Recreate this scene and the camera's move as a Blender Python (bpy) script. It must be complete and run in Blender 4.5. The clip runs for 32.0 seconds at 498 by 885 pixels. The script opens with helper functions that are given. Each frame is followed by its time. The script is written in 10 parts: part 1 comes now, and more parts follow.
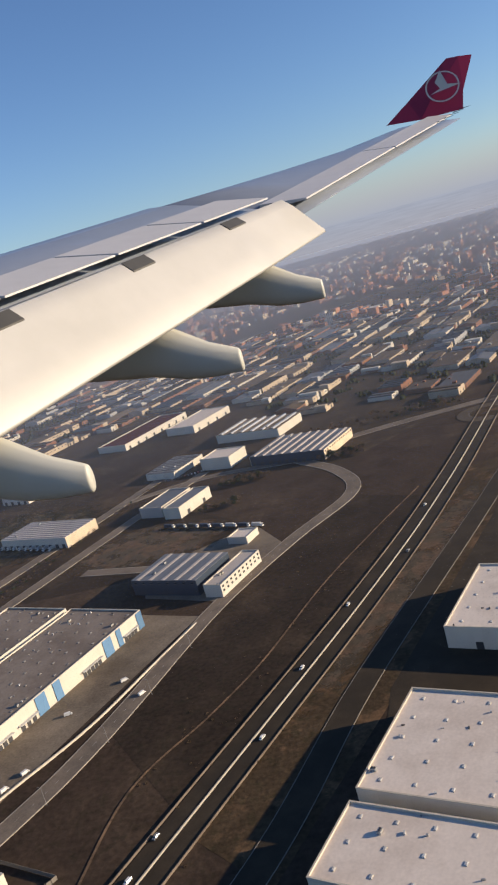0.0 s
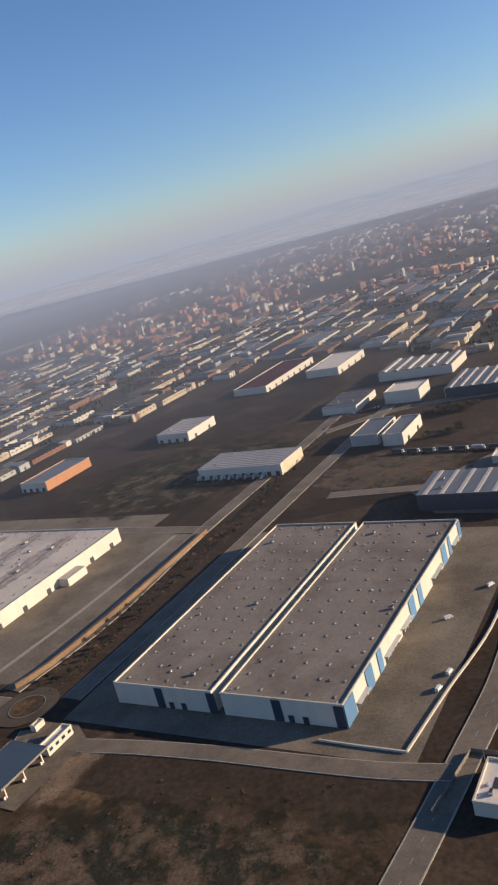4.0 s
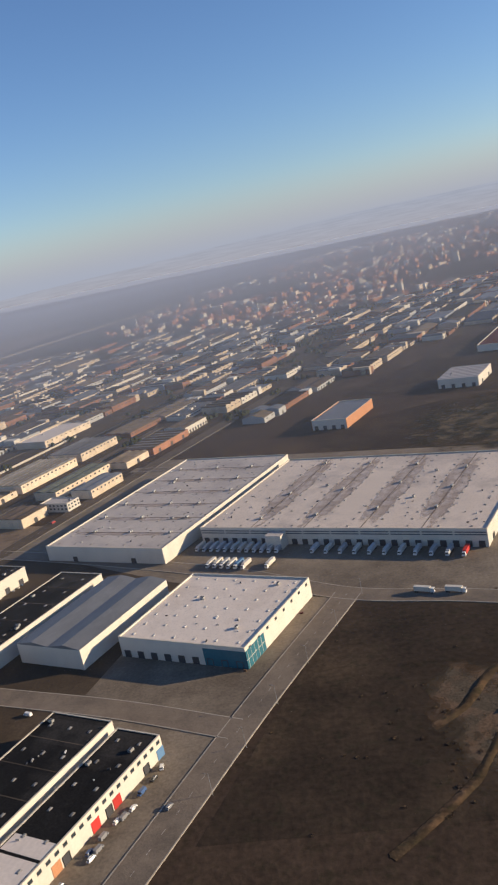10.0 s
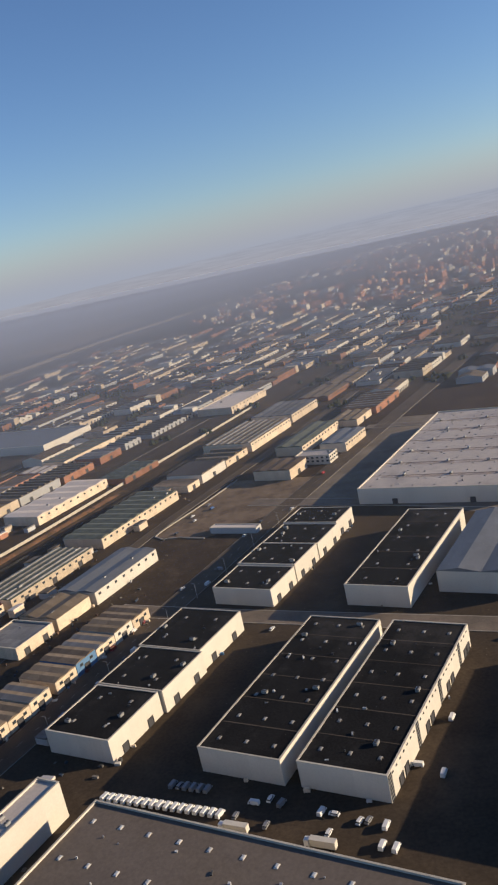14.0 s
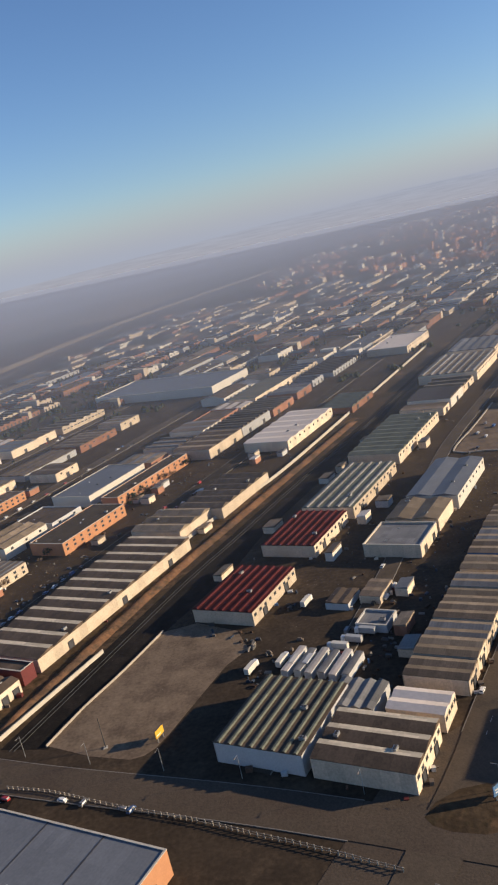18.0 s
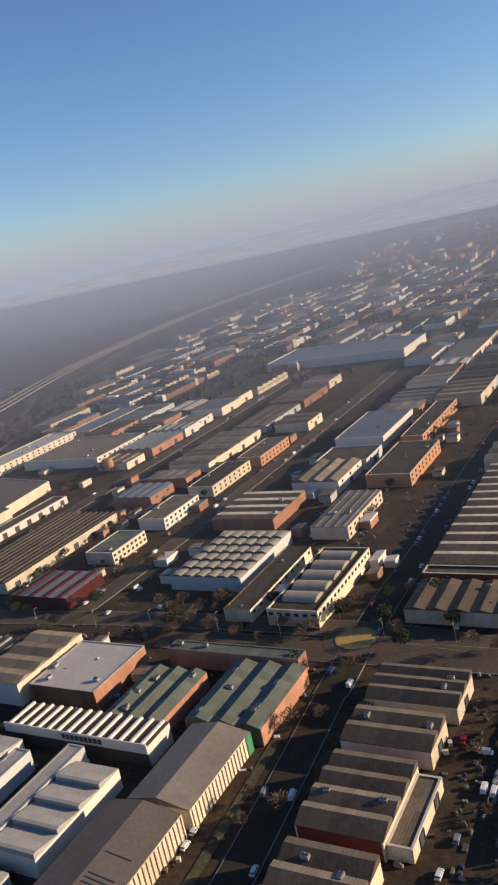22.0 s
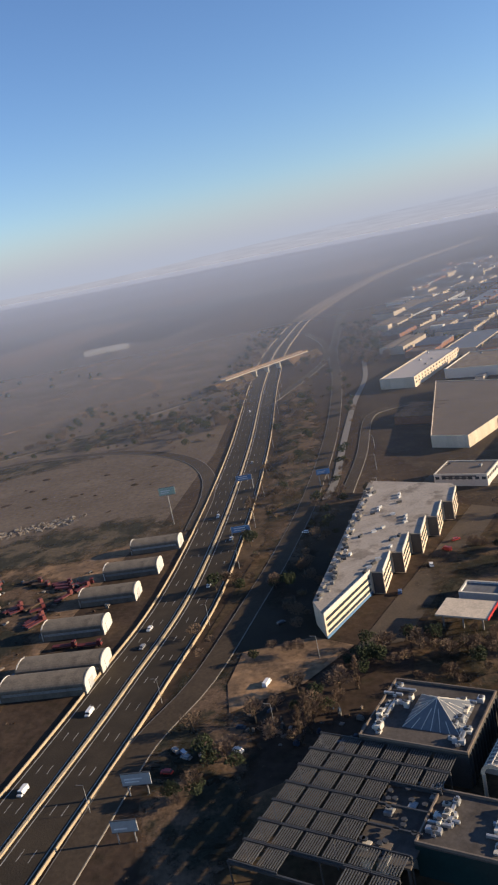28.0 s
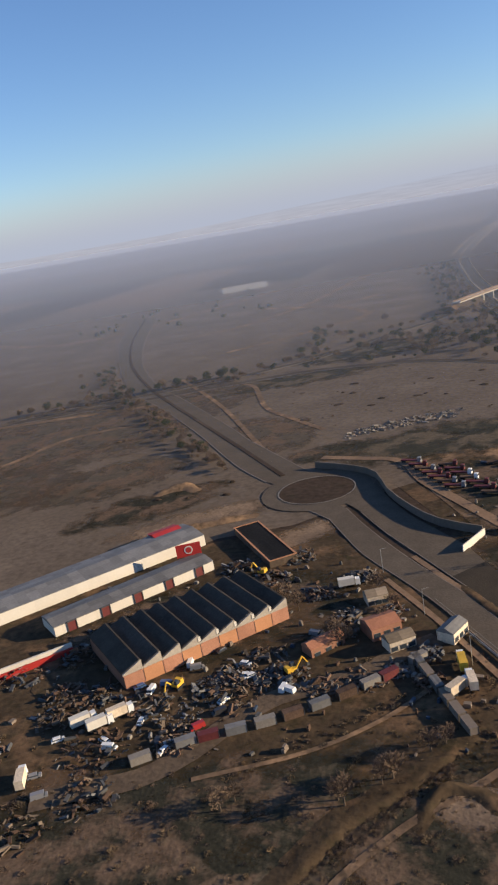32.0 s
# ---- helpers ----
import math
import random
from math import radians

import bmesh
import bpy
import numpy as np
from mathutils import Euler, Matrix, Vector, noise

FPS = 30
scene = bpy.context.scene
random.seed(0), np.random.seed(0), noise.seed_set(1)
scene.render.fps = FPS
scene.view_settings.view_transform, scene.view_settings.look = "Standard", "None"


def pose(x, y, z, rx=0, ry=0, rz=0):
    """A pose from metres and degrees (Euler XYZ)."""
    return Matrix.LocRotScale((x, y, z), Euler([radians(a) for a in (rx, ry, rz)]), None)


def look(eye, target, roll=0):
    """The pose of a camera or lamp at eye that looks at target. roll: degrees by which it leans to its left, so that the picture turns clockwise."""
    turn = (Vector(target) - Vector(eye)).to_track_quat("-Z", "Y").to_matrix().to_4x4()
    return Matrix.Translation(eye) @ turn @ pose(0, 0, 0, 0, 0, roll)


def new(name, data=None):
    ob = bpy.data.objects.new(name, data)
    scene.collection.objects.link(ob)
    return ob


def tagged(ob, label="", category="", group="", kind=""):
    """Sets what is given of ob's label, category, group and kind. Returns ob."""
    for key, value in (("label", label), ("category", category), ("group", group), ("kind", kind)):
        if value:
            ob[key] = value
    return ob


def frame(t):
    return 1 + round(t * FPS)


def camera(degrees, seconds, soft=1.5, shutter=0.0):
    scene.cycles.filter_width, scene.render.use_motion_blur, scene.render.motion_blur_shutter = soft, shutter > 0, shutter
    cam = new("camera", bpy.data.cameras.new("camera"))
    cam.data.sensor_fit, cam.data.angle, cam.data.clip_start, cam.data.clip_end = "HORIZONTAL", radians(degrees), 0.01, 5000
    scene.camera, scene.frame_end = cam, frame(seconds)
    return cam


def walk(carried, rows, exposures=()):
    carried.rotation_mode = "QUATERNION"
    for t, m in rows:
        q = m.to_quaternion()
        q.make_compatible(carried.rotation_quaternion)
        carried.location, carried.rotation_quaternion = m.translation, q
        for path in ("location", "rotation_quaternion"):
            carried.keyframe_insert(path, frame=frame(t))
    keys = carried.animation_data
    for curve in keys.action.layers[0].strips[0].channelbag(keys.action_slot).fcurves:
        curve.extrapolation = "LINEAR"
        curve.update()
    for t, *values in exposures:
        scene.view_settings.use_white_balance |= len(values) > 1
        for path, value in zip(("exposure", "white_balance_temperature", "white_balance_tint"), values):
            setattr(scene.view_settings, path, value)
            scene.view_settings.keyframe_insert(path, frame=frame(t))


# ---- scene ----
cam = camera(34.02, 32.0, soft=2.2)
PATH = [
    # seconds, place, turn in degrees
    (0.0, -0.01, -0.00, 149.83, 76.315, 14.987, 9.112),
    (0.5, -18.97, -0.64, 149.39, 76.191, 14.923, 8.894),
    (1.0, -37.94, -1.28, 148.94, 76.161, 14.894, 9.012),
    (1.5, -56.91, -1.91, 148.49, 75.984, 14.734, 9.066),
    (2.0, -75.89, -2.55, 148.02, 75.676, 14.815, 8.804),
    (2.5, -94.87, -3.17, 147.53, 75.449, 14.642, 8.530),
    (4.5, -170.87, -5.58, 145.32, 74.658, 14.037, 7.802),
    (5.0, -189.89, -6.16, 144.68, 74.534, 13.975, 7.636),
    (5.5, -208.93, -6.73, 144.03, 74.452, 14.039, 7.601),
    (6.0, -227.98, -7.30, 143.35, 74.440, 13.713, 7.480),
    (6.5, -247.05, -7.88, 142.65, 74.606, 13.520, 7.332),
    (7.0, -266.13, -8.47, 141.95, 74.890, 13.101, 7.179),
    (7.5, -285.22, -9.07, 141.23, 75.103, 12.806, 7.268),
    (8.0, -304.33, -9.68, 140.52, 75.238, 12.663, 7.526),
    (8.5, -323.46, -10.32, 139.80, 75.478, 12.126, 7.776),
    (9.0, -342.60, -10.98, 139.08, 75.689, 11.793, 7.892),
    (9.5, -361.77, -11.67, 138.35, 75.761, 11.927, 7.638),
    (10.0, -380.95, -12.39, 137.60, 75.562, 11.577, 7.672),
    (10.5, -400.17, -13.15, 136.83, 75.269, 11.448, 7.883),
    (11.0, -419.41, -13.95, 136.03, 75.603, 11.431, 8.171),
    (11.5, -438.68, -14.79, 135.19, 76.042, 11.257, 8.624),
    (12.0, -457.98, -15.68, 134.30, 76.275, 11.245, 8.610),
    (12.5, -477.31, -16.61, 133.37, 76.414, 11.804, 8.446),
    (13.0, -496.67, -17.60, 132.39, 76.471, 12.156, 8.641),
    (13.5, -516.06, -18.64, 131.38, 76.341, 12.175, 8.588),
    (14.0, -535.47, -19.72, 130.35, 76.171, 11.876, 8.304),
    (14.5, -554.90, -20.85, 129.30, 76.033, 11.608, 8.414),
    (16.5, -632.72, -25.80, 125.08, 75.392, 11.752, 8.133),
    (17.0, -652.18, -27.13, 124.05, 75.247, 11.757, 7.897),
    (17.5, -671.65, -28.48, 123.04, 75.045, 11.856, 7.658),
    (18.0, -691.13, -29.84, 122.04, 74.996, 11.909, 7.227),
    (18.5, -710.62, -31.21, 121.04, 75.020, 11.899, 6.998),
    (19.0, -730.11, -32.57, 120.06, 74.980, 11.471, 6.854),
    (19.5, -749.61, -33.91, 119.08, 74.876, 11.621, 6.751),
    (20.0, -769.12, -35.22, 118.10, 74.768, 11.667, 6.828),
    (20.5, -788.65, -36.51, 117.12, 74.889, 11.630, 6.913),
    (21.0, -808.19, -37.77, 116.15, 75.117, 11.791, 6.895),
    (21.5, -827.74, -39.04, 115.16, 75.363, 11.636, 6.791),
    (22.0, -847.30, -40.31, 114.18, 75.629, 11.517, 7.006),
    (22.5, -866.88, -41.61, 113.18, 75.825, 11.730, 7.422),
    (23.0, -886.47, -42.96, 112.17, 76.065, 11.639, 7.693),
    (23.5, -906.07, -44.37, 111.14, 76.143, 11.085, 7.868),
    (24.0, -925.69, -45.85, 110.09, 76.110, 11.287, 8.169),
    (24.5, -945.32, -47.42, 109.02, 76.016, 11.403, 8.862),
    (26.5, -1023.93, -54.45, 104.55, 75.888, 11.089, 9.819),
    (27.0, -1043.59, -56.36, 103.39, 75.957, 11.327, 10.196),
    (27.5, -1063.25, -58.30, 102.21, 76.103, 11.431, 10.413),
    (28.0, -1082.90, -60.28, 101.01, 76.070, 11.030, 10.682),
    (28.5, -1102.56, -62.28, 99.80, 75.907, 10.514, 10.731),
    (29.0, -1122.20, -64.30, 98.58, 75.717, 10.269, 11.068),
    (29.5, -1141.84, -66.34, 97.35, 75.463, 10.353, 11.623),
    (30.0, -1161.48, -68.40, 96.11, 75.046, 10.388, 11.722),
    (30.5, -1181.11, -70.47, 94.86, 74.755, 10.047, 11.863),
    (31.0, -1200.74, -72.54, 93.61, 74.632, 9.615, 11.752),
    (31.5, -1220.37, -74.63, 92.35, 74.385, 9.298, 11.896),
    (32.0, -1239.99, -76.71, 91.09, 74.182, 9.651, 12.168),
]
walk(cam, [(t, pose(x, y, z, rx, ry, rz)) for t, x, y, z, rx, ry, rz in PATH], [(0.0, 0.33), (9.5, 0.34), (12.0, 0.18), (14.0, 0.2), (17.0, 0.3), (24.0, 0.34), (27.0, 0.54), (32.0, 0.54)])

# ---- daylight: low winter sun, clear sky ----
SUN_ELEVATION, SUN_HEADING = 15.0, 8.0   # degrees; heading counted from +x towards +y
world = bpy.data.worlds.new("sky")
scene.world = world
world.use_nodes = True
wn = world.node_tree
sky = wn.nodes.new("ShaderNodeTexSky")
sky.sky_type, sky.sun_disc = "NISHITA", False
sky.sun_elevation, sky.sun_rotation = radians(SUN_ELEVATION), radians(90 - SUN_HEADING)
sky.air_density, sky.dust_density, sky.ozone_density, sky.altitude = 1.0, 0.1, 4.0, 300
bg = wn.nodes["Background"]
bg.inputs["Strength"].default_value = 0.108
tint = wn.nodes.new("ShaderNodeMix")          # clear cold winter air: a little bluer than the model's sky
tint.data_type, tint.blend_type = "RGBA", "MULTIPLY"
tint.inputs["Factor"].default_value, tint.inputs["B"].default_value = 1.0, (0.985, 0.97, 1.09, 1)
wn.links.new(sky.outputs[0], tint.inputs["A"])
wn.links.new(tint.outputs["Result"], bg.inputs[0])
sun = new("sun", bpy.data.lights.new("sun", "SUN"))
sun.data.energy, sun.data.angle, sun.data.color = 6.0, radians(0.6), (1.0, 0.80, 0.56)
sd = Vector((math.cos(radians(SUN_HEADING)) * math.cos(radians(SUN_ELEVATION)), math.sin(radians(SUN_HEADING)) * math.cos(radians(SUN_ELEVATION)), math.sin(radians(SUN_ELEVATION))))
sun.matrix_world = look(sd * 400, (0, 0, 0))

# ---- materials ----
def material(name, base, rough=0.8, vary=0.25, scale=0.3, fine=4.0, bump=0.15, metal=0.0, second=None, second_scale=0.02, second_low=0.45, second_high=0.6, each=0.0, ribs=0.0, rib_axis="X", rib_mix=0.0, spec=0.3, third=None, sheets=None):
    """Procedural surface: base colour with grain at two scales, an optional second colour in patches, optional ribs."""
    m = bpy.data.materials.new(name)
    m.use_nodes = True
    t = m.node_tree
    n, link = t.nodes, t.links.new
    b = n["Principled BSDF"]
    b.inputs["Roughness"].default_value, b.inputs["Metallic"].default_value = rough, metal
    b.inputs["Specular IOR Level"].default_value = spec
    co = n.new("ShaderNodeTexCoord")
    big = n.new("ShaderNodeTexNoise")
    big.inputs["Scale"].default_value, big.inputs["Detail"].default_value, big.inputs["Roughness"].default_value = scale, 5, 0.62
    small = n.new("ShaderNodeTexNoise")
    small.inputs["Scale"].default_value, small.inputs["Detail"].default_value = fine, 3
    for x in (big, small):
        link(co.outputs["Object"], x.inputs["Vector"])
    add = n.new("ShaderNodeMath"); add.operation = "ADD"
    link(big.outputs["Fac"], add.inputs[0]); link(small.outputs["Fac"], add.inputs[1])
    ramp = n.new("ShaderNodeMapRange")
    ramp.inputs["From Min"].default_value, ramp.inputs["From Max"].default_value = 0.65, 1.35
    ramp.inputs["To Min"].default_value, ramp.inputs["To Max"].default_value = 1 - vary, 1 + vary
    link(add.outputs[0], ramp.inputs["Value"])
    col = n.new("ShaderNodeRGB"); col.outputs[0].default_value = (*base, 1)
    out = col.outputs[0]
    if second:
        mix = n.new("ShaderNodeMix"); mix.data_type = "RGBA"
        mix.inputs["B"].default_value = (*second, 1)
        link(out, mix.inputs["A"])
        patch_noise = n.new("ShaderNodeTexNoise")
        patch_noise.inputs["Scale"].default_value, patch_noise.inputs["Detail"].default_value, patch_noise.inputs["Roughness"].default_value = second_scale, 6, 0.65
        link(co.outputs["Object"], patch_noise.inputs["Vector"])
        edge = n.new("ShaderNodeMapRange")
        edge.inputs["From Min"].default_value, edge.inputs["From Max"].default_value = second_low, second_high
        link(patch_noise.outputs["Fac"], edge.inputs["Value"]); link(edge.outputs[0], mix.inputs["Factor"])
        out = mix.outputs["Result"]
    if sheets:
        snap, cell, tone, pmul = n.new("ShaderNodeVectorMath"), n.new("ShaderNodeTexWhiteNoise"), n.new("ShaderNodeMapRange"), n.new("ShaderNodeVectorMath")
        snap.operation, pmul.operation = "SNAP", "SCALE"
        snap.inputs[1].default_value = (sheets[0], sheets[1], 90.0)
        tone.inputs["To Min"].default_value, tone.inputs["To Max"].default_value = 1 - sheets[2], 1 + sheets[2]
        link(co.outputs["Object"], snap.inputs[0]); link(snap.outputs[0], cell.inputs["Vector"])
        link(cell.outputs["Value"], tone.inputs["Value"]); link(out, pmul.inputs[0]); link(tone.outputs[0], pmul.inputs["Scale"])
        out = pmul.outputs[0]
    if third:
        tuft, tmix, tedge = n.new("ShaderNodeTexNoise"), n.new("ShaderNodeMix"), n.new("ShaderNodeMapRange")
        tuft.inputs["Scale"].default_value, tuft.inputs["Detail"].default_value, tuft.inputs["Roughness"].default_value = 0.22, 7, 0.72
        tedge.inputs["From Min"].default_value, tedge.inputs["From Max"].default_value, tedge.inputs["To Max"].default_value = 0.52, 0.66, 0.85
        tmix.data_type = "RGBA"
        tmix.inputs["B"].default_value = (*third, 1)
        link(co.outputs["Object"], tuft.inputs["Vector"]); link(tuft.outputs["Fac"], tedge.inputs["Value"])
        link(tedge.outputs[0], tmix.inputs["Factor"]); link(out, tmix.inputs["A"])
        out = tmix.outputs["Result"]
    if each:
        info = n.new("ShaderNodeObjectInfo")
        er = n.new("ShaderNodeMapRange")
        er.inputs["To Min"].default_value, er.inputs["To Max"].default_value = 1 - each, 1 + each
        link(info.outputs["Random"], er.inputs["Value"])
        mul = n.new("ShaderNodeMath"); mul.operation = "MULTIPLY"
        link(er.outputs[0], mul.inputs[0]); link(ramp.outputs[0], mul.inputs[1])
        factor = mul.outputs[0]
    else:
        factor = ramp.outputs[0]
    sc = n.new("ShaderNodeVectorMath"); sc.operation = "SCALE"
    link(out, sc.inputs[0]); link(factor, sc.inputs["Scale"])
    link(sc.outputs[0], b.inputs["Base Color"])
    bn = n.new("ShaderNodeBump")
    bn.inputs["Strength"].default_value, bn.inputs["Distance"].default_value = bump, 0.3
    height = small.outputs["Fac"]
    if ribs:
        wave = n.new("ShaderNodeTexWave"); wave.bands_direction = rib_axis
        wave.inputs["Scale"].default_value = ribs
        link(co.outputs["Object"], wave.inputs["Vector"])
        height = wave.outputs["Fac"]
        if rib_mix:
            rm = n.new("ShaderNodeMapRange"); rm.inputs["To Min"].default_value = 1 - rib_mix
            link(wave.outputs["Fac"], rm.inputs["Value"])
            sc2 = n.new("ShaderNodeVectorMath"); sc2.operation = "SCALE"
            link(sc.outputs[0], sc2.inputs[0]); link(rm.outputs[0], sc2.inputs["Scale"])
            link(sc2.outputs[0], b.inputs["Base Color"])
    link(height, bn.inputs["Height"]); link(bn.outputs[0], b.inputs["Normal"])
    return m

M = {}
M["soil"] = material("soil", (0.053, 0.036, 0.025), 0.95, 0.4, 0.06, 0.5, 0.5, second=(0.111, 0.076, 0.047), second_scale=0.006, second_low=0.5, second_high=0.72, spec=0.1, third=(0.036, 0.029, 0.017))
M["ploughed"] = material("ploughed_field", (0.038, 0.027, 0.019), 0.95, 0.4, 0.04, 0.5, 0.5, second=(0.059, 0.041, 0.026), second_scale=0.02, second_low=0.48, second_high=0.68, spec=0.1, third=(0.029, 0.025, 0.015))
M["dry"] = material("dry_grass", (0.066, 0.045, 0.026), 0.95, 0.45, 0.1, 0.6, 0.6, second=(0.128, 0.078, 0.043), second_scale=0.045, second_low=0.53, second_high=0.60, spec=0.1, third=(0.043, 0.036, 0.018))
M["yellowsand"] = material("yellow_gravel", (0.40, 0.26, 0.09), 0.95, 0.25, 0.3, 2.0, 0.3, spec=0.1)
M["sand"] = material("bare_earth", (0.24, 0.155, 0.095), 0.95, 0.25, 0.1, 1.0, 0.4, second=(0.15, 0.10, 0.066), second_scale=0.05, spec=0.1)
M["grass"] = material("winter_grass", (0.078, 0.074, 0.042), 0.95, 0.35, 0.1, 1.0, 0.5, second=(0.10, 0.085, 0.045), second_scale=0.04, spec=0.1)
M["asphalt"] = material("asphalt", (0.035, 0.027, 0.018), 0.9, 0.2, 0.15, 3.0, 0.2, second=(0.048, 0.036, 0.023), second_scale=0.06, spec=0.2)
M["truckpark"] = material("tracked_brown_hard_standing", (0.189, 0.137, 0.091), 0.92, 0.3, 0.12, 1.0, 0.2, second=(0.124, 0.089, 0.061), second_scale=0.09, second_low=0.45, second_high=0.62, spec=0.15, sheets=(2.5, 30.0, 0.06))
M["street"] = material("worn_street", (0.098, 0.074, 0.051), 0.9, 0.22, 0.15, 2.0, 0.2, second=(0.074, 0.057, 0.041), second_scale=0.05, spec=0.2)
M["yard"] = material("yard_paving", (0.201, 0.163, 0.120), 0.9, 0.3, 0.08, 1.0, 0.2, second=(0.125, 0.100, 0.074), second_scale=0.03, second_low=0.42, second_high=0.65, spec=0.2)
M["paleroad"] = material("sun_bleached_road", (0.185, 0.148, 0.112), 0.9, 0.22, 0.15, 2.0, 0.2, second=(0.14, 0.114, 0.088), second_scale=0.05, spec=0.2)
M["avenue"] = material("patched_avenue", (0.090, 0.068, 0.048), 0.9, 0.3, 0.12, 2.0, 0.2, second=(0.071, 0.052, 0.037), second_scale=0.06, second_low=0.45, second_high=0.6, spec=0.2)
M["shellroof"] = material("weathered_shell_roof", (0.27, 0.235, 0.185), 0.85, 0.25, 0.3, 3.0, 0.1)
M["slabroof"] = material("stained_pale_gravel_roof", (0.34, 0.29, 0.235), 0.9, 0.25, 0.15, 1.5, 0.1, second=(0.20, 0.165, 0.13), second_scale=0.12, second_low=0.52, second_high=0.62)
M["shedwhite"] = material("weathered_white_sheet", (0.345, 0.315, 0.28), 0.7, 0.15, 0.12, 1.5, 0.05, second=(0.30, 0.27, 0.235), second_scale=0.12, second_low=0.5, second_high=0.66, sheets=(2.4, 3.0, 0.08))
M["hangarroof"] = material("dusty_tan_hangar_roof", (0.165, 0.135, 0.100), 0.9, 0.3, 0.3, 2.5, 0.1, second=(0.115, 0.095, 0.072), second_scale=0.2, second_low=0.48, second_high=0.62)
M["barrier"] = material("sunlit_sandy_barrier", (0.40, 0.315, 0.205), 0.9, 0.2, 0.4, 4.0, 0.15)
M["slat"] = material("weathered_steel_slat", (0.095, 0.092, 0.086), 0.6, 0.2, 0.6, 3.0, 0.05, metal=0.2)
M["darkteal"] = material("dark_green_glazing", (0.012, 0.035, 0.036), 0.3, 0.2, 0.3, 2.0, 0.0, spec=0.3)
# near-black so that the colour carries the shade of the sunken cutting
M["ballast"] = material("shade_darkened_ballast", (0.016, 0.0135, 0.011), 0.95, 0.35, 0.2, 1.5, 0.3, second=(0.024, 0.019, 0.015), second_scale=0.1, spec=0.1)
M["rust"] = material("rusty_scrap", (0.10, 0.062, 0.042), 0.9, 0.4, 0.8, 4.0, 0.2, each=0.35, spec=0.2)
M["grime"] = material("grimy_estate_ground", (0.051, 0.036, 0.023), 0.92, 0.35, 0.1, 0.8, 0.2, second=(0.072, 0.050, 0.031), second_scale=0.05, second_low=0.5, second_high=0.66, spec=0.15, third=(0.039, 0.028, 0.018))
M["earth"] = material("trodden_earth", (0.166, 0.109, 0.067), 0.95, 0.35, 0.1, 0.7, 0.4, second=(0.265, 0.164, 0.091), second_scale=0.05, second_low=0.5, second_high=0.62, spec=0.1, third=(0.066, 0.047, 0.030))
M["campusroof"] = material("brown_campus_roof", (0.092, 0.077, 0.064), 0.9, 0.25, 0.15, 1.5, 0.1, second=(0.046, 0.038, 0.032), second_scale=0.1)
M["line"] = material("road_paint", (0.422, 0.396, 0.347), 0.7, 0.2, 1.0, 6.0, 0.05)
M["concrete"] = material("pale_concrete", (0.48, 0.43, 0.35), 0.85, 0.2, 0.4, 4.0, 0.15, each=0.12)
M["kerb"] = material("kerb_stone", (0.20, 0.178, 0.15), 0.85, 0.2, 0.5, 4.0, 0.15)
M["asphaltyard"] = material("worn_dark_yard", (0.054, 0.039, 0.025), 0.9, 0.3, 0.08, 1.0, 0.2, second=(0.084, 0.061, 0.040), second_scale=0.03, second_low=0.5, second_high=0.7, spec=0.2)
M["kerblight"] = material("pale_pavement", (0.33, 0.29, 0.235), 0.85, 0.25, 0.3, 3.0, 0.1)
M["reddull"] = material("dull_red_ridge", (0.115, 0.026, 0.025), 0.6, 0.25, 0.2, 2.0, 0.05)
M["fallow"] = material("fallow_field", (0.132, 0.101, 0.074), 0.95, 0.3, 0.03, 0.5, 0.4, second=(0.147, 0.113, 0.082), second_scale=0.015, second_low=0.5, second_high=0.7, spec=0.1, third=(0.088, 0.068, 0.050))
M["soil_track"] = material("trodden_brown_track", (0.118, 0.085, 0.057), 0.95, 0.35, 0.2, 1.2, 0.3, second=(0.085, 0.061, 0.042), second_scale=0.12, spec=0.1)
M["greyroad"] = material("grey_worn_road", (0.090, 0.070, 0.050), 0.9, 0.25, 0.15, 2.0, 0.2, second=(0.106, 0.083, 0.060), second_scale=0.05, second_low=0.45, second_high=0.65, spec=0.2)
M["worksroof"] = material("dark_grey_works_roof", (0.078, 0.064, 0.050), 0.95, 0.3, 0.2, 2.0, 0.1, spec=0.06, each=0.2, sheets=(1.1, 4.0, 0.08))
M["palegreen"] = material("pale_green_board", (0.36, 0.44, 0.34), 0.6, 0.1, 0.4, 3.0, 0.02)
M["orangeearth"] = material("orange_earth", (0.20, 0.105, 0.055), 0.95, 0.3, 0.1, 0.8, 0.4, second=(0.11, 0.07, 0.045), second_scale=0.08, spec=0.1, third=(0.06, 0.048, 0.03))
M["white"] = material("white_wall_panel", (0.56, 0.52, 0.45), 0.6, 0.07, 0.15, 2.0, 0.05, each=0.05, ribs=0.6, rib_axis="X")
M["whiteside"] = material("white_wall_cladding", (0.56, 0.52, 0.445), 0.6, 0.07, 0.15, 2.0, 0.05, each=0.05, sheets=(3.0, 3.0, 0.035))
M["cream"] = material("cream_render", (0.55, 0.45, 0.33), 0.85, 0.2, 0.25, 2.0, 0.1, each=0.22, sheets=(4.3, 4.3, 0.09))
M["greywall"] = material("grey_cladding", (0.42, 0.42, 0.41), 0.6, 0.12, 0.25, 2.0, 0.05, each=0.2)
M["brick"] = material("red_brick", (0.30, 0.145, 0.09), 0.9, 0.25, 0.4, 5.0, 0.2, each=0.3, sheets=(4.5, 4.5, 0.1))
M["orange"] = material("orange_render", (0.42, 0.20, 0.10), 0.85, 0.15, 0.3, 3.0, 0.1)
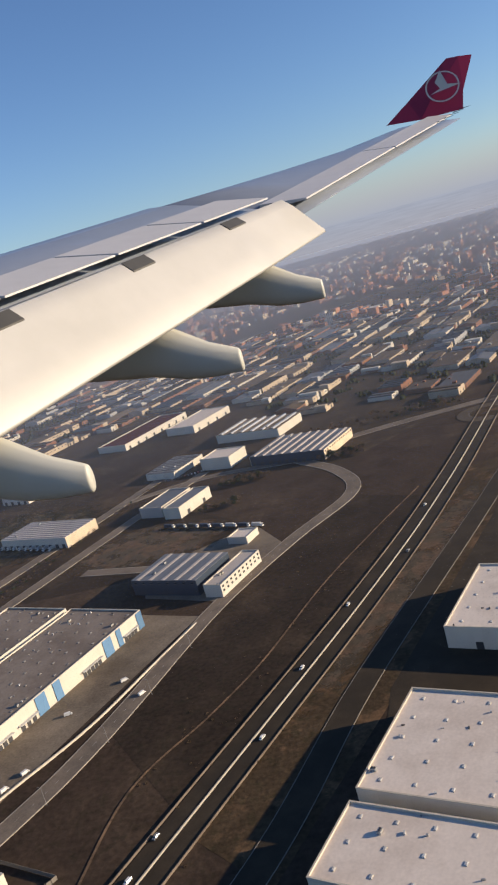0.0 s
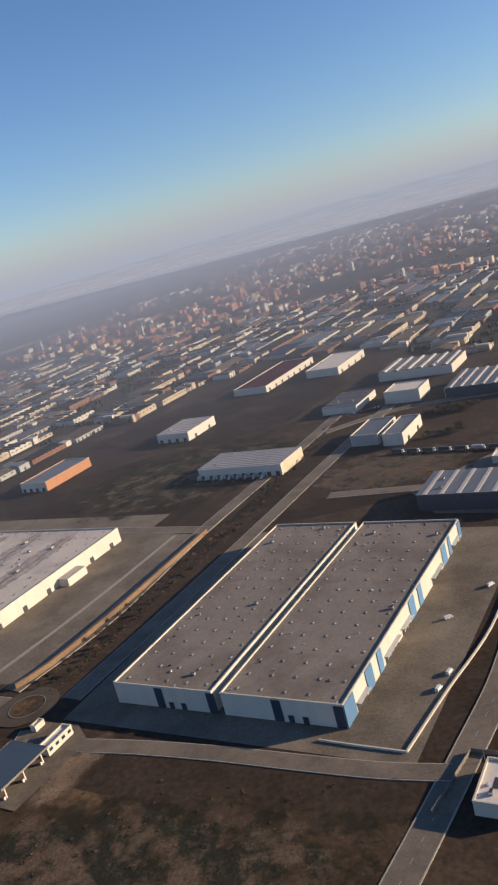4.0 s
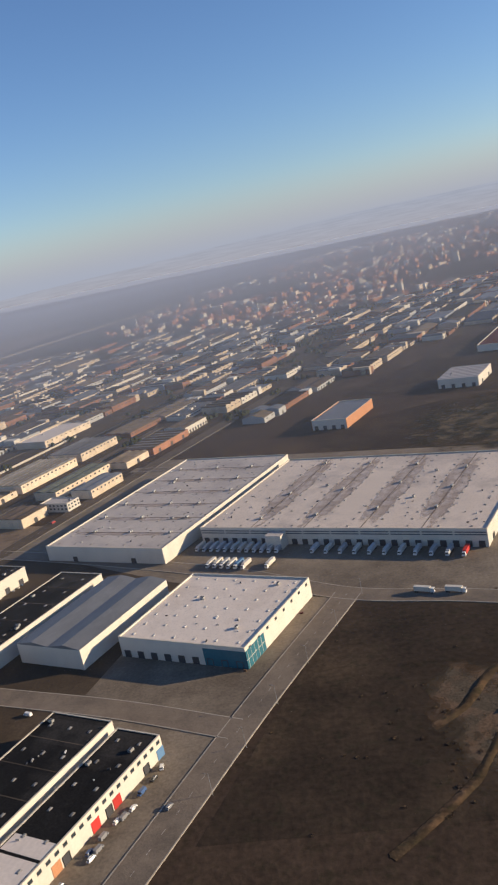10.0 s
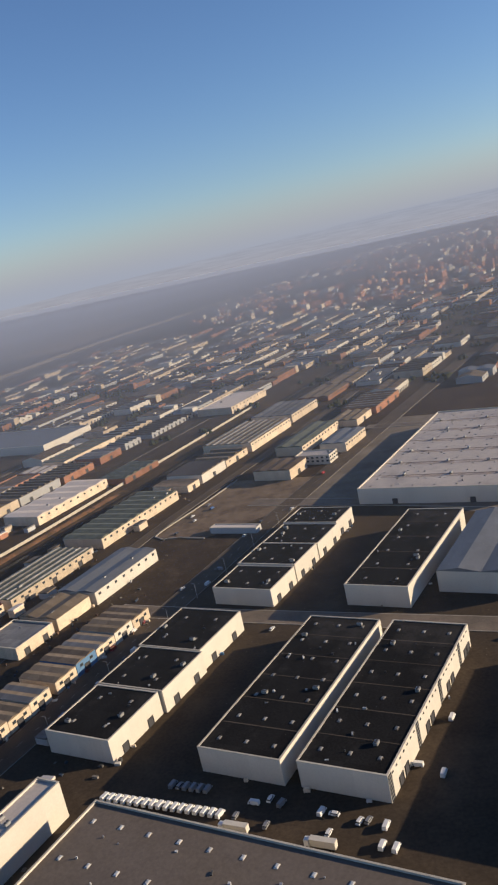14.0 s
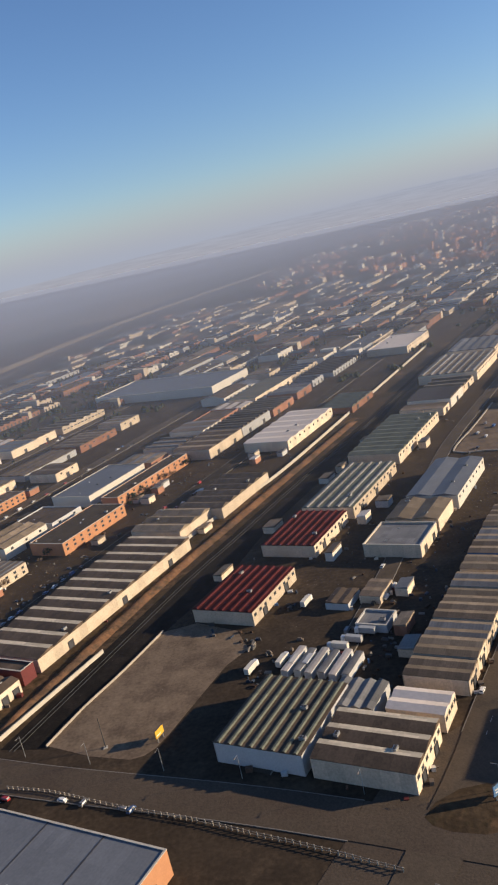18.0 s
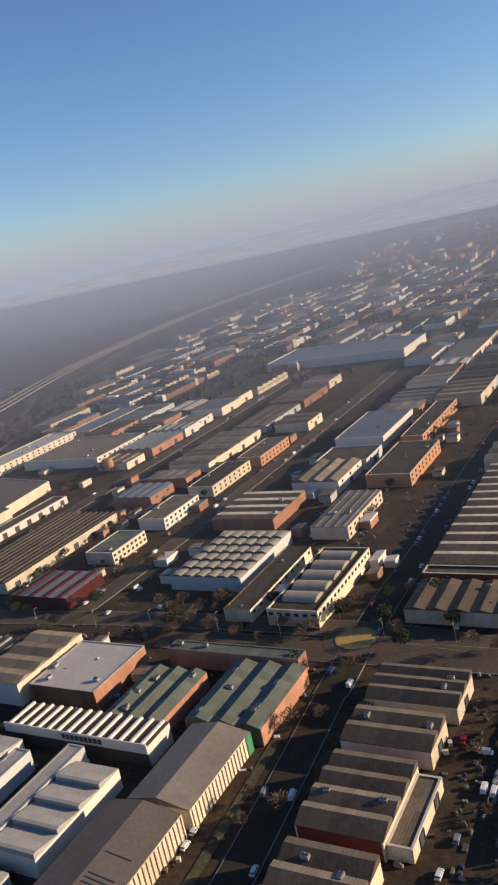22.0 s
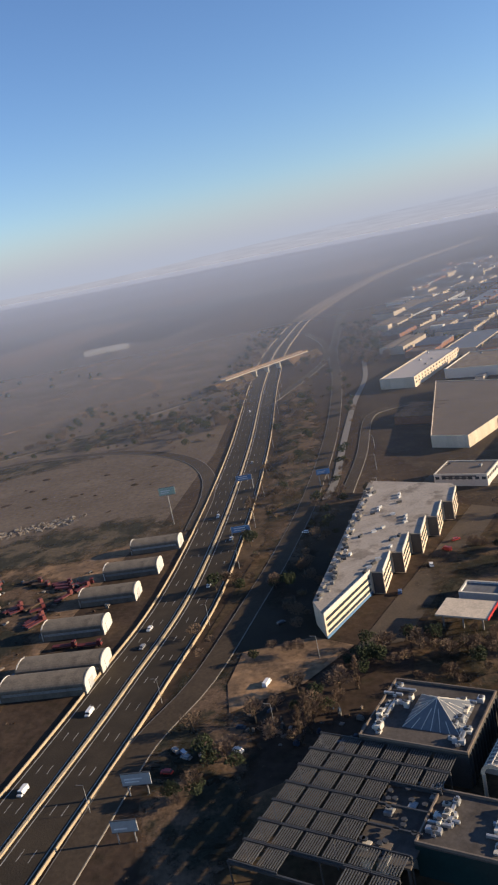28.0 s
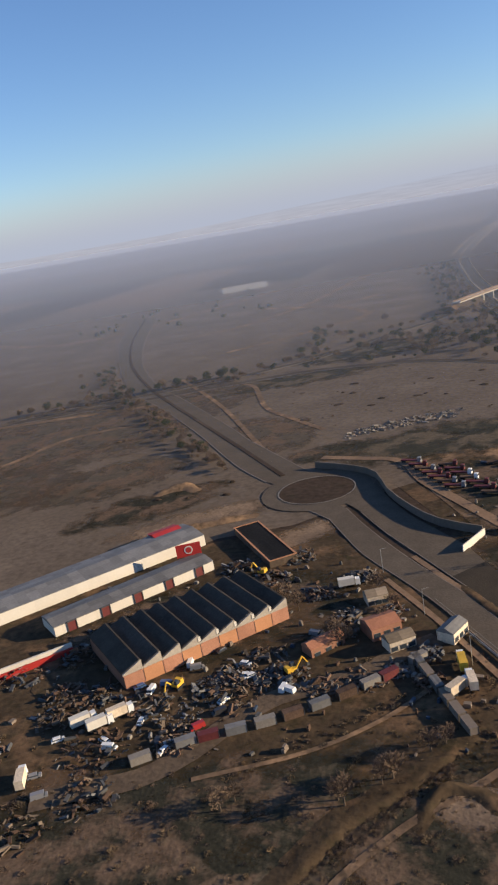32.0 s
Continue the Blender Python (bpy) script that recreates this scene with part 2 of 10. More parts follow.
M["rooflight"] = material("pale_roof_membrane", (0.45, 0.40, 0.355), 0.75, 0.14, 0.05, 1.0, 0.08, second=(0.35, 0.315, 0.29), second_scale=0.03, second_low=0.5, second_high=0.66)
M["roofsoot"] = material("sooty_pale_roof_membrane", (0.57, 0.485, 0.405), 0.75, 0.12, 0.05, 1.0, 0.0, second=(0.37, 0.32, 0.285), second_scale=0.03, second_low=0.5, second_high=0.7, )
M["roofwarm"] = material("grey_brown_roof_membrane", (0.225, 0.185, 0.148), 0.8, 0.18, 0.06, 0.8, 0.08, second=(0.158, 0.125, 0.098), second_scale=0.045, second_low=0.46, second_high=0.66)
M["roofwhite"] = material("white_roof_membrane", (0.66, 0.575, 0.49), 0.7, 0.10, 0.06, 1.0, 0.06, second=(0.56, 0.478, 0.40), second_scale=0.04, second_low=0.5, second_high=0.66)
M["roofbrown"] = material("gravel_roof", (0.175, 0.140, 0.110), 0.9, 0.16, 0.06, 1.2, 0.15, second=(0.13, 0.102, 0.08), second_scale=0.04)
M["roofdark"] = material("bitumen_roof", (0.014, 0.0135, 0.013), 0.85, 0.4, 0.08, 1.5, 0.2, second=(0.027, 0.025, 0.023), second_scale=0.05, second_low=0.5, second_high=0.62, spec=0.08, sheets=(11.0, 8.0, 0.2))
M["roofgrey"] = material("grey_sheet_roof", (0.148, 0.144, 0.137), 0.6, 0.2, 0.12, 1.5, 0.1, each=0.35, ribs=0.35, rib_axis="Y", rib_mix=0.07, sheets=(3.1, 2.3, 0.2))
M["roofblue"] = material("blue_grey_sheet_roof", (0.138, 0.145, 0.155), 0.5, 0.15, 0.1, 1.5, 0.03, ribs=0.35, rib_axis="Y", rib_mix=0.03, each=0.15, sheets=(6.2, 2.4, 0.07))
M["roofred"] = material("dark_red_sheet_roof", (0.075, 0.015, 0.016), 0.85, 0.3, 0.1, 1.5, 0.1, spec=0.1, ribs=0.3, rib_axis="Y", rib_mix=0.2, sheets=(3.0, 3.0, 0.15))
M["roofgreen"] = material("green_grey_fibre_cement", (0.115, 0.125, 0.098), 0.85, 0.25, 0.15, 1.5, 0.1, ribs=0.5, rib_axis="X", rib_mix=0.1, sheets=(2.7, 2.9, 0.2))
M["roofdarkgrey"] = material("dark_grey_sheet_roof", (0.093, 0.066, 0.045), 0.85, 0.3, 0.15, 1.5, 0.1, each=0.2, sheets=(2.808, 2.178, 0.217))
M["creamroof"] = material("cream_roof_strip", (0.50, 0.43, 0.32), 0.85, 0.2, 0.2, 1.5, 0.05, sheets=(2.2, 3.3, 0.18))
M["rooftan"] = material("weathered_fibre_cement", (0.194, 0.150, 0.104), 0.9, 0.22, 0.12, 1.5, 0.1, each=0.3, ribs=0.5, rib_axis="Y", rib_mix=0.06, sheets=(3.348, 2.277, 0.191))
M["roofbrownsheet"] = material("brown_fibre_cement", (0.130, 0.098, 0.070), 0.9, 0.25, 0.12, 1.5, 0.1, each=0.3, ribs=0.5, rib_axis="Y", rib_mix=0.06, sheets=(2.916, 2.277, 0.217))
M["tile"] = material("clay_tile_roof", (0.30, 0.13, 0.075), 0.9, 0.25, 0.3, 3.0, 0.2, each=0.25)
M["glass"] = material("window_glass", (0.035, 0.045, 0.055), 0.12, 0.1, 0.5, 1.0, 0.0, spec=0.6)
# dimmed acrylic; on pale roofs the dim tone imitates the skylights' shading
M["skydim"] = material("dim_skylight", (0.20, 0.195, 0.18), 0.4, 0.3, 0.5, 2.0, 0.0, each=0.4, spec=0.5)
M["skydome"] = material("skylight_acrylic", (0.44, 0.44, 0.43), 0.35, 0.1, 0.5, 2.0, 0.0, each=0.15, spec=0.5)
M["door"] = material("dark_dock_door", (0.05, 0.05, 0.055), 0.6, 0.2, 0.5, 2.0, 0.05)
M["blue"] = material("blue_cladding", (0.10, 0.20, 0.34), 0.5, 0.1, 0.3, 2.0, 0.03, each=0.15)
M["teal"] = material("teal_glazing", (0.03, 0.13, 0.17), 0.25, 0.1, 0.3, 2.0, 0.0, spec=0.6)
M["navy"] = material("dark_blue_cladding", (0.035, 0.05, 0.075), 0.45, 0.1, 0.3, 2.0, 0.0)
M["metal"] = material("galvanised_metal", (0.42, 0.42, 0.41), 0.45, 0.15, 0.6, 3.0, 0.05, metal=0.6)
M["darkmetal"] = material("dark_steel", (0.07, 0.07, 0.07), 0.55, 0.2, 0.6, 3.0, 0.05, metal=0.3)
M["red"] = material("red_paint", (0.42, 0.035, 0.03), 0.5, 0.15, 0.5, 3.0, 0.03, each=0.25)
M["green"] = material("green_paint", (0.05, 0.22, 0.10), 0.5, 0.15, 0.5, 3.0, 0.03)
M["yellow"] = material("yellow_paint", (0.60, 0.36, 0.04), 0.5, 0.15, 0.5, 3.0, 0.03)
M["tyre"] = material("tyre_rubber", (0.02, 0.02, 0.02), 0.9, 0.1, 1, 4, 0.05)
M["leafdark"] = material("evergreen_foliage", (0.030, 0.036, 0.019), 0.9, 0.35, 0.8, 3.0, 0.3, each=0.25, spec=0.1)
M["twig"] = material("bare_twigs", (0.128, 0.090, 0.063), 0.95, 0.3, 0.8, 3.0, 0.3, each=0.25, spec=0.1)
M["straw"] = material("dry_straw_tufts", (0.155, 0.112, 0.068), 0.95, 0.35, 0.8, 3.0, 0.2, spec=0.1)
M["canopyblue"] = material("slate_blue_canopy", (0.055, 0.075, 0.10), 0.45, 0.15, 0.2, 2.0, 0.02)
M["fawnroof"] = material("fawn_gravel_roof", (0.135, 0.108, 0.085), 0.9, 0.18, 0.08, 1.2, 0.1, second=(0.13, 0.105, 0.086), second_scale=0.05)
M["bark"] = material("bark", (0.10, 0.075, 0.055), 0.95, 0.3, 1.0, 4.0, 0.3, spec=0.1)
for key, c in (("carwhite", (0.68, 0.67, 0.64)), ("cargrey", (0.20, 0.20, 0.205)), ("carblack", (0.03, 0.03, 0.032)), ("carblue", (0.05, 0.10, 0.22)), ("carred", (0.32, 0.03, 0.03))):
    M[key] = material("car_paint_" + key[3:], c, 0.3, 0.04, 1.0, 3.0, 0.0, spec=0.5)
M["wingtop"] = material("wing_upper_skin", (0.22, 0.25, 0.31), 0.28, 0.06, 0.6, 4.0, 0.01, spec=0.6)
M["spoiler"] = material("spoiler_skin", (0.46, 0.46, 0.47), 0.4, 0.06, 0.6, 4.0, 0.01, spec=0.45)
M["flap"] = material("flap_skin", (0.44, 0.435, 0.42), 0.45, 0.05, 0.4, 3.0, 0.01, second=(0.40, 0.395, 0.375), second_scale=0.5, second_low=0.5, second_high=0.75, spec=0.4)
M["fairing"] = material("fairing_skin", (0.46, 0.46, 0.42), 0.45, 0.06, 0.5, 3.0, 0.01, spec=0.4)
M["winglet"] = material("winglet_red_paint", (0.15, 0.007, 0.034), 0.35, 0.06, 0.6, 3.0, 0.0, spec=0.5)

def soft_ground(name, base, dark, other=None):
    """Loose earth or weeds with a ragged edge that thins out into the ground below."""
    m = material(name, base, 0.95, 0.45, 0.25, 1.2, 0.4, second=dark, second_scale=0.07, second_low=0.47, second_high=0.56, spec=0.1, third=other)
    t = m.node_tree
    n, link = t.nodes, t.links.new
    co, mid, far, grain, add, edge, clear, mix, info, shift = (n.new(q) for q in ("ShaderNodeTexCoord", "ShaderNodeVectorMath", "ShaderNodeVectorMath", "ShaderNodeTexNoise", "ShaderNodeMath", "ShaderNodeMapRange", "ShaderNodeBsdfTransparent", "ShaderNodeMixShader", "ShaderNodeObjectInfo", "ShaderNodeMath"))
    mid.operation, far.operation, add.operation, shift.operation = "MULTIPLY_ADD", "LENGTH", "ADD", "MULTIPLY"
    mid.inputs[1].default_value, mid.inputs[2].default_value = (2, 2, 0), (-1, -1, 0)
    grain.noise_dimensions = "4D"
    grain.inputs["Scale"].default_value, grain.inputs["Detail"].default_value, grain.inputs["Roughness"].default_value = 0.085, 10, 0.72
    shift.inputs[1].default_value = 40.0
    link(info.outputs["Random"], shift.inputs[0]); link(shift.outputs[0], grain.inputs["W"])
    link(co.outputs["Generated"], mid.inputs[0]); link(mid.outputs[0], far.inputs[0]); link(co.outputs["Object"], grain.inputs["Vector"])
    fade = n.new("ShaderNodeMath")
    fade.operation = "POWER"
    fade.inputs[1].default_value = 3.0
    less = n.new("ShaderNodeMath")
    less.operation = "MULTIPLY"
    less.inputs[1].default_value = 0.34
    link(far.outputs["Value"], fade.inputs[0]); link(fade.outputs[0], less.inputs[0])
    link(less.outputs[0], add.inputs[0]); link(grain.outputs["Fac"], add.inputs[1])
    edge.inputs["From Min"].default_value, edge.inputs["From Max"].default_value = 0.74, 0.54
    link(add.outputs[0], edge.inputs["Value"]); link(edge.outputs[0], mix.inputs[0])
    link(clear.outputs[0], mix.inputs[1]); link(n["Principled BSDF"].outputs[0], mix.inputs[2]); link(mix.outputs[0], n["Material Output"].inputs[0])
    return m
WEED, RED_EARTH, STRAW = (0.032, 0.030, 0.020), (0.120, 0.080, 0.052), (0.105, 0.080, 0.052)
M["mottle_dew"] = soft_ground("weeds_straw_and_red_earth", WEED, RED_EARTH, STRAW)
M["mottle_dw"] = soft_ground("weeds_and_straw", WEED, STRAW)
M["mottle_de"] = soft_ground("weeds_and_red_earth", WEED, RED_EARTH)
M["mottle_we"] = soft_ground("straw_and_red_earth", (0.085, 0.067, 0.047), RED_EARTH)
M["mottle_soot"] = soft_ground("brown_roof_soot", (0.34, 0.285, 0.25), (0.40, 0.35, 0.32))
M["mottle_s"] = soft_ground("loose_sand", (0.22, 0.152, 0.098), (0.15, 0.106, 0.072))

# glowing backdrops: painted haze thinning upwards, and before it field-strip land with painted haze
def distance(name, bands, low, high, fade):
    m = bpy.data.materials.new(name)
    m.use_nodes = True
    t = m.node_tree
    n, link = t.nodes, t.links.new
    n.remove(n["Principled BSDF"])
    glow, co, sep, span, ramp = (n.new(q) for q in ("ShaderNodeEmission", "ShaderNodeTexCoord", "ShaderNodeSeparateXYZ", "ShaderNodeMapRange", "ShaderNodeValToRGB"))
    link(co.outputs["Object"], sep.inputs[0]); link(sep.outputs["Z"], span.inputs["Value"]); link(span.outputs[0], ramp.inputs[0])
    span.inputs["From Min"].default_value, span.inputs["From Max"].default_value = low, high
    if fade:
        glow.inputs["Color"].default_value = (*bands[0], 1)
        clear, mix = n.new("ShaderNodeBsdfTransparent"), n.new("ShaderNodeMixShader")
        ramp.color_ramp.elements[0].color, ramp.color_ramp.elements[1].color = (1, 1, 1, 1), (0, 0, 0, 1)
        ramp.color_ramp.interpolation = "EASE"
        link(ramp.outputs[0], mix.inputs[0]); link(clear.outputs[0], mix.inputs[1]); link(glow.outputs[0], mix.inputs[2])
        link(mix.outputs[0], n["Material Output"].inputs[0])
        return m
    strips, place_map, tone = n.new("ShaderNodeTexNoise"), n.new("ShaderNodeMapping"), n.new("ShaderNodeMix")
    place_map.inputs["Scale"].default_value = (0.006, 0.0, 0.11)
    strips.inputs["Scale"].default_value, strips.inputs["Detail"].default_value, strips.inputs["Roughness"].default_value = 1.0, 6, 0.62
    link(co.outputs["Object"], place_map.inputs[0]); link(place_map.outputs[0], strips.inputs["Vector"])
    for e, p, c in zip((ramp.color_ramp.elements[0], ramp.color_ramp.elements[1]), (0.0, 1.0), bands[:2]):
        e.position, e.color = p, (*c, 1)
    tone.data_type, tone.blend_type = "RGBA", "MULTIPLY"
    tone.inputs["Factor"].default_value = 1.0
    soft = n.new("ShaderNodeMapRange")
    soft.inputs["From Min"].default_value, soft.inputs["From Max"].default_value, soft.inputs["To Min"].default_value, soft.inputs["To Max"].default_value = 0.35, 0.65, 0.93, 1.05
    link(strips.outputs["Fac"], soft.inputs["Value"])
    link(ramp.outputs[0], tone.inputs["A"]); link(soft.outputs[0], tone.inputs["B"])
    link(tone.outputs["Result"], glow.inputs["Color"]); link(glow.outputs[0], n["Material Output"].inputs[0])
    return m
haze_glow = distance("painted_horizon_haze", [(0.31, 0.335, 0.41)], 60.0, 430.0, True)
glowing_hazy_land = distance("glowing_hazy_land", [(0.312, 0.312, 0.355), (0.30, 0.322, 0.39)], 10.0, 125.0, False)

# ---- building blocks ----
TURN = 69.0                                    # the quarter's street grid, degrees
UX, UY = math.cos(radians(TURN)), math.sin(radians(TURN))
rnd = random.Random(7)

def mesh(name, verts, faces, mats, slots=None, smooth=False):
    me = bpy.data.meshes.new(name)
    me.from_pydata(verts, [], faces)
    for m in (mats if isinstance(mats, (list, tuple)) else [mats]):
        me.materials.append(m)
    if slots:
        me.polygons.foreach_set("material_index", slots)
    if smooth:
        me.polygons.foreach_set("use_smooth", [True] * len(me.polygons))
    me.update()
    return me

def place(name, me, parent=None, at=None, label=""):
    ob = new(name, me)
    if parent is not None:
        ob.parent = parent
    if at is not None:
        ob.matrix_local = at
    if label:
        ob["label"] = label
    return ob

def thing(name, x, y, z=0.0, turn=0.0, label="", category="", group="", kind=""):
    e = new(name)
    e.matrix_world = pose(x, y, z, 0, 0, turn)
    e.empty_display_size = 0.5
    return tagged(e, label, category, group, kind)

class Solid:
    """Collects boxes and prisms into one mesh."""
    def __init__(self):
        self.v, self.f, self.s = [], [], []
    def box(self, x0, y0, z0, x1, y1, z1, slot=0):
        b = len(self.v)
        self.v += [(x, y, z) for x in (x0, x1) for y in (y0, y1) for z in (z0, z1)]
        self.f += [tuple(b + i for i in q) for q in ((0, 1, 3, 2), (4, 6, 7, 5), (0, 4, 5, 1), (2, 3, 7, 6), (0, 2, 6, 4), (1, 5, 7, 3))]
        self.s += [slot] * 6
        return self
    def prism(self, profile, x0, x1, axis="x", slots=None, cap=0):
        """profile: closed list of (a, z), counter-clockwise; swept along the axis from x0 to x1."""
        b, n = len(self.v), len(profile)
        for s in (x0, x1):
            self.v += [(s, a, z) if axis == "x" else (a, s, z) for a, z in profile]
        self.f += [tuple(b + i for i in range(n))[::-1], tuple(b + n + i for i in range(n))]
        self.s += [cap, cap]
        for i in range(n):
            j = (i + 1) % n
            self.f.append((b + i, b + j, b + n + j, b + n + i))
            self.s.append(slots[i] if slots else 0)
        return self
    def tapered(self, x0, y0, z0, x1, y1, z1, inset, slot=0):
        b = len(self.v)
        self.v += [(x0, y0, z0), (x1, y0, z0), (x1, y1, z0), (x0, y1, z0), (x0 + inset, y0 + inset, z1), (x1 - inset, y0 + inset, z1), (x1 - inset, y1 - inset, z1), (x0 + inset, y1 - inset, z1)]
        self.f += [tuple(b + i for i in q) for q in ((3, 2, 1, 0), (4, 5, 6, 7), (0, 1, 5, 4), (1, 2, 6, 5), (2, 3, 7, 6), (3, 0, 4, 7))]
        self.s += [slot] * 6
        return self
    def tube(self, x, y, z0, z1, r0, r1, n=8, slot=0):
        b = len(self.v)
        for z, r in ((z0, r0), (z1, r1)):
            self.v += [(x + r * math.cos(2 * math.pi * i / n), y + r * math.sin(2 * math.pi * i / n), z) for i in range(n)]
        self.f += [(b + i, b + (i + 1) % n, b + n + (i + 1) % n, b + n + i) for i in range(n)]
        self.f += [tuple(b + i for i in range(n))[::-1], tuple(b + n + i for i in range(n))]
        self.s += [slot] * (n + 2)
        return self
    def mesh(self, name, *mats, smooth=False):
        me = mesh(name, self.v, self.f, list(mats), self.s, smooth)
        bm = bmesh.new(); bm.from_mesh(me)
        bmesh.ops.recalc_face_normals(bm, faces=bm.faces)
        bm.to_mesh(me); bm.free()
        return me

KEPT = {}
def kept(key, make):
    if key not in KEPT:
        KEPT[key] = make()
    return KEPT[key]

def curve_points(pts, step=6.0):
    """A smooth line through the given points."""
    p = [Vector((*q[:2], q[2] if len(q) > 2 else 0.0)) for q in pts]
    p = [p[0] * 2 - p[1]] + p + [p[-1] * 2 - p[-2]]
    out = []
    for i in range(1, len(p) - 2):
        n = max(1, int((p[i + 1] - p[i]).length / step))
        for k in range(n):
            t = k / n
            out.append(0.5 * (2 * p[i] + (p[i + 1] - p[i - 1]) * t + (2 * p[i - 1] - 5 * p[i] + 4 * p[i + 1] - p[i + 2]) * t * t + (3 * p[i] - p[i - 1] - 3 * p[i + 1] + p[i + 2]) * t ** 3))
    out.append(p[-2])
    return out

def sideways(line, d):
    out = []
    for i, p in enumerate(line):
        a = line[min(i + 1, len(line) - 1)] - line[max(i - 1, 0)]
        a.z = 0
        a.normalize()
        out.append(p + Vector((a.y, -a.x, 0)) * d)
    return out

LEVEL = [0]
ROADS = []
def level():
    """Each sheet of ground lies a few millimetres above the one before it."""
    LEVEL[0] += 1
    return 0.0012 * LEVEL[0]

def ribbon(name, pts, left, right, z, mat, thick=0.0, step=6.0, kind="structure", label="", category="", parent=None):
    """A strip along a line, between two offsets to its right (negative: to its left); thick: a solid kerb or wall."""
    line = curve_points(pts, step)
    z += level() if not thick else 0.22
    thick += 0.25 if thick else 0.0
    if name == "road":
        ROADS.extend((p.x, p.y) for p in line)
    a, b = sideways(line, left), sideways(line, right)
    n = len(line)
    v = [(p.x, p.y, p.z + z) for p in a] + [(p.x, p.y, p.z + z) for p in b]
    f = [(i, n + i, n + i + 1, i + 1) for i in range(n - 1)]
    if thick:
        v += [(p[0], p[1], p[2] - thick) for p in v]
        m = 2 * n
        f += [(i + 1, m + i + 1, m + i, i) for i in range(n - 1)] + [(n + i, m + n + i, m + n + i + 1, n + i + 1) for i in range(n - 1)]
        f += [(0, m, m + n, n), (n - 1, 2 * n - 1, m + 2 * n - 1, m + n - 1)]
    ob = place(name, mesh(name, v, f, mat), parent)
    return ob if parent is not None else tagged(ob, label, category, "", kind)

def sheet(name, pts, z, mat, label="", kind="structure"):
    z += level()
    v = [(x, y, z) for x, y in pts]
    return tagged(place(name, mesh(name, v, [tuple(range(len(v)))], mat)), label, "ground", "", kind)

def grid_sheet(name, x, y, along, across, z, mat, label="", turn=TURN):
    c, s = math.cos(radians(turn)), math.sin(radians(turn))
    return sheet(name, [(x + a * along / 2 * c - b * across / 2 * s, y + a * along / 2 * s + b * across / 2 * c) for a, b in ((-1, -1), (1, -1), (1, 1), (-1, 1))], z, mat, label)

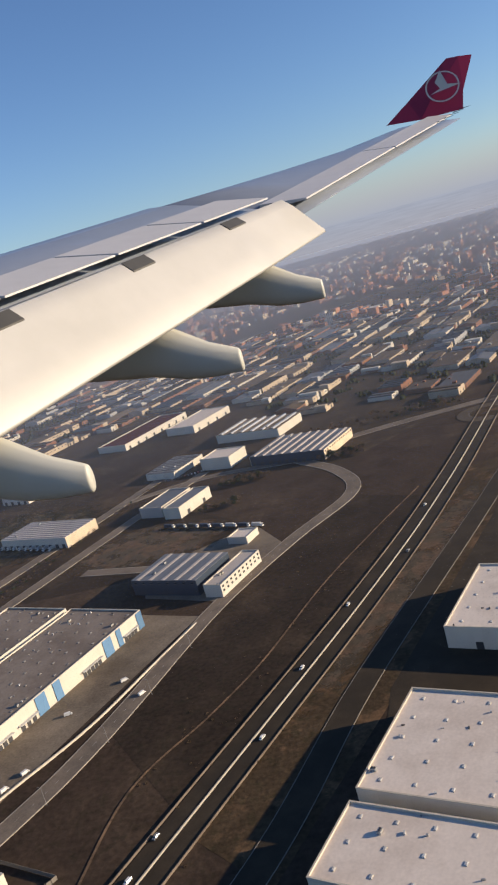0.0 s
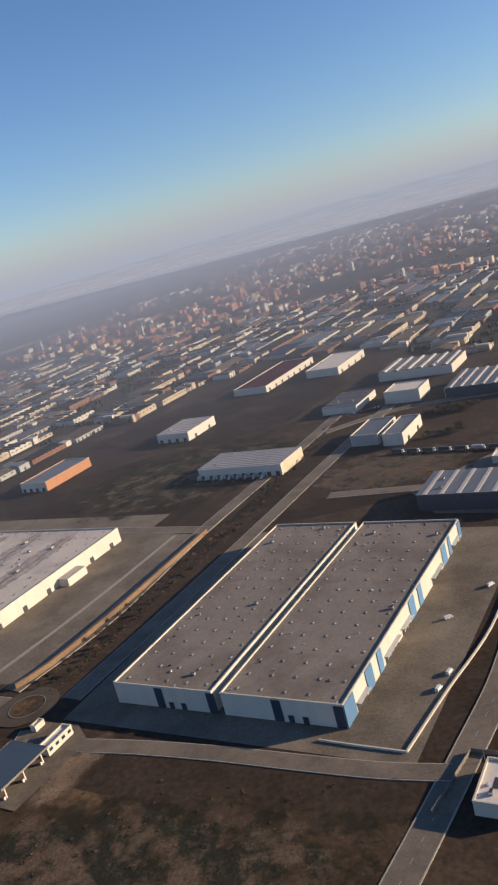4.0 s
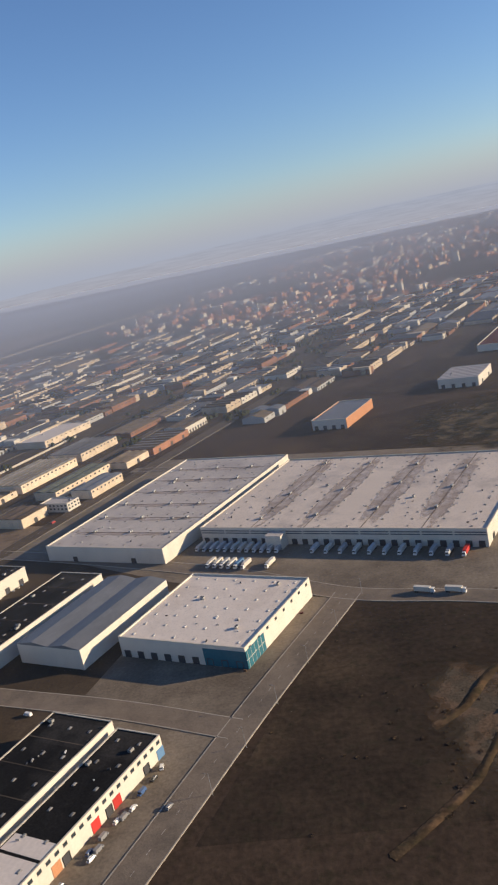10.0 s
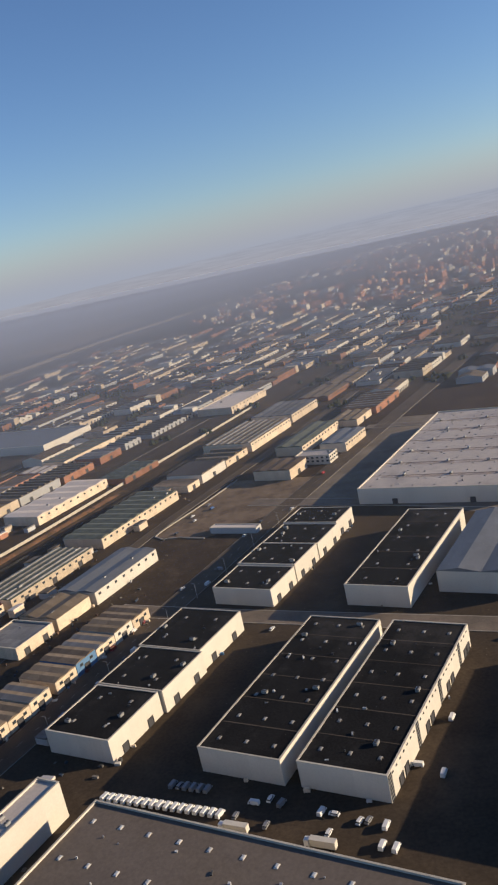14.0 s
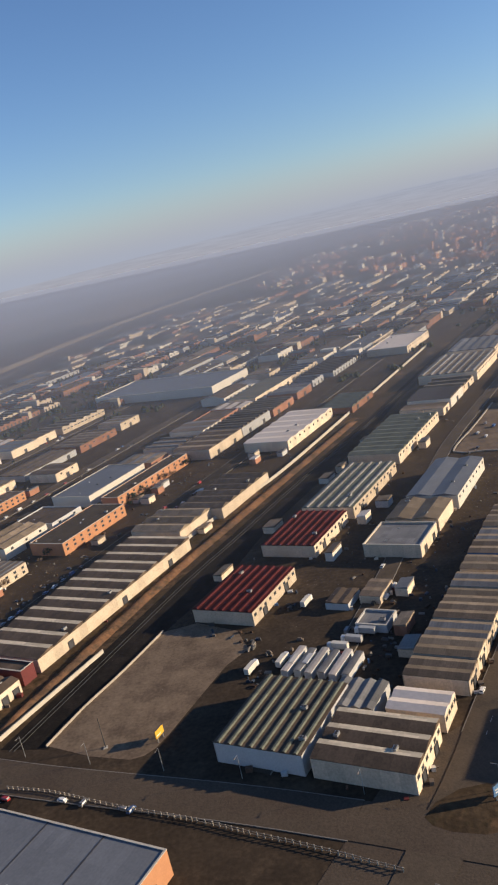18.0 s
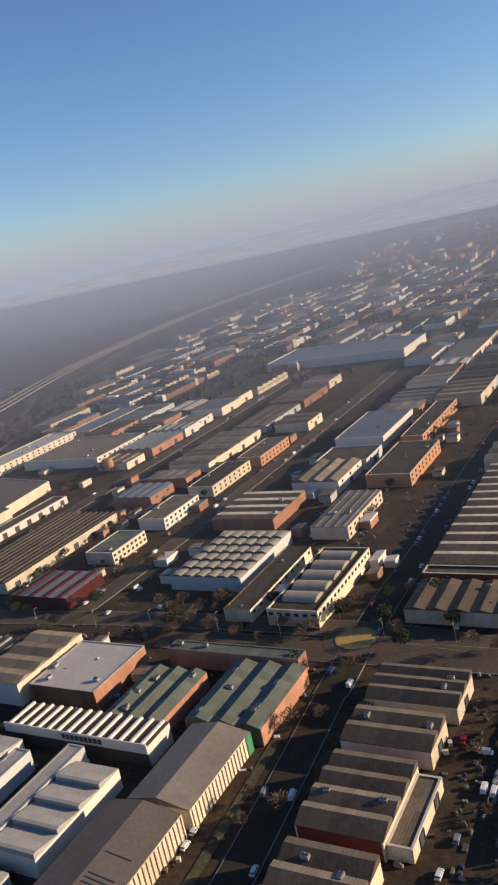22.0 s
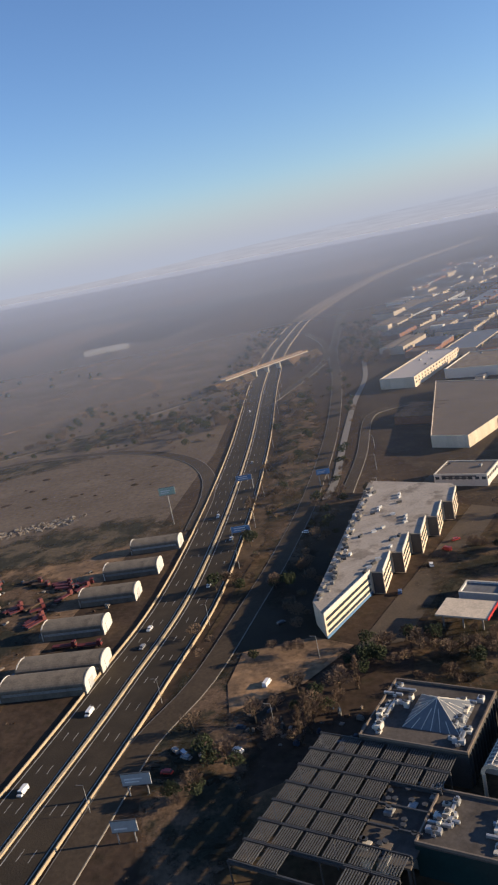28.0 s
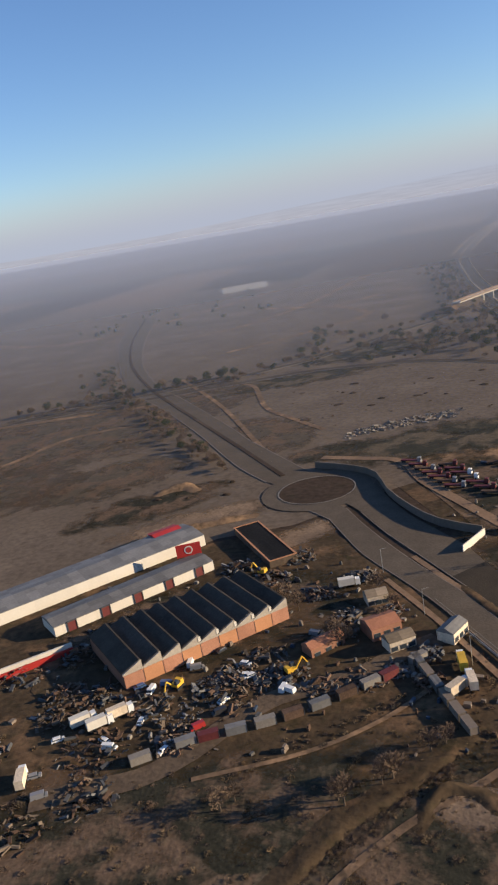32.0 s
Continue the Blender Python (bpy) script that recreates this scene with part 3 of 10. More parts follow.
OCCUPIED, HALLS = [], []
def hall(x, y, along, across, h, roof="flat", mat="roofgrey", wall="whiteside", front=None, name="warehouse", label="", turn=TURN, bays=6, bay_axis="x", rise=1.6, kind="gable",
         skylights=(0, 0), units=2, docks=0, front_docks=0, windows=0, rows=1, front_windows=0, front_rows=1, face="skydome", coping="concrete", parapet=0.5, group="", fine=True, door="door", seams=0, seam_axis="x"):
    """A commercial building. Local x runs along, local y across; -y is the sunny side, -x faces the flight path."""
    OCCUPIED.append((x, y, along, across))
    HALLS.append((x, y, along, across, h - parapet if roof == "flat" else None, turn))
    e = thing(name, x, y, 0, turn, label, "building", group)
    L, W, t = along / 2, across / 2, 0.35
    wm, fm = M[wall], M[front or wall]
    top = h if roof == "flat" else h
    if fine:
        for q, mm in (((-L, -W, -0.2, L, -W + t, top), wm), ((-L, W - t, -0.2, L, W, top), wm), ((-L, -W + t, -0.2, -L + t, W - t, top), fm), ((L - t, -W + t, -0.2, L, W - t, top), fm)):
            place("wall", Solid().box(*q).mesh("wall", mm), e)
    else:
        s = Solid()
        s.box(-L, -W, -0.2, L, -W + t, top).box(-L, W - t, -0.2, L, W, top).box(-L, -W + t, -0.2, -L + t, W - t, top).box(L - t, -W + t, -0.2, L, W - t, top)
        place("wall", s.mesh("wall", wm), e)
    z = h - parapet
    if roof == "flat":
        r = place("roof", Solid().box(-L + t, -W + t, z - 0.4, L - t, W - t, z).mesh("roof", M[mat]), e)
        if fine:
            s = Solid()
            c = 0.08
            s.box(-L - c, -W - c, h, L + c, -W + t + c, h + 0.12).box(-L - c, W - t - c, h, L + c, W + c, h + 0.12).box(-L - c, -W + t + c, h, -L + t + c, W - t - c, h + 0.12).box(L - t - c, -W + t + c, h, L + c, W - t - c, h + 0.12)
            place("coping", s.mesh("coping", M[coping]), e)
    else:
        n = bays
        span = (across if bay_axis == "x" else along) / n
        length = L if bay_axis == "x" else W
        prof = {"gable": [(-span / 2, 0), (span / 2, 0), (span / 2, 0.15), (0, rise), (-span / 2, 0.15)],
                "saw": [(-span / 2, 0), (span / 2, 0), (span / 2, 0.25), (span * 0.02, rise * 0.62), (-span / 2, 0.15)],
                "tooth": [(-span / 2, 0), (span / 2, 0), (span / 2, rise * 0.58), (span * 0.20, rise * 0.66), (-span / 2, 0.15)],
                "shed": [(-span / 2, 0), (span / 2, 0), (span / 2, 0.15), (-span / 2 + span * 0.12, rise), (-span / 2, rise - 0.1)],
                "ridge": [(-span / 2, 0), (span / 2, 0), (span / 2, 0.15), (span * 0.16, 0.2), (span * 0.10, rise), (-span * 0.10, rise), (-span * 0.16, 0.2), (-span / 2, 0.15)],
                "barrel": [(-span / 2, 0)] + [(span / 2 * math.cos(math.pi * k / 10), 0.12 + rise * math.sin(math.pi * k / 10)) for k in range(11)]}[kind]
        if kind == "barrel":
            prof = [(-span / 2, 0), (span / 2, 0)] + prof[1:]
            prof = [p for i, p in enumerate(prof) if i == 0 or (abs(p[0] - prof[i - 1][0]) + abs(p[1] - prof[i - 1][1])) > 1e-4]
        slots = [0] * len(prof)
        if kind in ("saw", "tooth"):
            slots = [0, 0, 1, 0, 0]
        if kind == "shed":
            slots = [0, 0, 0, 1, 1]
        if kind == "ridge":
            slots = [0, 0, 0, 1, 1, 1, 0, 0]
        me = Solid().prism(prof, -length - 0.1, length + 0.1, "x" if bay_axis == "x" else "y", slots).mesh("roof_bay", M[mat], M[face])
        r = place("roof", Solid().box(-L + t, -W + t, h - 0.5, L - t, W - t, h - 0.02).mesh("roof", M[mat]), e)
        total = across if bay_axis == "x" else along
        for i in range(n):
            d = -total / 2 + span * (i + 0.5)
            place("roof_bay", me, r, pose(0, d, h, 0, 0, 0) if bay_axis == "x" else pose(d, 0, h, 0, 0, 0))
    for k in range(1, seams):
        d = (-W + across * k / seams) if seam_axis == "x" else (-L + along * k / seams)
        q = (-L + t, d - 0.2, z, L - t, d + 0.2, z + 0.06) if seam_axis == "x" else (d - 0.2, -W + t, z, d + 0.2, W - t, z + 0.06)
        place("roof_seam", Solid().box(*q).mesh("roof_seam", M[{"roofdark": "worksroof", "roofblue": "door"}.get(mat, "roofdarkgrey")]), r)
        for i in range(3 if skylights[0] and mat != "roofdark" else 0):
            a = (i + 0.5) / 3 + rnd.uniform(-0.08, 0.08)
            px, py = (-L + along * a, d) if seam_axis == "x" else (d, -W + across * a)
            place("rooftop_unit", kept("plantcluster", lambda: Solid().box(-1.0, -0.5, 0.2, 0.2, 0.5, 1.1).box(0.5, -0.4, 0.2, 1.3, 0.4, 0.9).box(-1.6, -0.12, 0.3, 1.8, 0.12, 0.5, 1).box(-0.9, -0.4, 0, -0.7, 0.4, 0.2, 1).box(0.7, -0.3, 0, 1.0, 0.3, 0.2, 1).mesh("rooftop_unit", M["metal"], M["darkmetal"])), r, pose(px, py, z + 0.06))
    # skylights in rows along and across
    na, nb = skylights
    if na and roof == "flat":
        me = kept(("skylight", mat in ("roofdark", "roofsoot", "rooflight", "roofwarm")), lambda: Solid().box(-0.75, -0.5, 0, 0.75, 0.5, 0.1, 1).tapered(-0.7, -0.45, 0.1, 0.7, 0.45, 0.22, 0.2).mesh("skylight", M["skydim" if mat in ("roofdark", "roofsoot", "rooflight", "roofwarm") else "skydome"], M["kerb" if mat in ("roofdark", "roofsoot", "rooflight", "roofwarm") else "concrete"]))
        for i in range(na):
            for j in range(nb):
                place("skylight", me, r, pose(-L + along * (i + 0.5) / na + rnd.uniform(-0.12, 0.12), -W + across * (j + 0.5) / nb + rnd.uniform(-0.12, 0.12), z))
    if units and fine:
        me = kept("unit", lambda: Solid().box(-1.1, -0.7, 0.25, 1.1, 0.7, 1.25).box(-1.0, -0.6, 0, -0.7, 0.6, 0.25, 1).box(0.7, -0.6, 0, 1.0, 0.6, 0.25, 1).tube(-0.5, 0, 1.25, 1.45, 0.45, 0.45, 10, 1).tube(0.55, 0, 1.25, 1.45, 0.45, 0.45, 10, 1).mesh("rooftop_unit", M["metal"], M["darkmetal"]))
        for i in range(units):
            zz = z if roof == "flat" else h + 0.3 * rise
            place("rooftop_unit", me, r, pose(rnd.uniform(-L + 3, L - 3), rnd.choice((-1, 1)) * rnd.uniform(W * 0.3, W - 1.8), zz, 0, 0, rnd.choice((0, 90))) @ Matrix.Scale(0.75, 4))
    dm = kept(("dock", door), lambda: Solid().box(-1.1, -0.12, 0.0, 1.1, 0.05, 2.6).box(-1.3, -0.28, 2.6, 1.3, 0.05, 2.85, 1).box(-1.3, -0.28, 0, -1.1, 0.05, 2.6, 1).box(1.1, -0.28, 0, 1.3, 0.05, 2.6, 1).mesh("dock_door", M[door], M["darkmetal"]))
    for i in range(docks):
        place("dock_door", dm, e, pose(-L + along * (i + 0.5) / docks, -W, 0))
    for i in range(front_docks):
        place("dock_door", dm, e, pose(-L, -W + across * (i + 0.5) / front_docks, 0, 0, 0, -90))
    wi = kept("window", lambda: Solid().box(-0.75, -0.06, 0, 0.75, 0.04, 0.95).box(-0.82, -0.12, -0.08, 0.82, 0.04, 0.0, 1).box(-0.82, -0.09, 0.95, 0.82, 0.04, 1.02, 1).mesh("window", M["glass"], M["kerb"]))
    for k in range(rows):
        for i in range(windows):
            place("window", wi, e, pose(-L + along * (i + 0.5) / windows, -W, h - 1.9 - 2.1 * k))
    for k in range(front_rows):
        for i in range(front_windows):
            place("window", wi, e, pose(-L, -W + across * (i + 0.5) / front_windows, h - 1.9 - 2.1 * k, 0, 0, -90))
    return e

def poly_building(name, pts, h, wall, roof, label, group=""):
    """A flat-roofed building on a free outline: one wall slab a side, a roof sheet and a coping."""
    cx, cy = sum(p[0] for p in pts) / len(pts), sum(p[1] for p in pts) / len(pts)
    e = thing(name, cx, cy, 0, 0, label, "building", group)
    q = [Vector((x - cx, y - cy)) for x, y in pts]
    n = len(q)
    for i in range(n):
        a, b = q[i], q[(i + 1) % n]
        d = (b - a).normalized(); s = Vector((-d.y, d.x)) * 0.3
        ring4 = (a, b, b + s - d * 0.3, a + s + d * 0.3)
        v = [(*c, z) for z in (-0.2, h) for c in ring4]
        place("wall", mesh("wall", v, [(0, 1, 5, 4), (1, 2, 6, 5), (2, 3, 7, 6), (3, 0, 4, 7), (4, 5, 6, 7)], M[wall]), e)
    place("roof", mesh("roof", [(*c, h - 0.4) for c in q], [tuple(range(n))], M[roof]), e)
    OCCUPIED.append((cx, cy, max(c.y for c in q) * 2, max(c.x for c in q) * 2))
    return e

# ---- ground, fields and yards ----
tagged(place("ground", mesh("ground", [(-5200, -700, 0), (4200, -700, 0), (4200, 4700, 0), (-5200, 4700, 0)], [(0, 1, 2, 3)], M["soil"])), "bare brown winter soil with dry grass", "ground", "", "structure")
def far_line(x):                               # in line with the sun, so that it shades nothing
    return 4300 + 0.150 * (x + 600)
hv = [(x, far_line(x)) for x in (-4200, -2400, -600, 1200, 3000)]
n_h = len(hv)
tagged(place("backdrop", mesh("backdrop", [(x, y, -5) for x, y in hv] + [(x, y, 440) for x, y in hv], [(i, i + 1, n_h + i + 1, n_h + i) for i in range(n_h - 1)], haze_glow)), "glowing pale blue-grey backdrop painted as horizon haze", "haze", "", "structure")
# far land glows in haze colours instead of being lit and veiled
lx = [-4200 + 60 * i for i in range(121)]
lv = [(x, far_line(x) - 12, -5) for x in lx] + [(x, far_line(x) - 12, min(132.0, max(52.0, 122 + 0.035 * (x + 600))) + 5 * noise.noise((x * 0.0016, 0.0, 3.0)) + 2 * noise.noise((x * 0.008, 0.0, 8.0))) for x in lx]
tagged(place("far_land", mesh("far_land", lv, [(i, i + 1, 122 + i, 121 + i) for i in range(120)], glowing_hazy_land)), "glowing far land with field strips and haze painted in", "land", "", "structure")

sheet("field", [(-409, 269), (-326, 242), (-333, 211), (-350, 148), (-444, 146)], 0.03, M["ploughed"], "dark ploughed vacant plot")
sheet("field", [(-132, 240), (-92, 190), (-40, 320), (-12, 420), (-45, 440), (-80, 380), (-108, 318)], 0.03, M["ploughed"], "dark brown fallow strip beside the motorway")
sheet("field", [(-255, 395), (-215, 500), (-150, 470), (-100, 420), (-118, 380), (-225, 372)], 0.03, M["ploughed"], "dark vacant plot between streets")
sheet("field", [(-405, 445), (-290, 400), (-235, 520), (-330, 560), (-450, 520)], 0.03, M["ploughed"], "dark ploughed vacant plot")
sheet("field", [(-340, 570), (-255, 540), (-190, 680), (-300, 790), (-420, 620)], 0.03, M["ploughed"], "dark vacant plot with low weeds")
sheet("waste_ground", [(-330, 186), (-280, 192), (-225, 170), (-170, 150), (-170, 120), (-340, 120)], 0.03, M["dry"], "scrubby waste ground with reddish bare earth")
sheet("waste_ground", [(-60, 160), (10, 330), (40, 460), (5, 450), (-40, 330), (-85, 180)], 0.03, M["dry"], "dry verge of bare earth")
sheet("waste_ground", [(-1075, 100), (-1140, 60), (-1110, 20), (-960, 40), (-1000, 75), (-1035, 95), (-1045, 160), (-1078, 215), (-1095, 150)], 0.03, M["dry"], "scrubby waste ground with bushes")
sheet("field", [(-1340, 350), (-1195, 300), (-1193, 215), (-1235, 185), (-1330, 235)], 0.03, M["fallow"], "dark ploughed field beside the motorway")
sheet("field", [(-1230, 345), (-1360, 375), (-1600, 760), (-1235, 900), (-1220, 520)], 0.02, M["fallow"], "fallow brown field with tracks")
sheet("waste_ground", [(-1210, 215), (-1190, 20), (-1230, 105), (-1262, 175)], 0.03, M["dry"], "rough grass between motorway and underpass")
sheet("waste_ground", [(-1480, -60), (-1190, -60), (-1225, 62), (-1275, 128), (-1290, 142), (-1312, 137), (-1364, 90), (-1420, 28)], 0.02, M["dry"], "rough scrub and bare earth round the scrapyard")
grid_sheet("yard", -202, 272.8, 150, 128, 0.05, M["yard"], "grey paved loading yard")
grid_sheet("yard", -452, 385, 176, 268, 0.05, M["yard"], "grey paved loading yard")
sheet("yard", [(-470, 110), (-650, 60), (-720, 85), (-860, 40), (-950, 30), (-1040, 70), (-1075, 215), (-1120, 330), (-1130, 560), (-1120, 1250), (-300, 1250), (-190, 830), (-350, 800), (-470, 590), (-560, 560), (-600, 420), (-560, 350), (-412, 268), (-440, 205), (-462, 140)], 0.04, M["grime"], "grimy worn industrial estate ground")
sheet("yard", [(-150, 560), (-70, 500), (20, 590), (160, 900), (160, 1300), (-400, 1300), (-180, 815)], 0.04, M["grime"], "grimy worn industrial estate ground")
sheet("yard", [(-40, 120), (-30, 240), (30, 400), (140, 380), (110, 120)], 0.05, M["asphalt"], "dark asphalt yard beside the halls")
sheet("yard", [(-105, 330), (-150, 350), (-160, 385), (-105, 425), (-85, 390)], 0.05, M["yard"], "paved yard")
sheet("yard", [(-795.7, 149.4), (-790.6, 165.7), (-783.6, 183.4), (-776, 205.7), (-765, 209), (-750, 200), (-744.8, 188), (-750.6, 179.5), (-756.3, 163.4), (-761.2, 149), (-763.5, 143.8), (-766, 141), (-769.6, 139.9), (-781.4, 143)], 0.09, M["truckpark"], "worn brown-grey truck park")
ribbon("yard_wall", [(-795.9, 149), (-790.8, 165.7), (-783.8, 183.4), (-776.2, 205.7)], -0.12, 0.12, 0.6, M["kerblight"], 0.6, label="pale parapet wall between truck park and railway", category="wall")
ROADS.extend(((-735, 192), (-742, 205), (-727, 200), (-720, 190), (-712, 200), (-735, 240), (-730, 232), (-722, 238), (-747, 152), (-752, 157), (-756, 152), (-745, 160), (-751, 163), (-738, 200), (-780, 160), (-770, 165), (-765, 185), (-757, 190), (-765, 200), (-772, 180)))
EARTH_L = [(-824, 152), (-811, 200), (-796, 251), (-777, 300), (-749, 358), (-708, 474), (-650, 640), (-588, 792)]
TRACK_L = [(-810, 150), (-794, 200), (-779, 246), (-765, 282), (-743, 341), (-703, 440), (-643, 610), (-580, 775)]
TRACK_R = [(-795, 148), (-781, 193), (-769, 221), (-757, 252), (-750, 280), (-732, 328), (-711, 381), (-682, 478), (-647, 560), (-606, 679), (-566, 775)]
sheet("bare_earth", EARTH_L + TRACK_L[::-1], 0.08, M["dry"], "strip of rough earth beside the railway")
# flat sheet; the cutting's shadow is painted by its dark colour
sheet("railway_cutting", TRACK_L + TRACK_R[::-1], 0.07, M["ballast"], "railway ballast with the cutting's shade put into its colour")
for d in (3.4, 4.9):
    ribbon("rail", TRACK_L, d - 0.05, d + 0.05, 0.02, M["darkmetal"], 0.1, label="dull steel rail on shade-darkened ballast", category="rail")
ROADS.extend((p.x + d, p.y) for p in curve_points(TRACK_L, 5.0) for d in (-9, -4, 0, 4, 8, 11))
sheet("railway_cutting", [(-838, 70), (-800, 80), (-797, 130), (-818, 138)], 0.07, M["ballast"], "railway ballast with the cutting's shade put into its colour")
# the dark asphalt also stands for the shade of the office slab
sheet("car_park", [(-1150, 95), (-1128, 92), (-1098, 180), (-1108, 225), (-1135, 215)], 0.06, M["asphalt"], "asphalt car park darkened for the office's shade")

sheet("yard", [(-462, 118), (-495, 108), (-500, 210), (-480, 300), (-412, 268), (-440, 205)], 0.05, M["yard"], "grey paved yard beside the white warehouse")
sheet("yard", [(-495, 108), (-560, 90), (-655, 92), (-672, 150), (-650, 220), (-628, 275), (-600, 380), (-556, 350), (-480, 300), (-500, 210)], 0.05, M["asphaltyard"], "dark worn yards between the black-roofed warehouses")
sheet("yard", [(-665, 348), (-635, 424), (-589, 409), (-609, 356), (-637, 336)], 0.06, M["truckpark"], "empty grey-brown lot with a low kerb")
ribbon("kerb", [(-637, 336), (-651, 342), (-665, 348), (-650, 386), (-635, 424)], -0.3, 0.3, 0.4, M["kerblight"], 0.4, label="pale low wall round the empty lot", category="wall")
sheet("field", [(-1620, 420), (-1450, 420), (-1520, 620), (-1600, 800), (-1800, 800)], 0.024, M["fallow"], "pale fallow field beyond the lane")
for k in range(26):
    fx, fy = -2900 + 190 * (k % 9) + 60 * (k // 9), 900 + 620 * (k // 9) + 37 * (k % 4)
    sheet("field", [(fx, fy), (fx + 160, fy - 40), (fx + 200, fy + 400), (fx + 30, fy + 470)], 0.085, M[("orangeearth", "ploughed", "fallow", "dry", "earth")[(k * 7 + k // 3) % 5]], "distant field of the plain")
grid_sheet("yard", -330, 320, 128, 48, 0.055, M["yard"], "grey concrete lorry yard beside the docks")
sheet("yard", [(-352, 292), (-338, 258), (-316, 254), (-306, 283), (-280, 343), (-266, 376), (-314, 402)], 0.055, M["yard"], "grey concrete lorry yard beside the docks")
sheet("yard_ground", [(-1335, 62), (-1300, 28), (-1258, 62), (-1247, 85), (-1262, 118), (-1278, 138), (-1310, 128), (-1345, 110)], 0.045, M["dry"], "trodden earth of the scrapyard")
sheet("yard_ground", [(-1262, 196), (-1236, 130), (-1215, 108), (-1202, 105), (-1198, 212), (-1225, 205)], 0.045, M["earth"], "trodden earth lorry yard beside the hangars")
sheet("verge", [(-1110, 120), (-1075, 212), (-1066, 206), (-1098, 122)], 0.05, M["street"], "grey forecourt before the offices")
sheet("waste_ground", [(-1095, 92), (-1060, 92), (-1048, 200), (-1064, 206), (-1096, 122)], 0.055, M["dry"], "scrubby waste ground with reddish bare earth")
sheet("verge", [(-1152, 130), (-1146, 200), (-1158, 325), (-1182, 520), (-1166, 520), (-1142, 325), (-1132, 210)], 0.05, M["dry"], "dry grass verge beside the motorway")

sheet("yard", [(-655, 92), (-700, 70), (-720, 95), (-702, 130), (-672, 150)], 0.05, M["avenue"], "worn brown-grey street junction")
sheet("traffic_island", [(-698, 111), (-696.5, 108.5), (-693, 106.5), (-686.5, 105), (-680, 106), (-676.5, 109), (-676.5, 113), (-680, 117.5), (-684, 119.5), (-690, 118.5), (-695.5, 115)], 0.2, M["dry"], "bare earth island with a small sign")
sheet("traffic_island", [(-662, 119), (-654, 114), (-647, 108), (-645.5, 102), (-648, 97), (-653, 96.5), (-657, 99), (-661, 109)], 0.2, M["dry"], "bare earth corner of the junction")
ribbon("verge", [(-884, 125), (-885.7, 119.7), (-892, 99.5), (-899.1, 77.9), (-909, 50)], -1.2, 1.2, 0.13, M["grass"], label="green grass verge beside the dark street", category="ground")

sheet("field", [(-1195, 215), (-1230, 190), (-1262, 168), (-1290, 145), (-1312, 139), (-1364, 92), (-1420, 30), (-1480, -60), (-2100, -60), (-2100, 1100), (-1260, 1100), (-1222, 700), (-1215, 520), (-1195, 330)], 0.012, M["fallow"], "wide pale fallow fields of the plain")

# loose earth, sand and weeds that mottle the rough ground
def loose(x, y, rx, ry, turn, mat):
    label = {"s": "pale loose sand on rough ground", "dew": "dark weeds, straw and reddish earth", "dw": "dark weeds and pale straw", "de": "dark weeds and reddish earth", "we": "dry straw and reddish earth"}[mat]
    me = mesh("ground_patch", [(-rx, -ry, 0), (rx, -ry, 0), (rx, ry, 0), (-rx, ry, 0)], [(0, 1, 2, 3)], M["mottle_" + mat])
    ob = tagged(place("ground_patch", me), label, "ground", "", "structure")
    ob.matrix_world = pose(x, y, 0.06 + level(), 0, 0, turn)
for q in ((-250, 150, 95, 34, -4, "dew"), (-275, 198, 22, 9, 68, "s"), (-305, 160, 20, 10, 30, "s"), (-368, 188, 20, 34, 10, "we"), (-358, 162, 14, 16, 0, "s"), (-20, 330, 120, 16, 66, "we"), (-300, 490, 90, 70, 20, "dw"), (-170, 425, 60, 40, 0, "we")):
    loose(*q)
for q in ((-1280, 14, 90, 34, 6, "dew"), (-1212, 78, 70, 15, 116, "dew"), (-1300, 92, 44, 26, 20, "de"), (-1226, 155, 50, 22, 104, "de"), (-1322, 156, 34, 11, 24, "s"), (-1286, 137, 15, 9, 45, "s"), (-1244, 28, 8, 6, 20, "s"), (-1345, 172, 34, 16, 35, "de"), (-1375, 205, 40, 26, 40, "we"), (-1316, 250, 34, 22, 118, "we"), (-1285, 215, 22, 12, 20, "dew"), (-1330, 350, 70, 20, 12, "dw"),
        (-1140, 80, 50, 14, 100, "de"), (-1150, 320, 190, 15, 96, "dew"), (-1068, 130, 62, 28, 100, "dew"), (-1236, 218, 62, 26, 15, "dw"), (-1420, 300, 110, 80, 60, "we"), (-1278, 412, 62, 30, 20, "dw"), (-1480, 190, 110, 50, 10, "we"), (-1010, 55, 50, 22, 20, "de"), (-880, 178, 60, 10, 160, "de")):
    loose(*q)

# ---- roads ----
def dashes(name, pts, off, z, gap=9.0, dash=3.0, wide=0.16, parent=None):
    wide *= 0.75
    line = sideways(curve_points(pts, 1.0), off)
    z += level()
    v, f, run, i = [], [], 0.0, 0
    step = max(1, int(dash)); jump = max(1, int(dash + gap))
    while i + step < len(line):
        a, b = line[i], line[i + step]
        d = (b - a); d.z = 0; d.normalize()
        s = Vector((d.y, -d.x, 0)) * wide / 2
        k = len(v)
        v += [(*(a - s).xy, a.z + z), (*(a + s).xy, a.z + z), (*(b + s).xy, b.z + z), (*(b - s).xy, b.z + z)]
        f.append((k, k + 1, k + 2, k + 3))
        i += jump
    return tagged(place(name, mesh(name, v, f, M["line"])), "dashed white lane marks", "road marking", "", "structure")

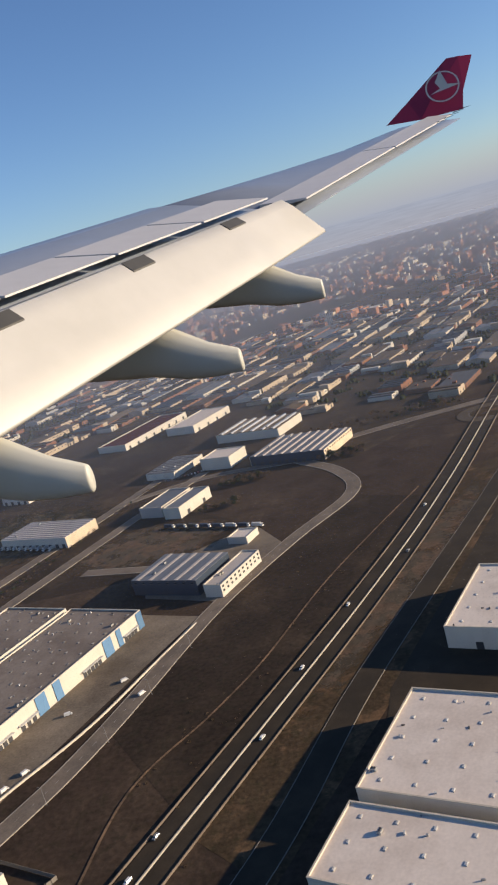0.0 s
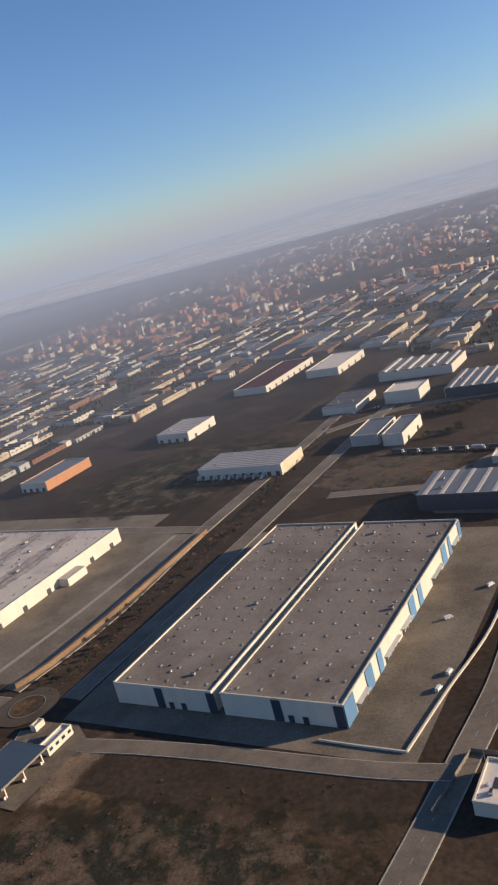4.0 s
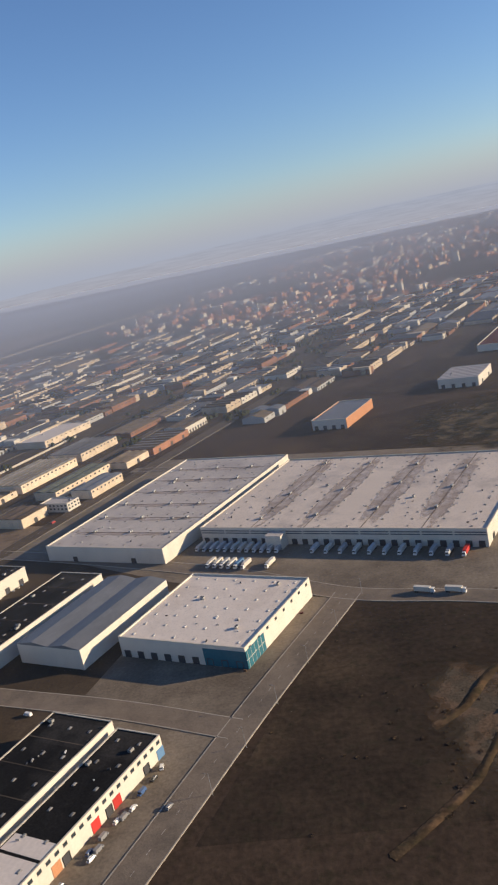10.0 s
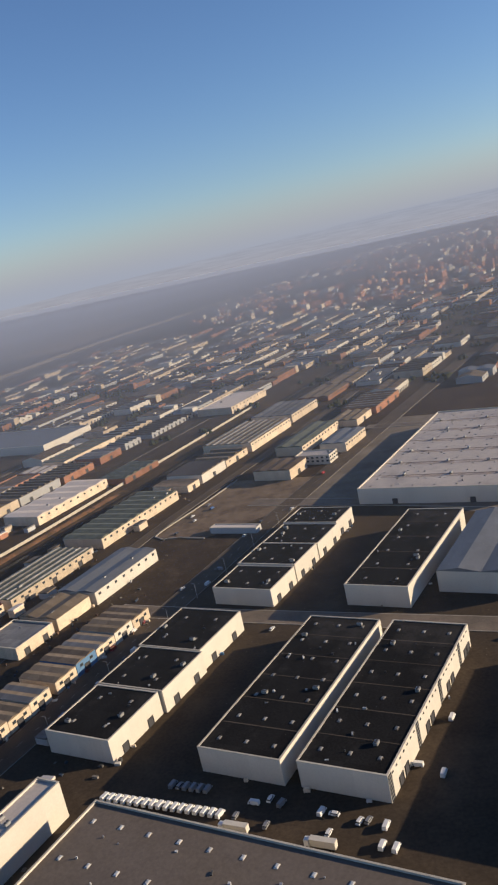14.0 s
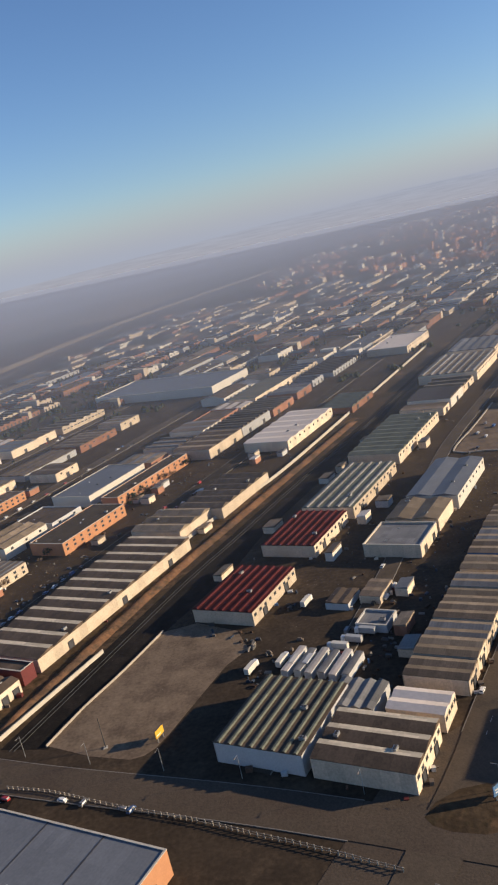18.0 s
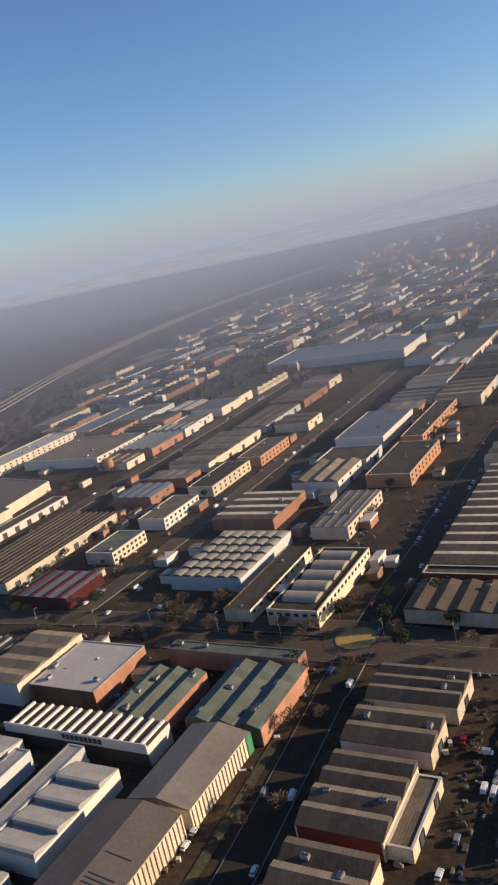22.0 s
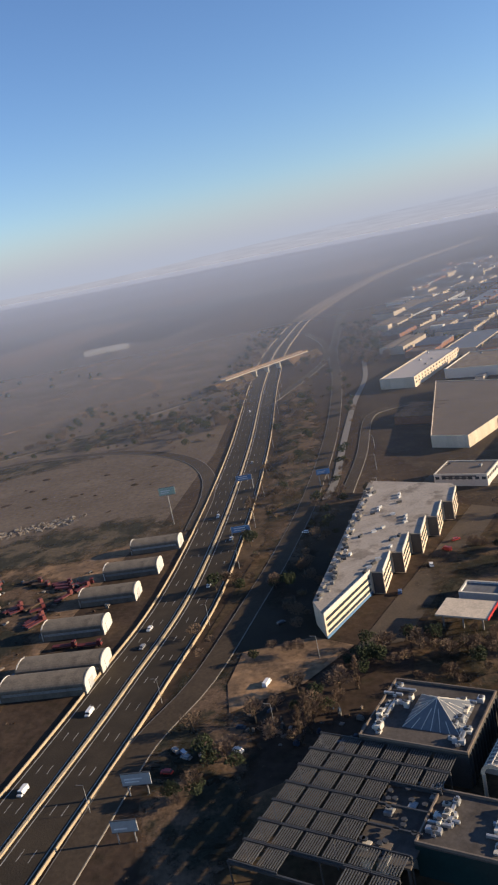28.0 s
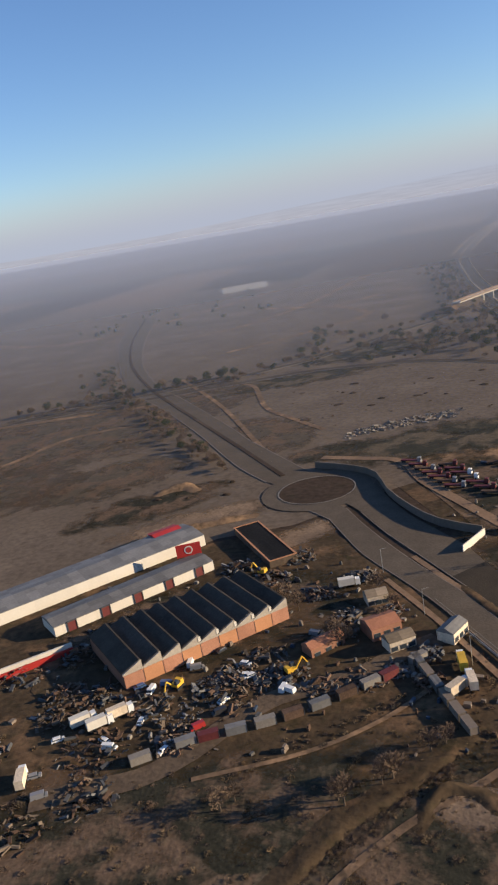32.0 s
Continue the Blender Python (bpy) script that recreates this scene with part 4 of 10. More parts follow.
def motorway(pts, lane=9.5, middle=1.6, bright="concrete", edge="concrete", wall=0.24, lines=True):
    for a, b in ((-middle / 2 - lane, -middle / 2), (middle / 2, middle / 2 + lane)):
        ribbon("road", pts, a, b, 0.14, M["asphalt"], label="dark asphalt motorway carriageway", category="road")
        for q in (a + 0.7, b - 0.7) if lines else ():
            ribbon("road_marking", pts, q - 0.09, q + 0.09, 0.155, M["line"], label="white edge line", category="road marking")
        for q in (a + lane / 3 + 0.2, a + 2 * lane / 3 - 0.2) if lines else ():
            dashes("road_marking", pts, q, 0.155)
    ribbon("median_barrier", pts, -wall, wall, 0.4, M[bright], 0.4, label="pale concrete median barrier", category="barrier")
    for d in (-middle / 2 - lane - 0.9, middle / 2 + lane + 0.5):
        ribbon("verge_barrier", pts, d, d + 0.26, 0.5, M[edge], 0.5, label="concrete roadside barrier along the motorway", category="barrier")

MOTORWAY_A = [(-200, -85), (-98, 166), (-37, 317), (5, 437), (80, 680), (170, 900)]
MOTORWAY_B = [(-1195, -200), (-1180, -60), (-1175, 29), (-1167, 107), (-1164, 178), (-1176, 325), (-1201, 527), (-1216, 715), (-1208, 1004), (-1122, 1486), (-900, 2100)]
motorway(MOTORWAY_A, 6.2, 1.2, edge="roofbrown", wall=0.2, lines=False)
motorway(MOTORWAY_B, 9.3, 1.4, bright="barrier", edge="barrier", wall=0.3)

def street(pts, width, mat="street", z=0.11, kerbs=True, label="worn grey two-lane street", dash=False):
    pale = pts[0][0] > -640 and mat == "street"
    edge = 0.38 if pale else 0.22
    w = width / 2
    ribbon("road", pts, -w, w, z, M["paleroad" if pale else mat], label=label, category="road")
    if kerbs:
        for d in (-w - edge, w):
            ribbon("kerb", pts, d, d + edge, z - 0.05, M["kerblight" if pale else "kerb"], 0.1, label="stone kerb along the street", category="kerb")
    if dash:
        dashes("road_marking", pts, 0, z + 0.015, 5, 2, 0.14)

# asphalt darker than the other streets carries the halls' shade
street([(-120, 60), (-67, 162), (-38, 249), (15, 382), (60, 500)], 9, "asphalt", label="service road beside the halls, their shade in its dark surface")
street([(-215, 60), (-156, 181), (-134, 234), (-109, 324), (-80, 391), (-50, 450), (-61, 496), (-91, 538)], 8, dash=True)
street([(-91, 538), (-63, 568), (20, 590), (140, 610)], 9, dash=True)
street([(-91, 538), (-160, 545), (-220, 520)], 7)
street([(-319, 250), (-295, 298), (-268, 384), (-225, 500), (-190, 600)], 8)
street([(-290, 238), (-255, 324), (-202, 465), (-165, 560)], 8)
street([(-268, 384), (-330, 410), (-420, 445), (-560, 500)], 7)
street([(-202, 400), (-160, 388), (-105, 372)], 7)
street([(-316, 236), (-323, 229), (-328, 218), (-334.5, 190), (-339.5, 169), (-352.5, 138.7), (-368, 110), (-392, 40)], 6)
street([(-300, 222), (-302, 209), (-317.4, 186), (-332.8, 161.6), (-338.4, 151.8), (-340, 145), (-338, 136)], 6)
street([(-420, 62), (-352, 118), (-322, 135), (-300, 141.5), (-279, 145), (-200, 137), (-120, 102)], 9, "asphalt", dash=True, label="grey slip road curving past the plots")
street([(-318, 240), (-365, 258), (-409, 272), (-460, 305), (-540, 345), (-620, 380)], 9)
street([(-409, 272), (-435, 205), (-455, 147), (-475, 90), (-500, 20)], 10, dash=True)
street([(-441, 192), (-483, 209), (-529, 224), (-609, 250), (-660, 268)], 9)
street([(-706, 80), (-702, 90), (-688, 120), (-682, 135.5)], 11, kerbs=False)
street([(-682, 135.5), (-678, 146), (-662, 187), (-640, 252), (-599, 366), (-540, 520), (-470, 700)], 11, dash=True)
street([(-712, 112), (-685, 103), (-664, 96)], 11.6, "avenue", kerbs=False, label="wide worn brown-grey avenue")
street([(-664, 96), (-640, 88), (-560, 70)], 11.6, "avenue", label="wide worn brown-grey avenue")
street([(-925, 183), (-900, 172), (-860, 158), (-803, 138), (-741, 121), (-712, 112)], 11.6, "avenue", label="wide worn brown-grey avenue")
street([(-1090, 245), (-1022, 222), (-929, 195), (-865, 172), (-830, 155)], 9)
street([(-872, 140), (-857, 185), (-842, 222), (-820, 283), (-786, 372), (-722, 540), (-680, 650)], 9, "asphalt", label="dark street between the sheds")
street([(-735, 130), (-712, 190), (-692, 262), (-669, 352), (-641, 428), (-619, 484), (-600, 535), (-570, 620)], 6)
street([(-965, 200), (-925, 300), (-860, 480), (-790, 680)], 8)
street([(-1048, 225), (-985, 390), (-900, 620)], 8)
street([(-905, 30), (-888, 85), (-872, 140)], 8, "asphalt", label="dark street between the sheds")
LANE = [(-1170, -20), (-1184, 8), (-1196.9, 31.6), (-1202.3, 40.8), (-1208.1, 51.5), (-1215.2, 64.2), (-1223.9, 79.5), (-1233.2, 99), (-1239, 114.5)]
def strip(name, left, right, z, mat, label, category="road"):
    """A road that widens and narrows between two edge lines."""
    a, b = curve_points(left, 5.0), curve_points(right, 5.0)
    z += level()
    v = [(p.x, p.y, z) for p in a] + [(p.x, p.y, z) for p in reversed(b)]
    if name == "road":
        ROADS.extend((p.x, p.y) for p in a + b + [(p + q) / 2 for p, q in zip(a, b)])
    return tagged(place(name, mesh(name, v, [tuple(range(len(v)))], M[mat])), label, category, "", "structure")
ACCESS_L = [(-1188, -36), (-1206, 8), (-1216.6, 29.4), (-1224.9, 47.4), (-1232, 62.1), (-1241.5, 80), (-1249.5, 94.5), (-1258, 107.5), (-1267, 121), (-1275, 138), (-1279, 147), (-1287, 156)]
ACCESS_R = [(-1181, -36), (-1199.5, 8), (-1210, 29.5), (-1217.3, 47.3), (-1225, 63), (-1234, 80.5), (-1242.5, 97), (-1252, 111.5), (-1260.5, 126), (-1268.5, 141), (-1275, 155), (-1279, 160)]
LANE_L = [(-1176, -20), (-1187, 8), (-1200, 28), (-1207.5, 39.5), (-1218.5, 58), (-1227, 73), (-1237, 92), (-1244.5, 105), (-1253, 119.5), (-1261.5, 134), (-1270, 151), (-1276, 160)]
LANE_R = [(-1168, -20), (-1181, 8), (-1193, 30), (-1200, 41), (-1211, 60), (-1219.5, 76), (-1229, 95), (-1236.5, 112), (-1240, 121), (-1248, 134), (-1256, 147), (-1263, 163), (-1267, 176)]
strip("road", ACCESS_L, ACCESS_R, 0.11, "greyroad", "grey access road that widens towards the roundabout")
# one lane in two surfaces: the darker one imitates shade
strip("road", LANE_L[:8], LANE_R[:8], 0.10, "asphalt", "sunken lane beside the access road, its shade painted dark")
strip("road", LANE_L[7:], LANE_R[7:], 0.10, "greyroad", "grey lane beside the retaining wall")
for edge, side in ((ACCESS_L[1:], -1), (ACCESS_R[1:11], 1), (LANE_L[1:11], -1)):
    ribbon("kerb", edge, min(0, 0.25 * side), max(0, 0.25 * side), 0.06, M["roofbrown"], 0.1, label="stone kerb along the road", category="kerb")
for edge, d in ((ACCESS_L[1:7], 0.7), (ACCESS_R[1:6], -0.7)):
    ribbon("road_marking", edge, d - 0.06, d + 0.06, 0.13, M["kerb"], label="worn pale edge line", category="road marking")
ribbon("guard_rail", [(-1205, 4), (-1217.6, 29.4), (-1226, 47.4), (-1233, 62.1), (-1242.6, 80)], -0.06, 0.06, 0.55, M["metal"], 0.3, label="grey guard rail along the access road", category="guard rail")
VERGE = [(-1187, 0), (-1196, 16), (-1203.5, 29.6), (-1208.7, 39.1), (-1216.8, 53.3), (-1226.4, 69.3), (-1239.2, 92.6), (-1247, 106), (-1253.9, 117.7)]
ribbon("bare_earth", VERGE, -0.9, 0.7, 0.10, M["sand"], label="sandy verge between the two lanes", category="ground")
ribbon("bare_earth", [(-1211, 10), (-1219.8, 30.4), (-1226.3, 43.2), (-1235.6, 61.2), (-1247.7, 84.8), (-1260, 105.9)], -1.1, 0.4, 0.06, M["sand"], label="sandy verge beside the access road", category="ground")
DUAL_L = [(-1301, 181), (-1306, 186), (-1320, 205), (-1337, 234), (-1353, 262), (-1388, 318), (-1422, 367), (-1444, 410), (-1463, 452), (-1486, 507), (-1520, 600), (-1566, 760)]
DUAL_MID = [(-1297, 187), (-1301, 191), (-1325, 230), (-1340, 254), (-1360, 286), (-1382, 321), (-1407, 362), (-1425, 395), (-1443, 430), (-1471, 493), (-1508, 600), (-1552, 760)]
DUAL_R = [(-1290, 191), (-1294, 196), (-1311.4, 222), (-1326, 244), (-1338, 265), (-1379, 331), (-1400, 362), (-1411, 380), (-1436, 430), (-1460, 488), (-1496, 600), (-1538, 760)]
strip("road", DUAL_L, DUAL_MID, 0.10, "greyroad", "grey carriageway leading out to the plain")
strip("road", DUAL_MID, DUAL_R, 0.10, "greyroad", "grey carriageway leading in from the plain")
ribbon("central_reserve", DUAL_MID[1:], -0.9, 0.9, 0.2, M["soil"], 0.1, label="dark earth central reserve", category="ground")
for edge, side in ((DUAL_L[1:], -1), (DUAL_R[1:], 1)):
    ribbon("kerb", edge, min(0, 0.4 * side), max(0, 0.4 * side), 0.08, M["roofbrown"], 0.1, label="stone kerb along the carriageway", category="kerb")
NEAR_CURVE = [(-1480, 325), (-1400, 348), (-1354, 361), (-1316, 370), (-1275, 366), (-1244, 356), (-1210, 328), (-1191, 296), (-1182, 262), (-1178, 220)]
FAR_ROAD = [(-1480, 335), (-1410, 358), (-1360, 380), (-1338, 392), (-1313, 410), (-1276, 456), (-1246, 490), (-1225, 525)]
street(NEAR_CURVE, 6, "asphaltyard", label="narrow grey lane round the field")
street(FAR_ROAD, 5, "asphaltyard", label="straight grey road to the bridge")
street([(-1186, 425), (-1178, 458), (-1165, 527), (-1160, 580), (-1166, 640), (-1176, 686), (-1197, 754)], 5, "asphaltyard", label="curving grey slip road by the bridge")
ribbon("pavement", [(-1128, 236), (-1126, 262), (-1127, 321), (-1127, 402), (-1124, 470), (-1128, 540)], -1.6, 1.6, 0.1, M["kerb"], label="pale pavement beside the slip road", category="pavement")
street([(-1120, 240), (-1117, 293), (-1117, 355), (-1110, 372), (-1090, 380)], 4.5, "asphaltyard", label="grey lane before the warehouses")
street([(-1161, 0), (-1160, 25), (-1157, 60), (-1154.5, 86), (-1147, 111), (-1142, 149), (-1138, 186), (-1134.5, 245), (-1135, 345), (-1143, 475), (-1158, 629), (-1171, 919), (-1166, 1123), (-1095, 1490)], 6.4, "asphaltyard", label="grey slip road beside the motorway")
# paler earth laid in the outline of a sunlit patch
sheet("bare_earth", [(-1139, 123), (-1121, 128), (-1110, 122), (-1121, 106), (-1137, 96), (-1140, 108)], 0.1, M["earth"], "trodden earth beside the slip road, its sunlit patch painted pale")

def ring(name, x, y, r0, r1, z, mat, label, category="road", n=40):
    z += level()
    v = [(x + r * math.cos(2 * math.pi * i / n), y + r * math.sin(2 * math.pi * i / n), z) for r in (r0, r1) for i in range(n)] if r0 else [(x + r1 * math.cos(2 * math.pi * i / n), y + r1 * math.sin(2 * math.pi * i / n), z) for i in range(n)]
    f = [(i, n + i, n + (i + 1) % n, (i + 1) % n) for i in range(n)] if r0 else [tuple(range(n))]
    return tagged(place(name, mesh(name, v, f, mat)), label, category, "", "structure")

def roundabout(x, y, r, width, island="dry", mat="street"):
    ring("road", x, y, r - width, r, 0.125, M[mat], "grey roundabout carriageway")
    ring("traffic_island", x, y, 0, r - width - 0.4, 0.16, M[island], "round island of dry grass", "traffic island")
    ring("kerb", x, y, r - width - 0.4, r - width, 0.26, M["kerb"], "pale kerb ring", "kerb")

roundabout(-307, 237, 12, 5)
roundabout(-1286.5, 173.5, 18.6, 5.6, "soil", mat="greyroad")
roundabout(-865, 167, 9.6, 3.4, "yellowsand")
roundabout(42, 560, 22, 8)

ribbon("yard_wall", [(-318, 251), (-309, 263.5), (-292.4, 303.5), (-279, 341), (-265.8, 378.9)], -0.7, 0.7, 2.0, M["sand"], 2.0, label="sandy earth wall along the sunken lorry yard", category="wall")
# bridge over the motorway
br = thing("road_bridge", -1205, 560, 0, 57, "pale orange-brown concrete road bridge over the motorway", "bridge")
place("deck", Solid().box(-48, -3, 5.2, 48, 3, 6.0).mesh("deck", M["concrete"]), br)
for s in (-1, 1):
    place("parapet", Solid().box(-48, s * 3 - 0.15, 6.0, 48, s * 3 + 0.15, 6.9).mesh("parapet", M["sand"]), br)
for q in (-14, 0, 14):
    place("pier", Solid().box(q - 0.5, -2, 0, q + 0.5, 2, 5.2).mesh("pier", M["concrete"]), br)
for s in (-1, 1):
    place("embankment", Solid().prism([(-9, 0), (9, 0), (3, 5.1), (-3, 5.1)], s * 22, s * 60, "x").mesh("embankment", M["dry"]), br)

# dirt tracks and bare patches over the rough ground
def track(pts, wide=1.6, label="sandy dirt track through rough ground", mat="earth"):
    ribbon("dirt_track", pts, -wide * 0.38, wide * 0.38, 0.05, M[mat], step=3.0, label=label, category="track")
track([(-116, 158), (-112, 205), (-93, 240), (-78, 273), (-59, 330), (-35, 386), (-12, 435)], 1.2)
track([(-370, 148), (-366, 156), (-366, 163), (-362, 170), (-354, 172), (-348, 168), (-345, 158), (-346, 150)], 1.9, mat="sand")
track([(-1290, 34), (-1271, 41), (-1258, 50), (-1249, 60)], 1.5)
track([(-1318, 28), (-1309, 31.4), (-1300, 34.2), (-1292.5, 41), (-1286, 50.5), (-1279, 57.5), (-1271.8, 60.6), (-1263, 65), (-1256, 71.5), (-1248, 77)], 7.0, "trodden brown track through the scrapyard", "soil_track")
track([(-1268, 4), (-1262, 14), (-1256, 21), (-1250, 27), (-1241, 34), (-1233, 42)], 2.0)
track([(-1390, 470), (-1354, 496), (-1324, 529), (-1305, 544), (-1298, 562), (-1302, 582), (-1334, 637), (-1417, 700)], 7.6, mat="earth")
track([(-1334, 637), (-1318, 652), (-1293, 682), (-1266, 699), (-1235, 735)], 6.8, mat="earth")
track([(-1450, 560), (-1400, 600), (-1360, 690), (-1330, 830), (-1280, 1010)], 8.5, mat="earth")
track([(-1293, 246), (-1312, 272), (-1328, 297), (-1343, 344), (-1352, 356)], 3.5, mat="earth")
track([(-1560, 300), (-1484, 317), (-1420, 326), (-1388, 330)], 6.8, mat="earth")
track([(-1480, 200), (-1441, 239), (-1424, 276), (-1388, 292)], 5.1, mat="earth")
track([(-1700, 700), (-1600, 640), (-1540, 660), (-1470, 760), (-1380, 930)], 10.2, mat="earth")
track([(-1900, 900), (-1700, 1000), (-1560, 1180), (-1330, 1320)], 13.6, mat="earth")
track([(-1600, 1400), (-1450, 1250), (-1320, 1180), (-1240, 1160)], 11.9, mat="earth")
track([(-1300, 196), (-1316, 228), (-1354, 310), (-1399, 391)], 3.0)
track([(-1289, 208), (-1275, 203), (-1260, 195.8), (-1252, 174), (-1243, 157), (-1230, 133), (-1222, 119)], 4.6, mat="sand")

sheet("bare_earth", [(-1222, 103), (-1215, 109), (-1208, 94), (-1212, 86), (-1217, 92)], 0.06, M["sand"], "pale sandy hard standing")
sheet("concrete_slab", [(-1238, 31), (-1232, 33.5), (-1226, 19), (-1232.5, 18)], 0.08, M["truckpark"], "pale bare concrete slab in rough grass")
ribbon("yard_wall", [(-1290, 197), (-1275, 189), (-1267, 180), (-1262.6, 164), (-1255, 148), (-1247, 136.5), (-1236, 128.9)], -0.2, 0.2, 2.2, M["fawnroof"], 2.2, label="dark retaining wall of the lorry yard", category="wall")

street([(-300, 214), (-262, 206), (-230, 197), (-200, 187), (-178, 180), (-160, 176)], 6, "street", label="grey street before the long warehouse")

# banks of earth beside the sunken lane and across the rough ground
def bank(pts, profile, mat, label, rough=0.35):
    line = curve_points(pts, 1.6)
    rows = [sideways(line, o) for o, q in profile]
    v, f, n = [], [], len(line)
    for j, (o, q) in enumerate(profile):
        for i, p in enumerate(rows[j]):
            ends = min(1.0, i / 5, (n - 1 - i) / 5)
            k = noise.noise((p.x * 0.22, p.y * 0.22, 4.0 + j)) + 0.6 * noise.noise((p.x * 0.7, p.y * 0.7, 9.0 + j))
            v.append((p.x + k * rough, p.y + k * rough, 0.1 + q * ends * (1 + rough * k)))
    f = [(j * n + i, j * n + i + 1, (j + 1) * n + i + 1, (j + 1) * n + i) for j in range(len(profile) - 1) for i in range(n - 1)]
    tagged(place("earth_bank", mesh("earth_bank", v, f, M[mat], None, True)), label, "bank", "", "structure")
bank([(-813.5, 156), (-804, 186), (-795.5, 214), (-783.5, 250), (-772, 281), (-750, 338), (-712, 436)], [(-2.6, 0.1), (-1.6, 1.0), (-0.6, 1.3), (0.6, 0.8), (2.2, 0.05)], "orangeearth", "bare orange earth bank beside the railway", 0.5)
bank(LANE[1:8], [(3.6, 0), (4.3, 0.9), (5.0, 1.9), (6.2, 2.4), (7.4, 1.7), (9.0, 0.8), (12.0, 0.05)], "ploughed", "dark scrubby earth bank beside the sunken lane", 0.22)
bank([(-1204.5, 22), (-1208.5, 31.5), (-1214.9, 42), (-1222, 54), (-1233, 75), (-1247, 101)], [(1.6, 0), (2.6, 0.35), (3.6, 0.45), (5.2, 0)], "dry", "low weedy bank between the two roads")
bank([(-1274, 3), (-1267.8, 15.1), (-1262.4, 23.6), (-1256.2, 29.4), (-1246.9, 39.6), (-1240, 47)], [(-4.5, 0), (-2.4, 0.25), (-0.6, 0.5), (0.5, 0.45), (1.4, 0)], "dry", "low crumbling earth scarp with dry tufts", 0.9)
bank([(-1251, 22), (-1250, 28), (-1247, 32), (-1242, 31), (-1239, 26)], [(-1.7, 0), (-0.9, 0.5), (-0.2, 0.9), (0.4, 0.7), (1.0, 0.4), (2.0, 0)], "dry", "curved mound of dug-out earth and straw", 0.8)
bank([(-1332, 143), (-1322, 149), (-1312, 153), (-1303, 156)], [(-2.0, 0), (-0.8, 1.0), (0.4, 1.1), (2.4, 0)], "earth", "rough mounds of tipped earth beside the sheds", 0.9)
bank([(-1347, 181), (-1342, 186), (-1335, 187), (-1330, 183)], [(-2.4, 0), (-0.8, 1.6), (0.6, 1.4), (2.6, 0)], "earth", "rough mound of tipped earth on the field", 0.9)
bank([(-384, 184), (-376, 191), (-371, 198.4), (-367.5, 205), (-363, 210), (-354, 211.5)], [(-1.7, 0), (-0.6, 0.5), (0.5, 0.55), (1.7, 0)], "dry", "rough ridge of tipped sandy earth", 0.9)
bank([(-397, 138), (-388, 147), (-381.5, 154), (-375, 162), (-371, 170), (-366, 180), (-362, 184)], [(-1.6, 0), (-0.6, 0.25), (0.3, 0.35), (1.2, 0)], "dry", "low weedy scarp across the plot", 0.9)
ribbon("pavement", [(-344, 161.2), (-332, 157.4)], -1.0, 1.0, 0.16, M["orangeearth"], label="reddish paved crossing between the roads", category="pavement")
ribbon("pavement", [(-334, 262), (-318, 296), (-303, 332), (-284, 383)], -1.2, 1.2, 0.1, M["kerblight"], label="pale concrete lane in the lorry yard", category="pavement")
mr = random.Random(77)
hv2, hf2 = [], []
for k in range(46):
    cx, cy, rx, ry = mr.choice(((-1350, 230, 55, 60), (-1420, 280, 60, 90), (-1270, 300, 60, 26), (-1345, 180, 30, 20)))
    x, y, w, h = cx + mr.uniform(-rx, rx), cy + mr.uniform(-ry, ry), mr.uniform(0.7, 2.0), mr.uniform(0.3, 0.9)
    if any((x - a) ** 2 + (y - b) ** 2 < 60 for a, b in ROADS if abs(b - y) < 8):
        continue
    b0 = len(hv2)
    for r, z in ((1.0, 0.0), (0.6, 0.6)):
        for i in range(7):
            q = w * r * mr.uniform(0.75, 1.25)
            hv2.append((x + 1.5 * q * math.cos(i * 0.8976), y + q * math.sin(i * 0.8976), 0.05 + h * z * mr.uniform(0.7, 1.2)))
    hv2.append((x, y, h))
    for i in range(7):
        j = (i + 1) % 7
        hf2 += [(b0 + i, b0 + j, b0 + 7 + j, b0 + 7 + i), (b0 + 7 + i, b0 + 7 + j, b0 + 14)]
tagged(place("soil_heaps", mesh("soil_heaps", hv2, hf2, M["soil"])), "small heaps of tipped soil on the fields", "soil heaps", "", "stuff")

# ---- the logistics park ----
hall(-8, 152, 26, 78, 8.5, mat="roofwhite", skylights=(3, 8), units=1, docks=0, front_docks=0, label="white flat-roofed warehouse with rows of skylights", name="warehouse")
hall(12, 188, 46, 90, 8.5, mat="roofwhite", skylights=(5, 9), units=1, label="white flat-roofed warehouse with rows of skylights")
hall(42, 266, 48, 92, 8.5, mat="roofwhite", skylights=(5, 9), units=1, front_docks=4, label="white flat-roofed warehouse with loading front")
hall(-227, 284, 128.5, 41, 8.2, mat="roofwarm", front="whiteside", skylights=(16, 5), units=4, label="long grey-roofed warehouse with white parapet")
hall(-184.5, 267.5, 128.5, 43, 8.2, mat="roofwarm", front="whiteside", skylights=(16, 5), units=3, docks=0, label="long grey-roofed warehouse with blue and white loading wall")
hall(-133, 363, 30, 40, 8, mat="roofblue", roof="bays", bays=5, bay_axis="x", rise=0.35, kind="ridge", wall="navy", face="rooflight", front_windows=8, label="dark blue clad hall with striped metal roof", name="factory_hall")
hall(-104.5, 354, 37, 10, 6.5, mat="rooflight", wall="white", windows=10, rows=2, label="pale office wing with ribbon windows", name="office_building")
hall(-108.5, 405.6, 12.6, 12.5, 4, mat="roofwhite", units=0, label="small white flat-roofed annex", name="annex")
hall(-176, 492, 34, 18, 7, mat="roofblue", front="greywall", units=0, docks=3, label="grey-roofed white industrial hall")
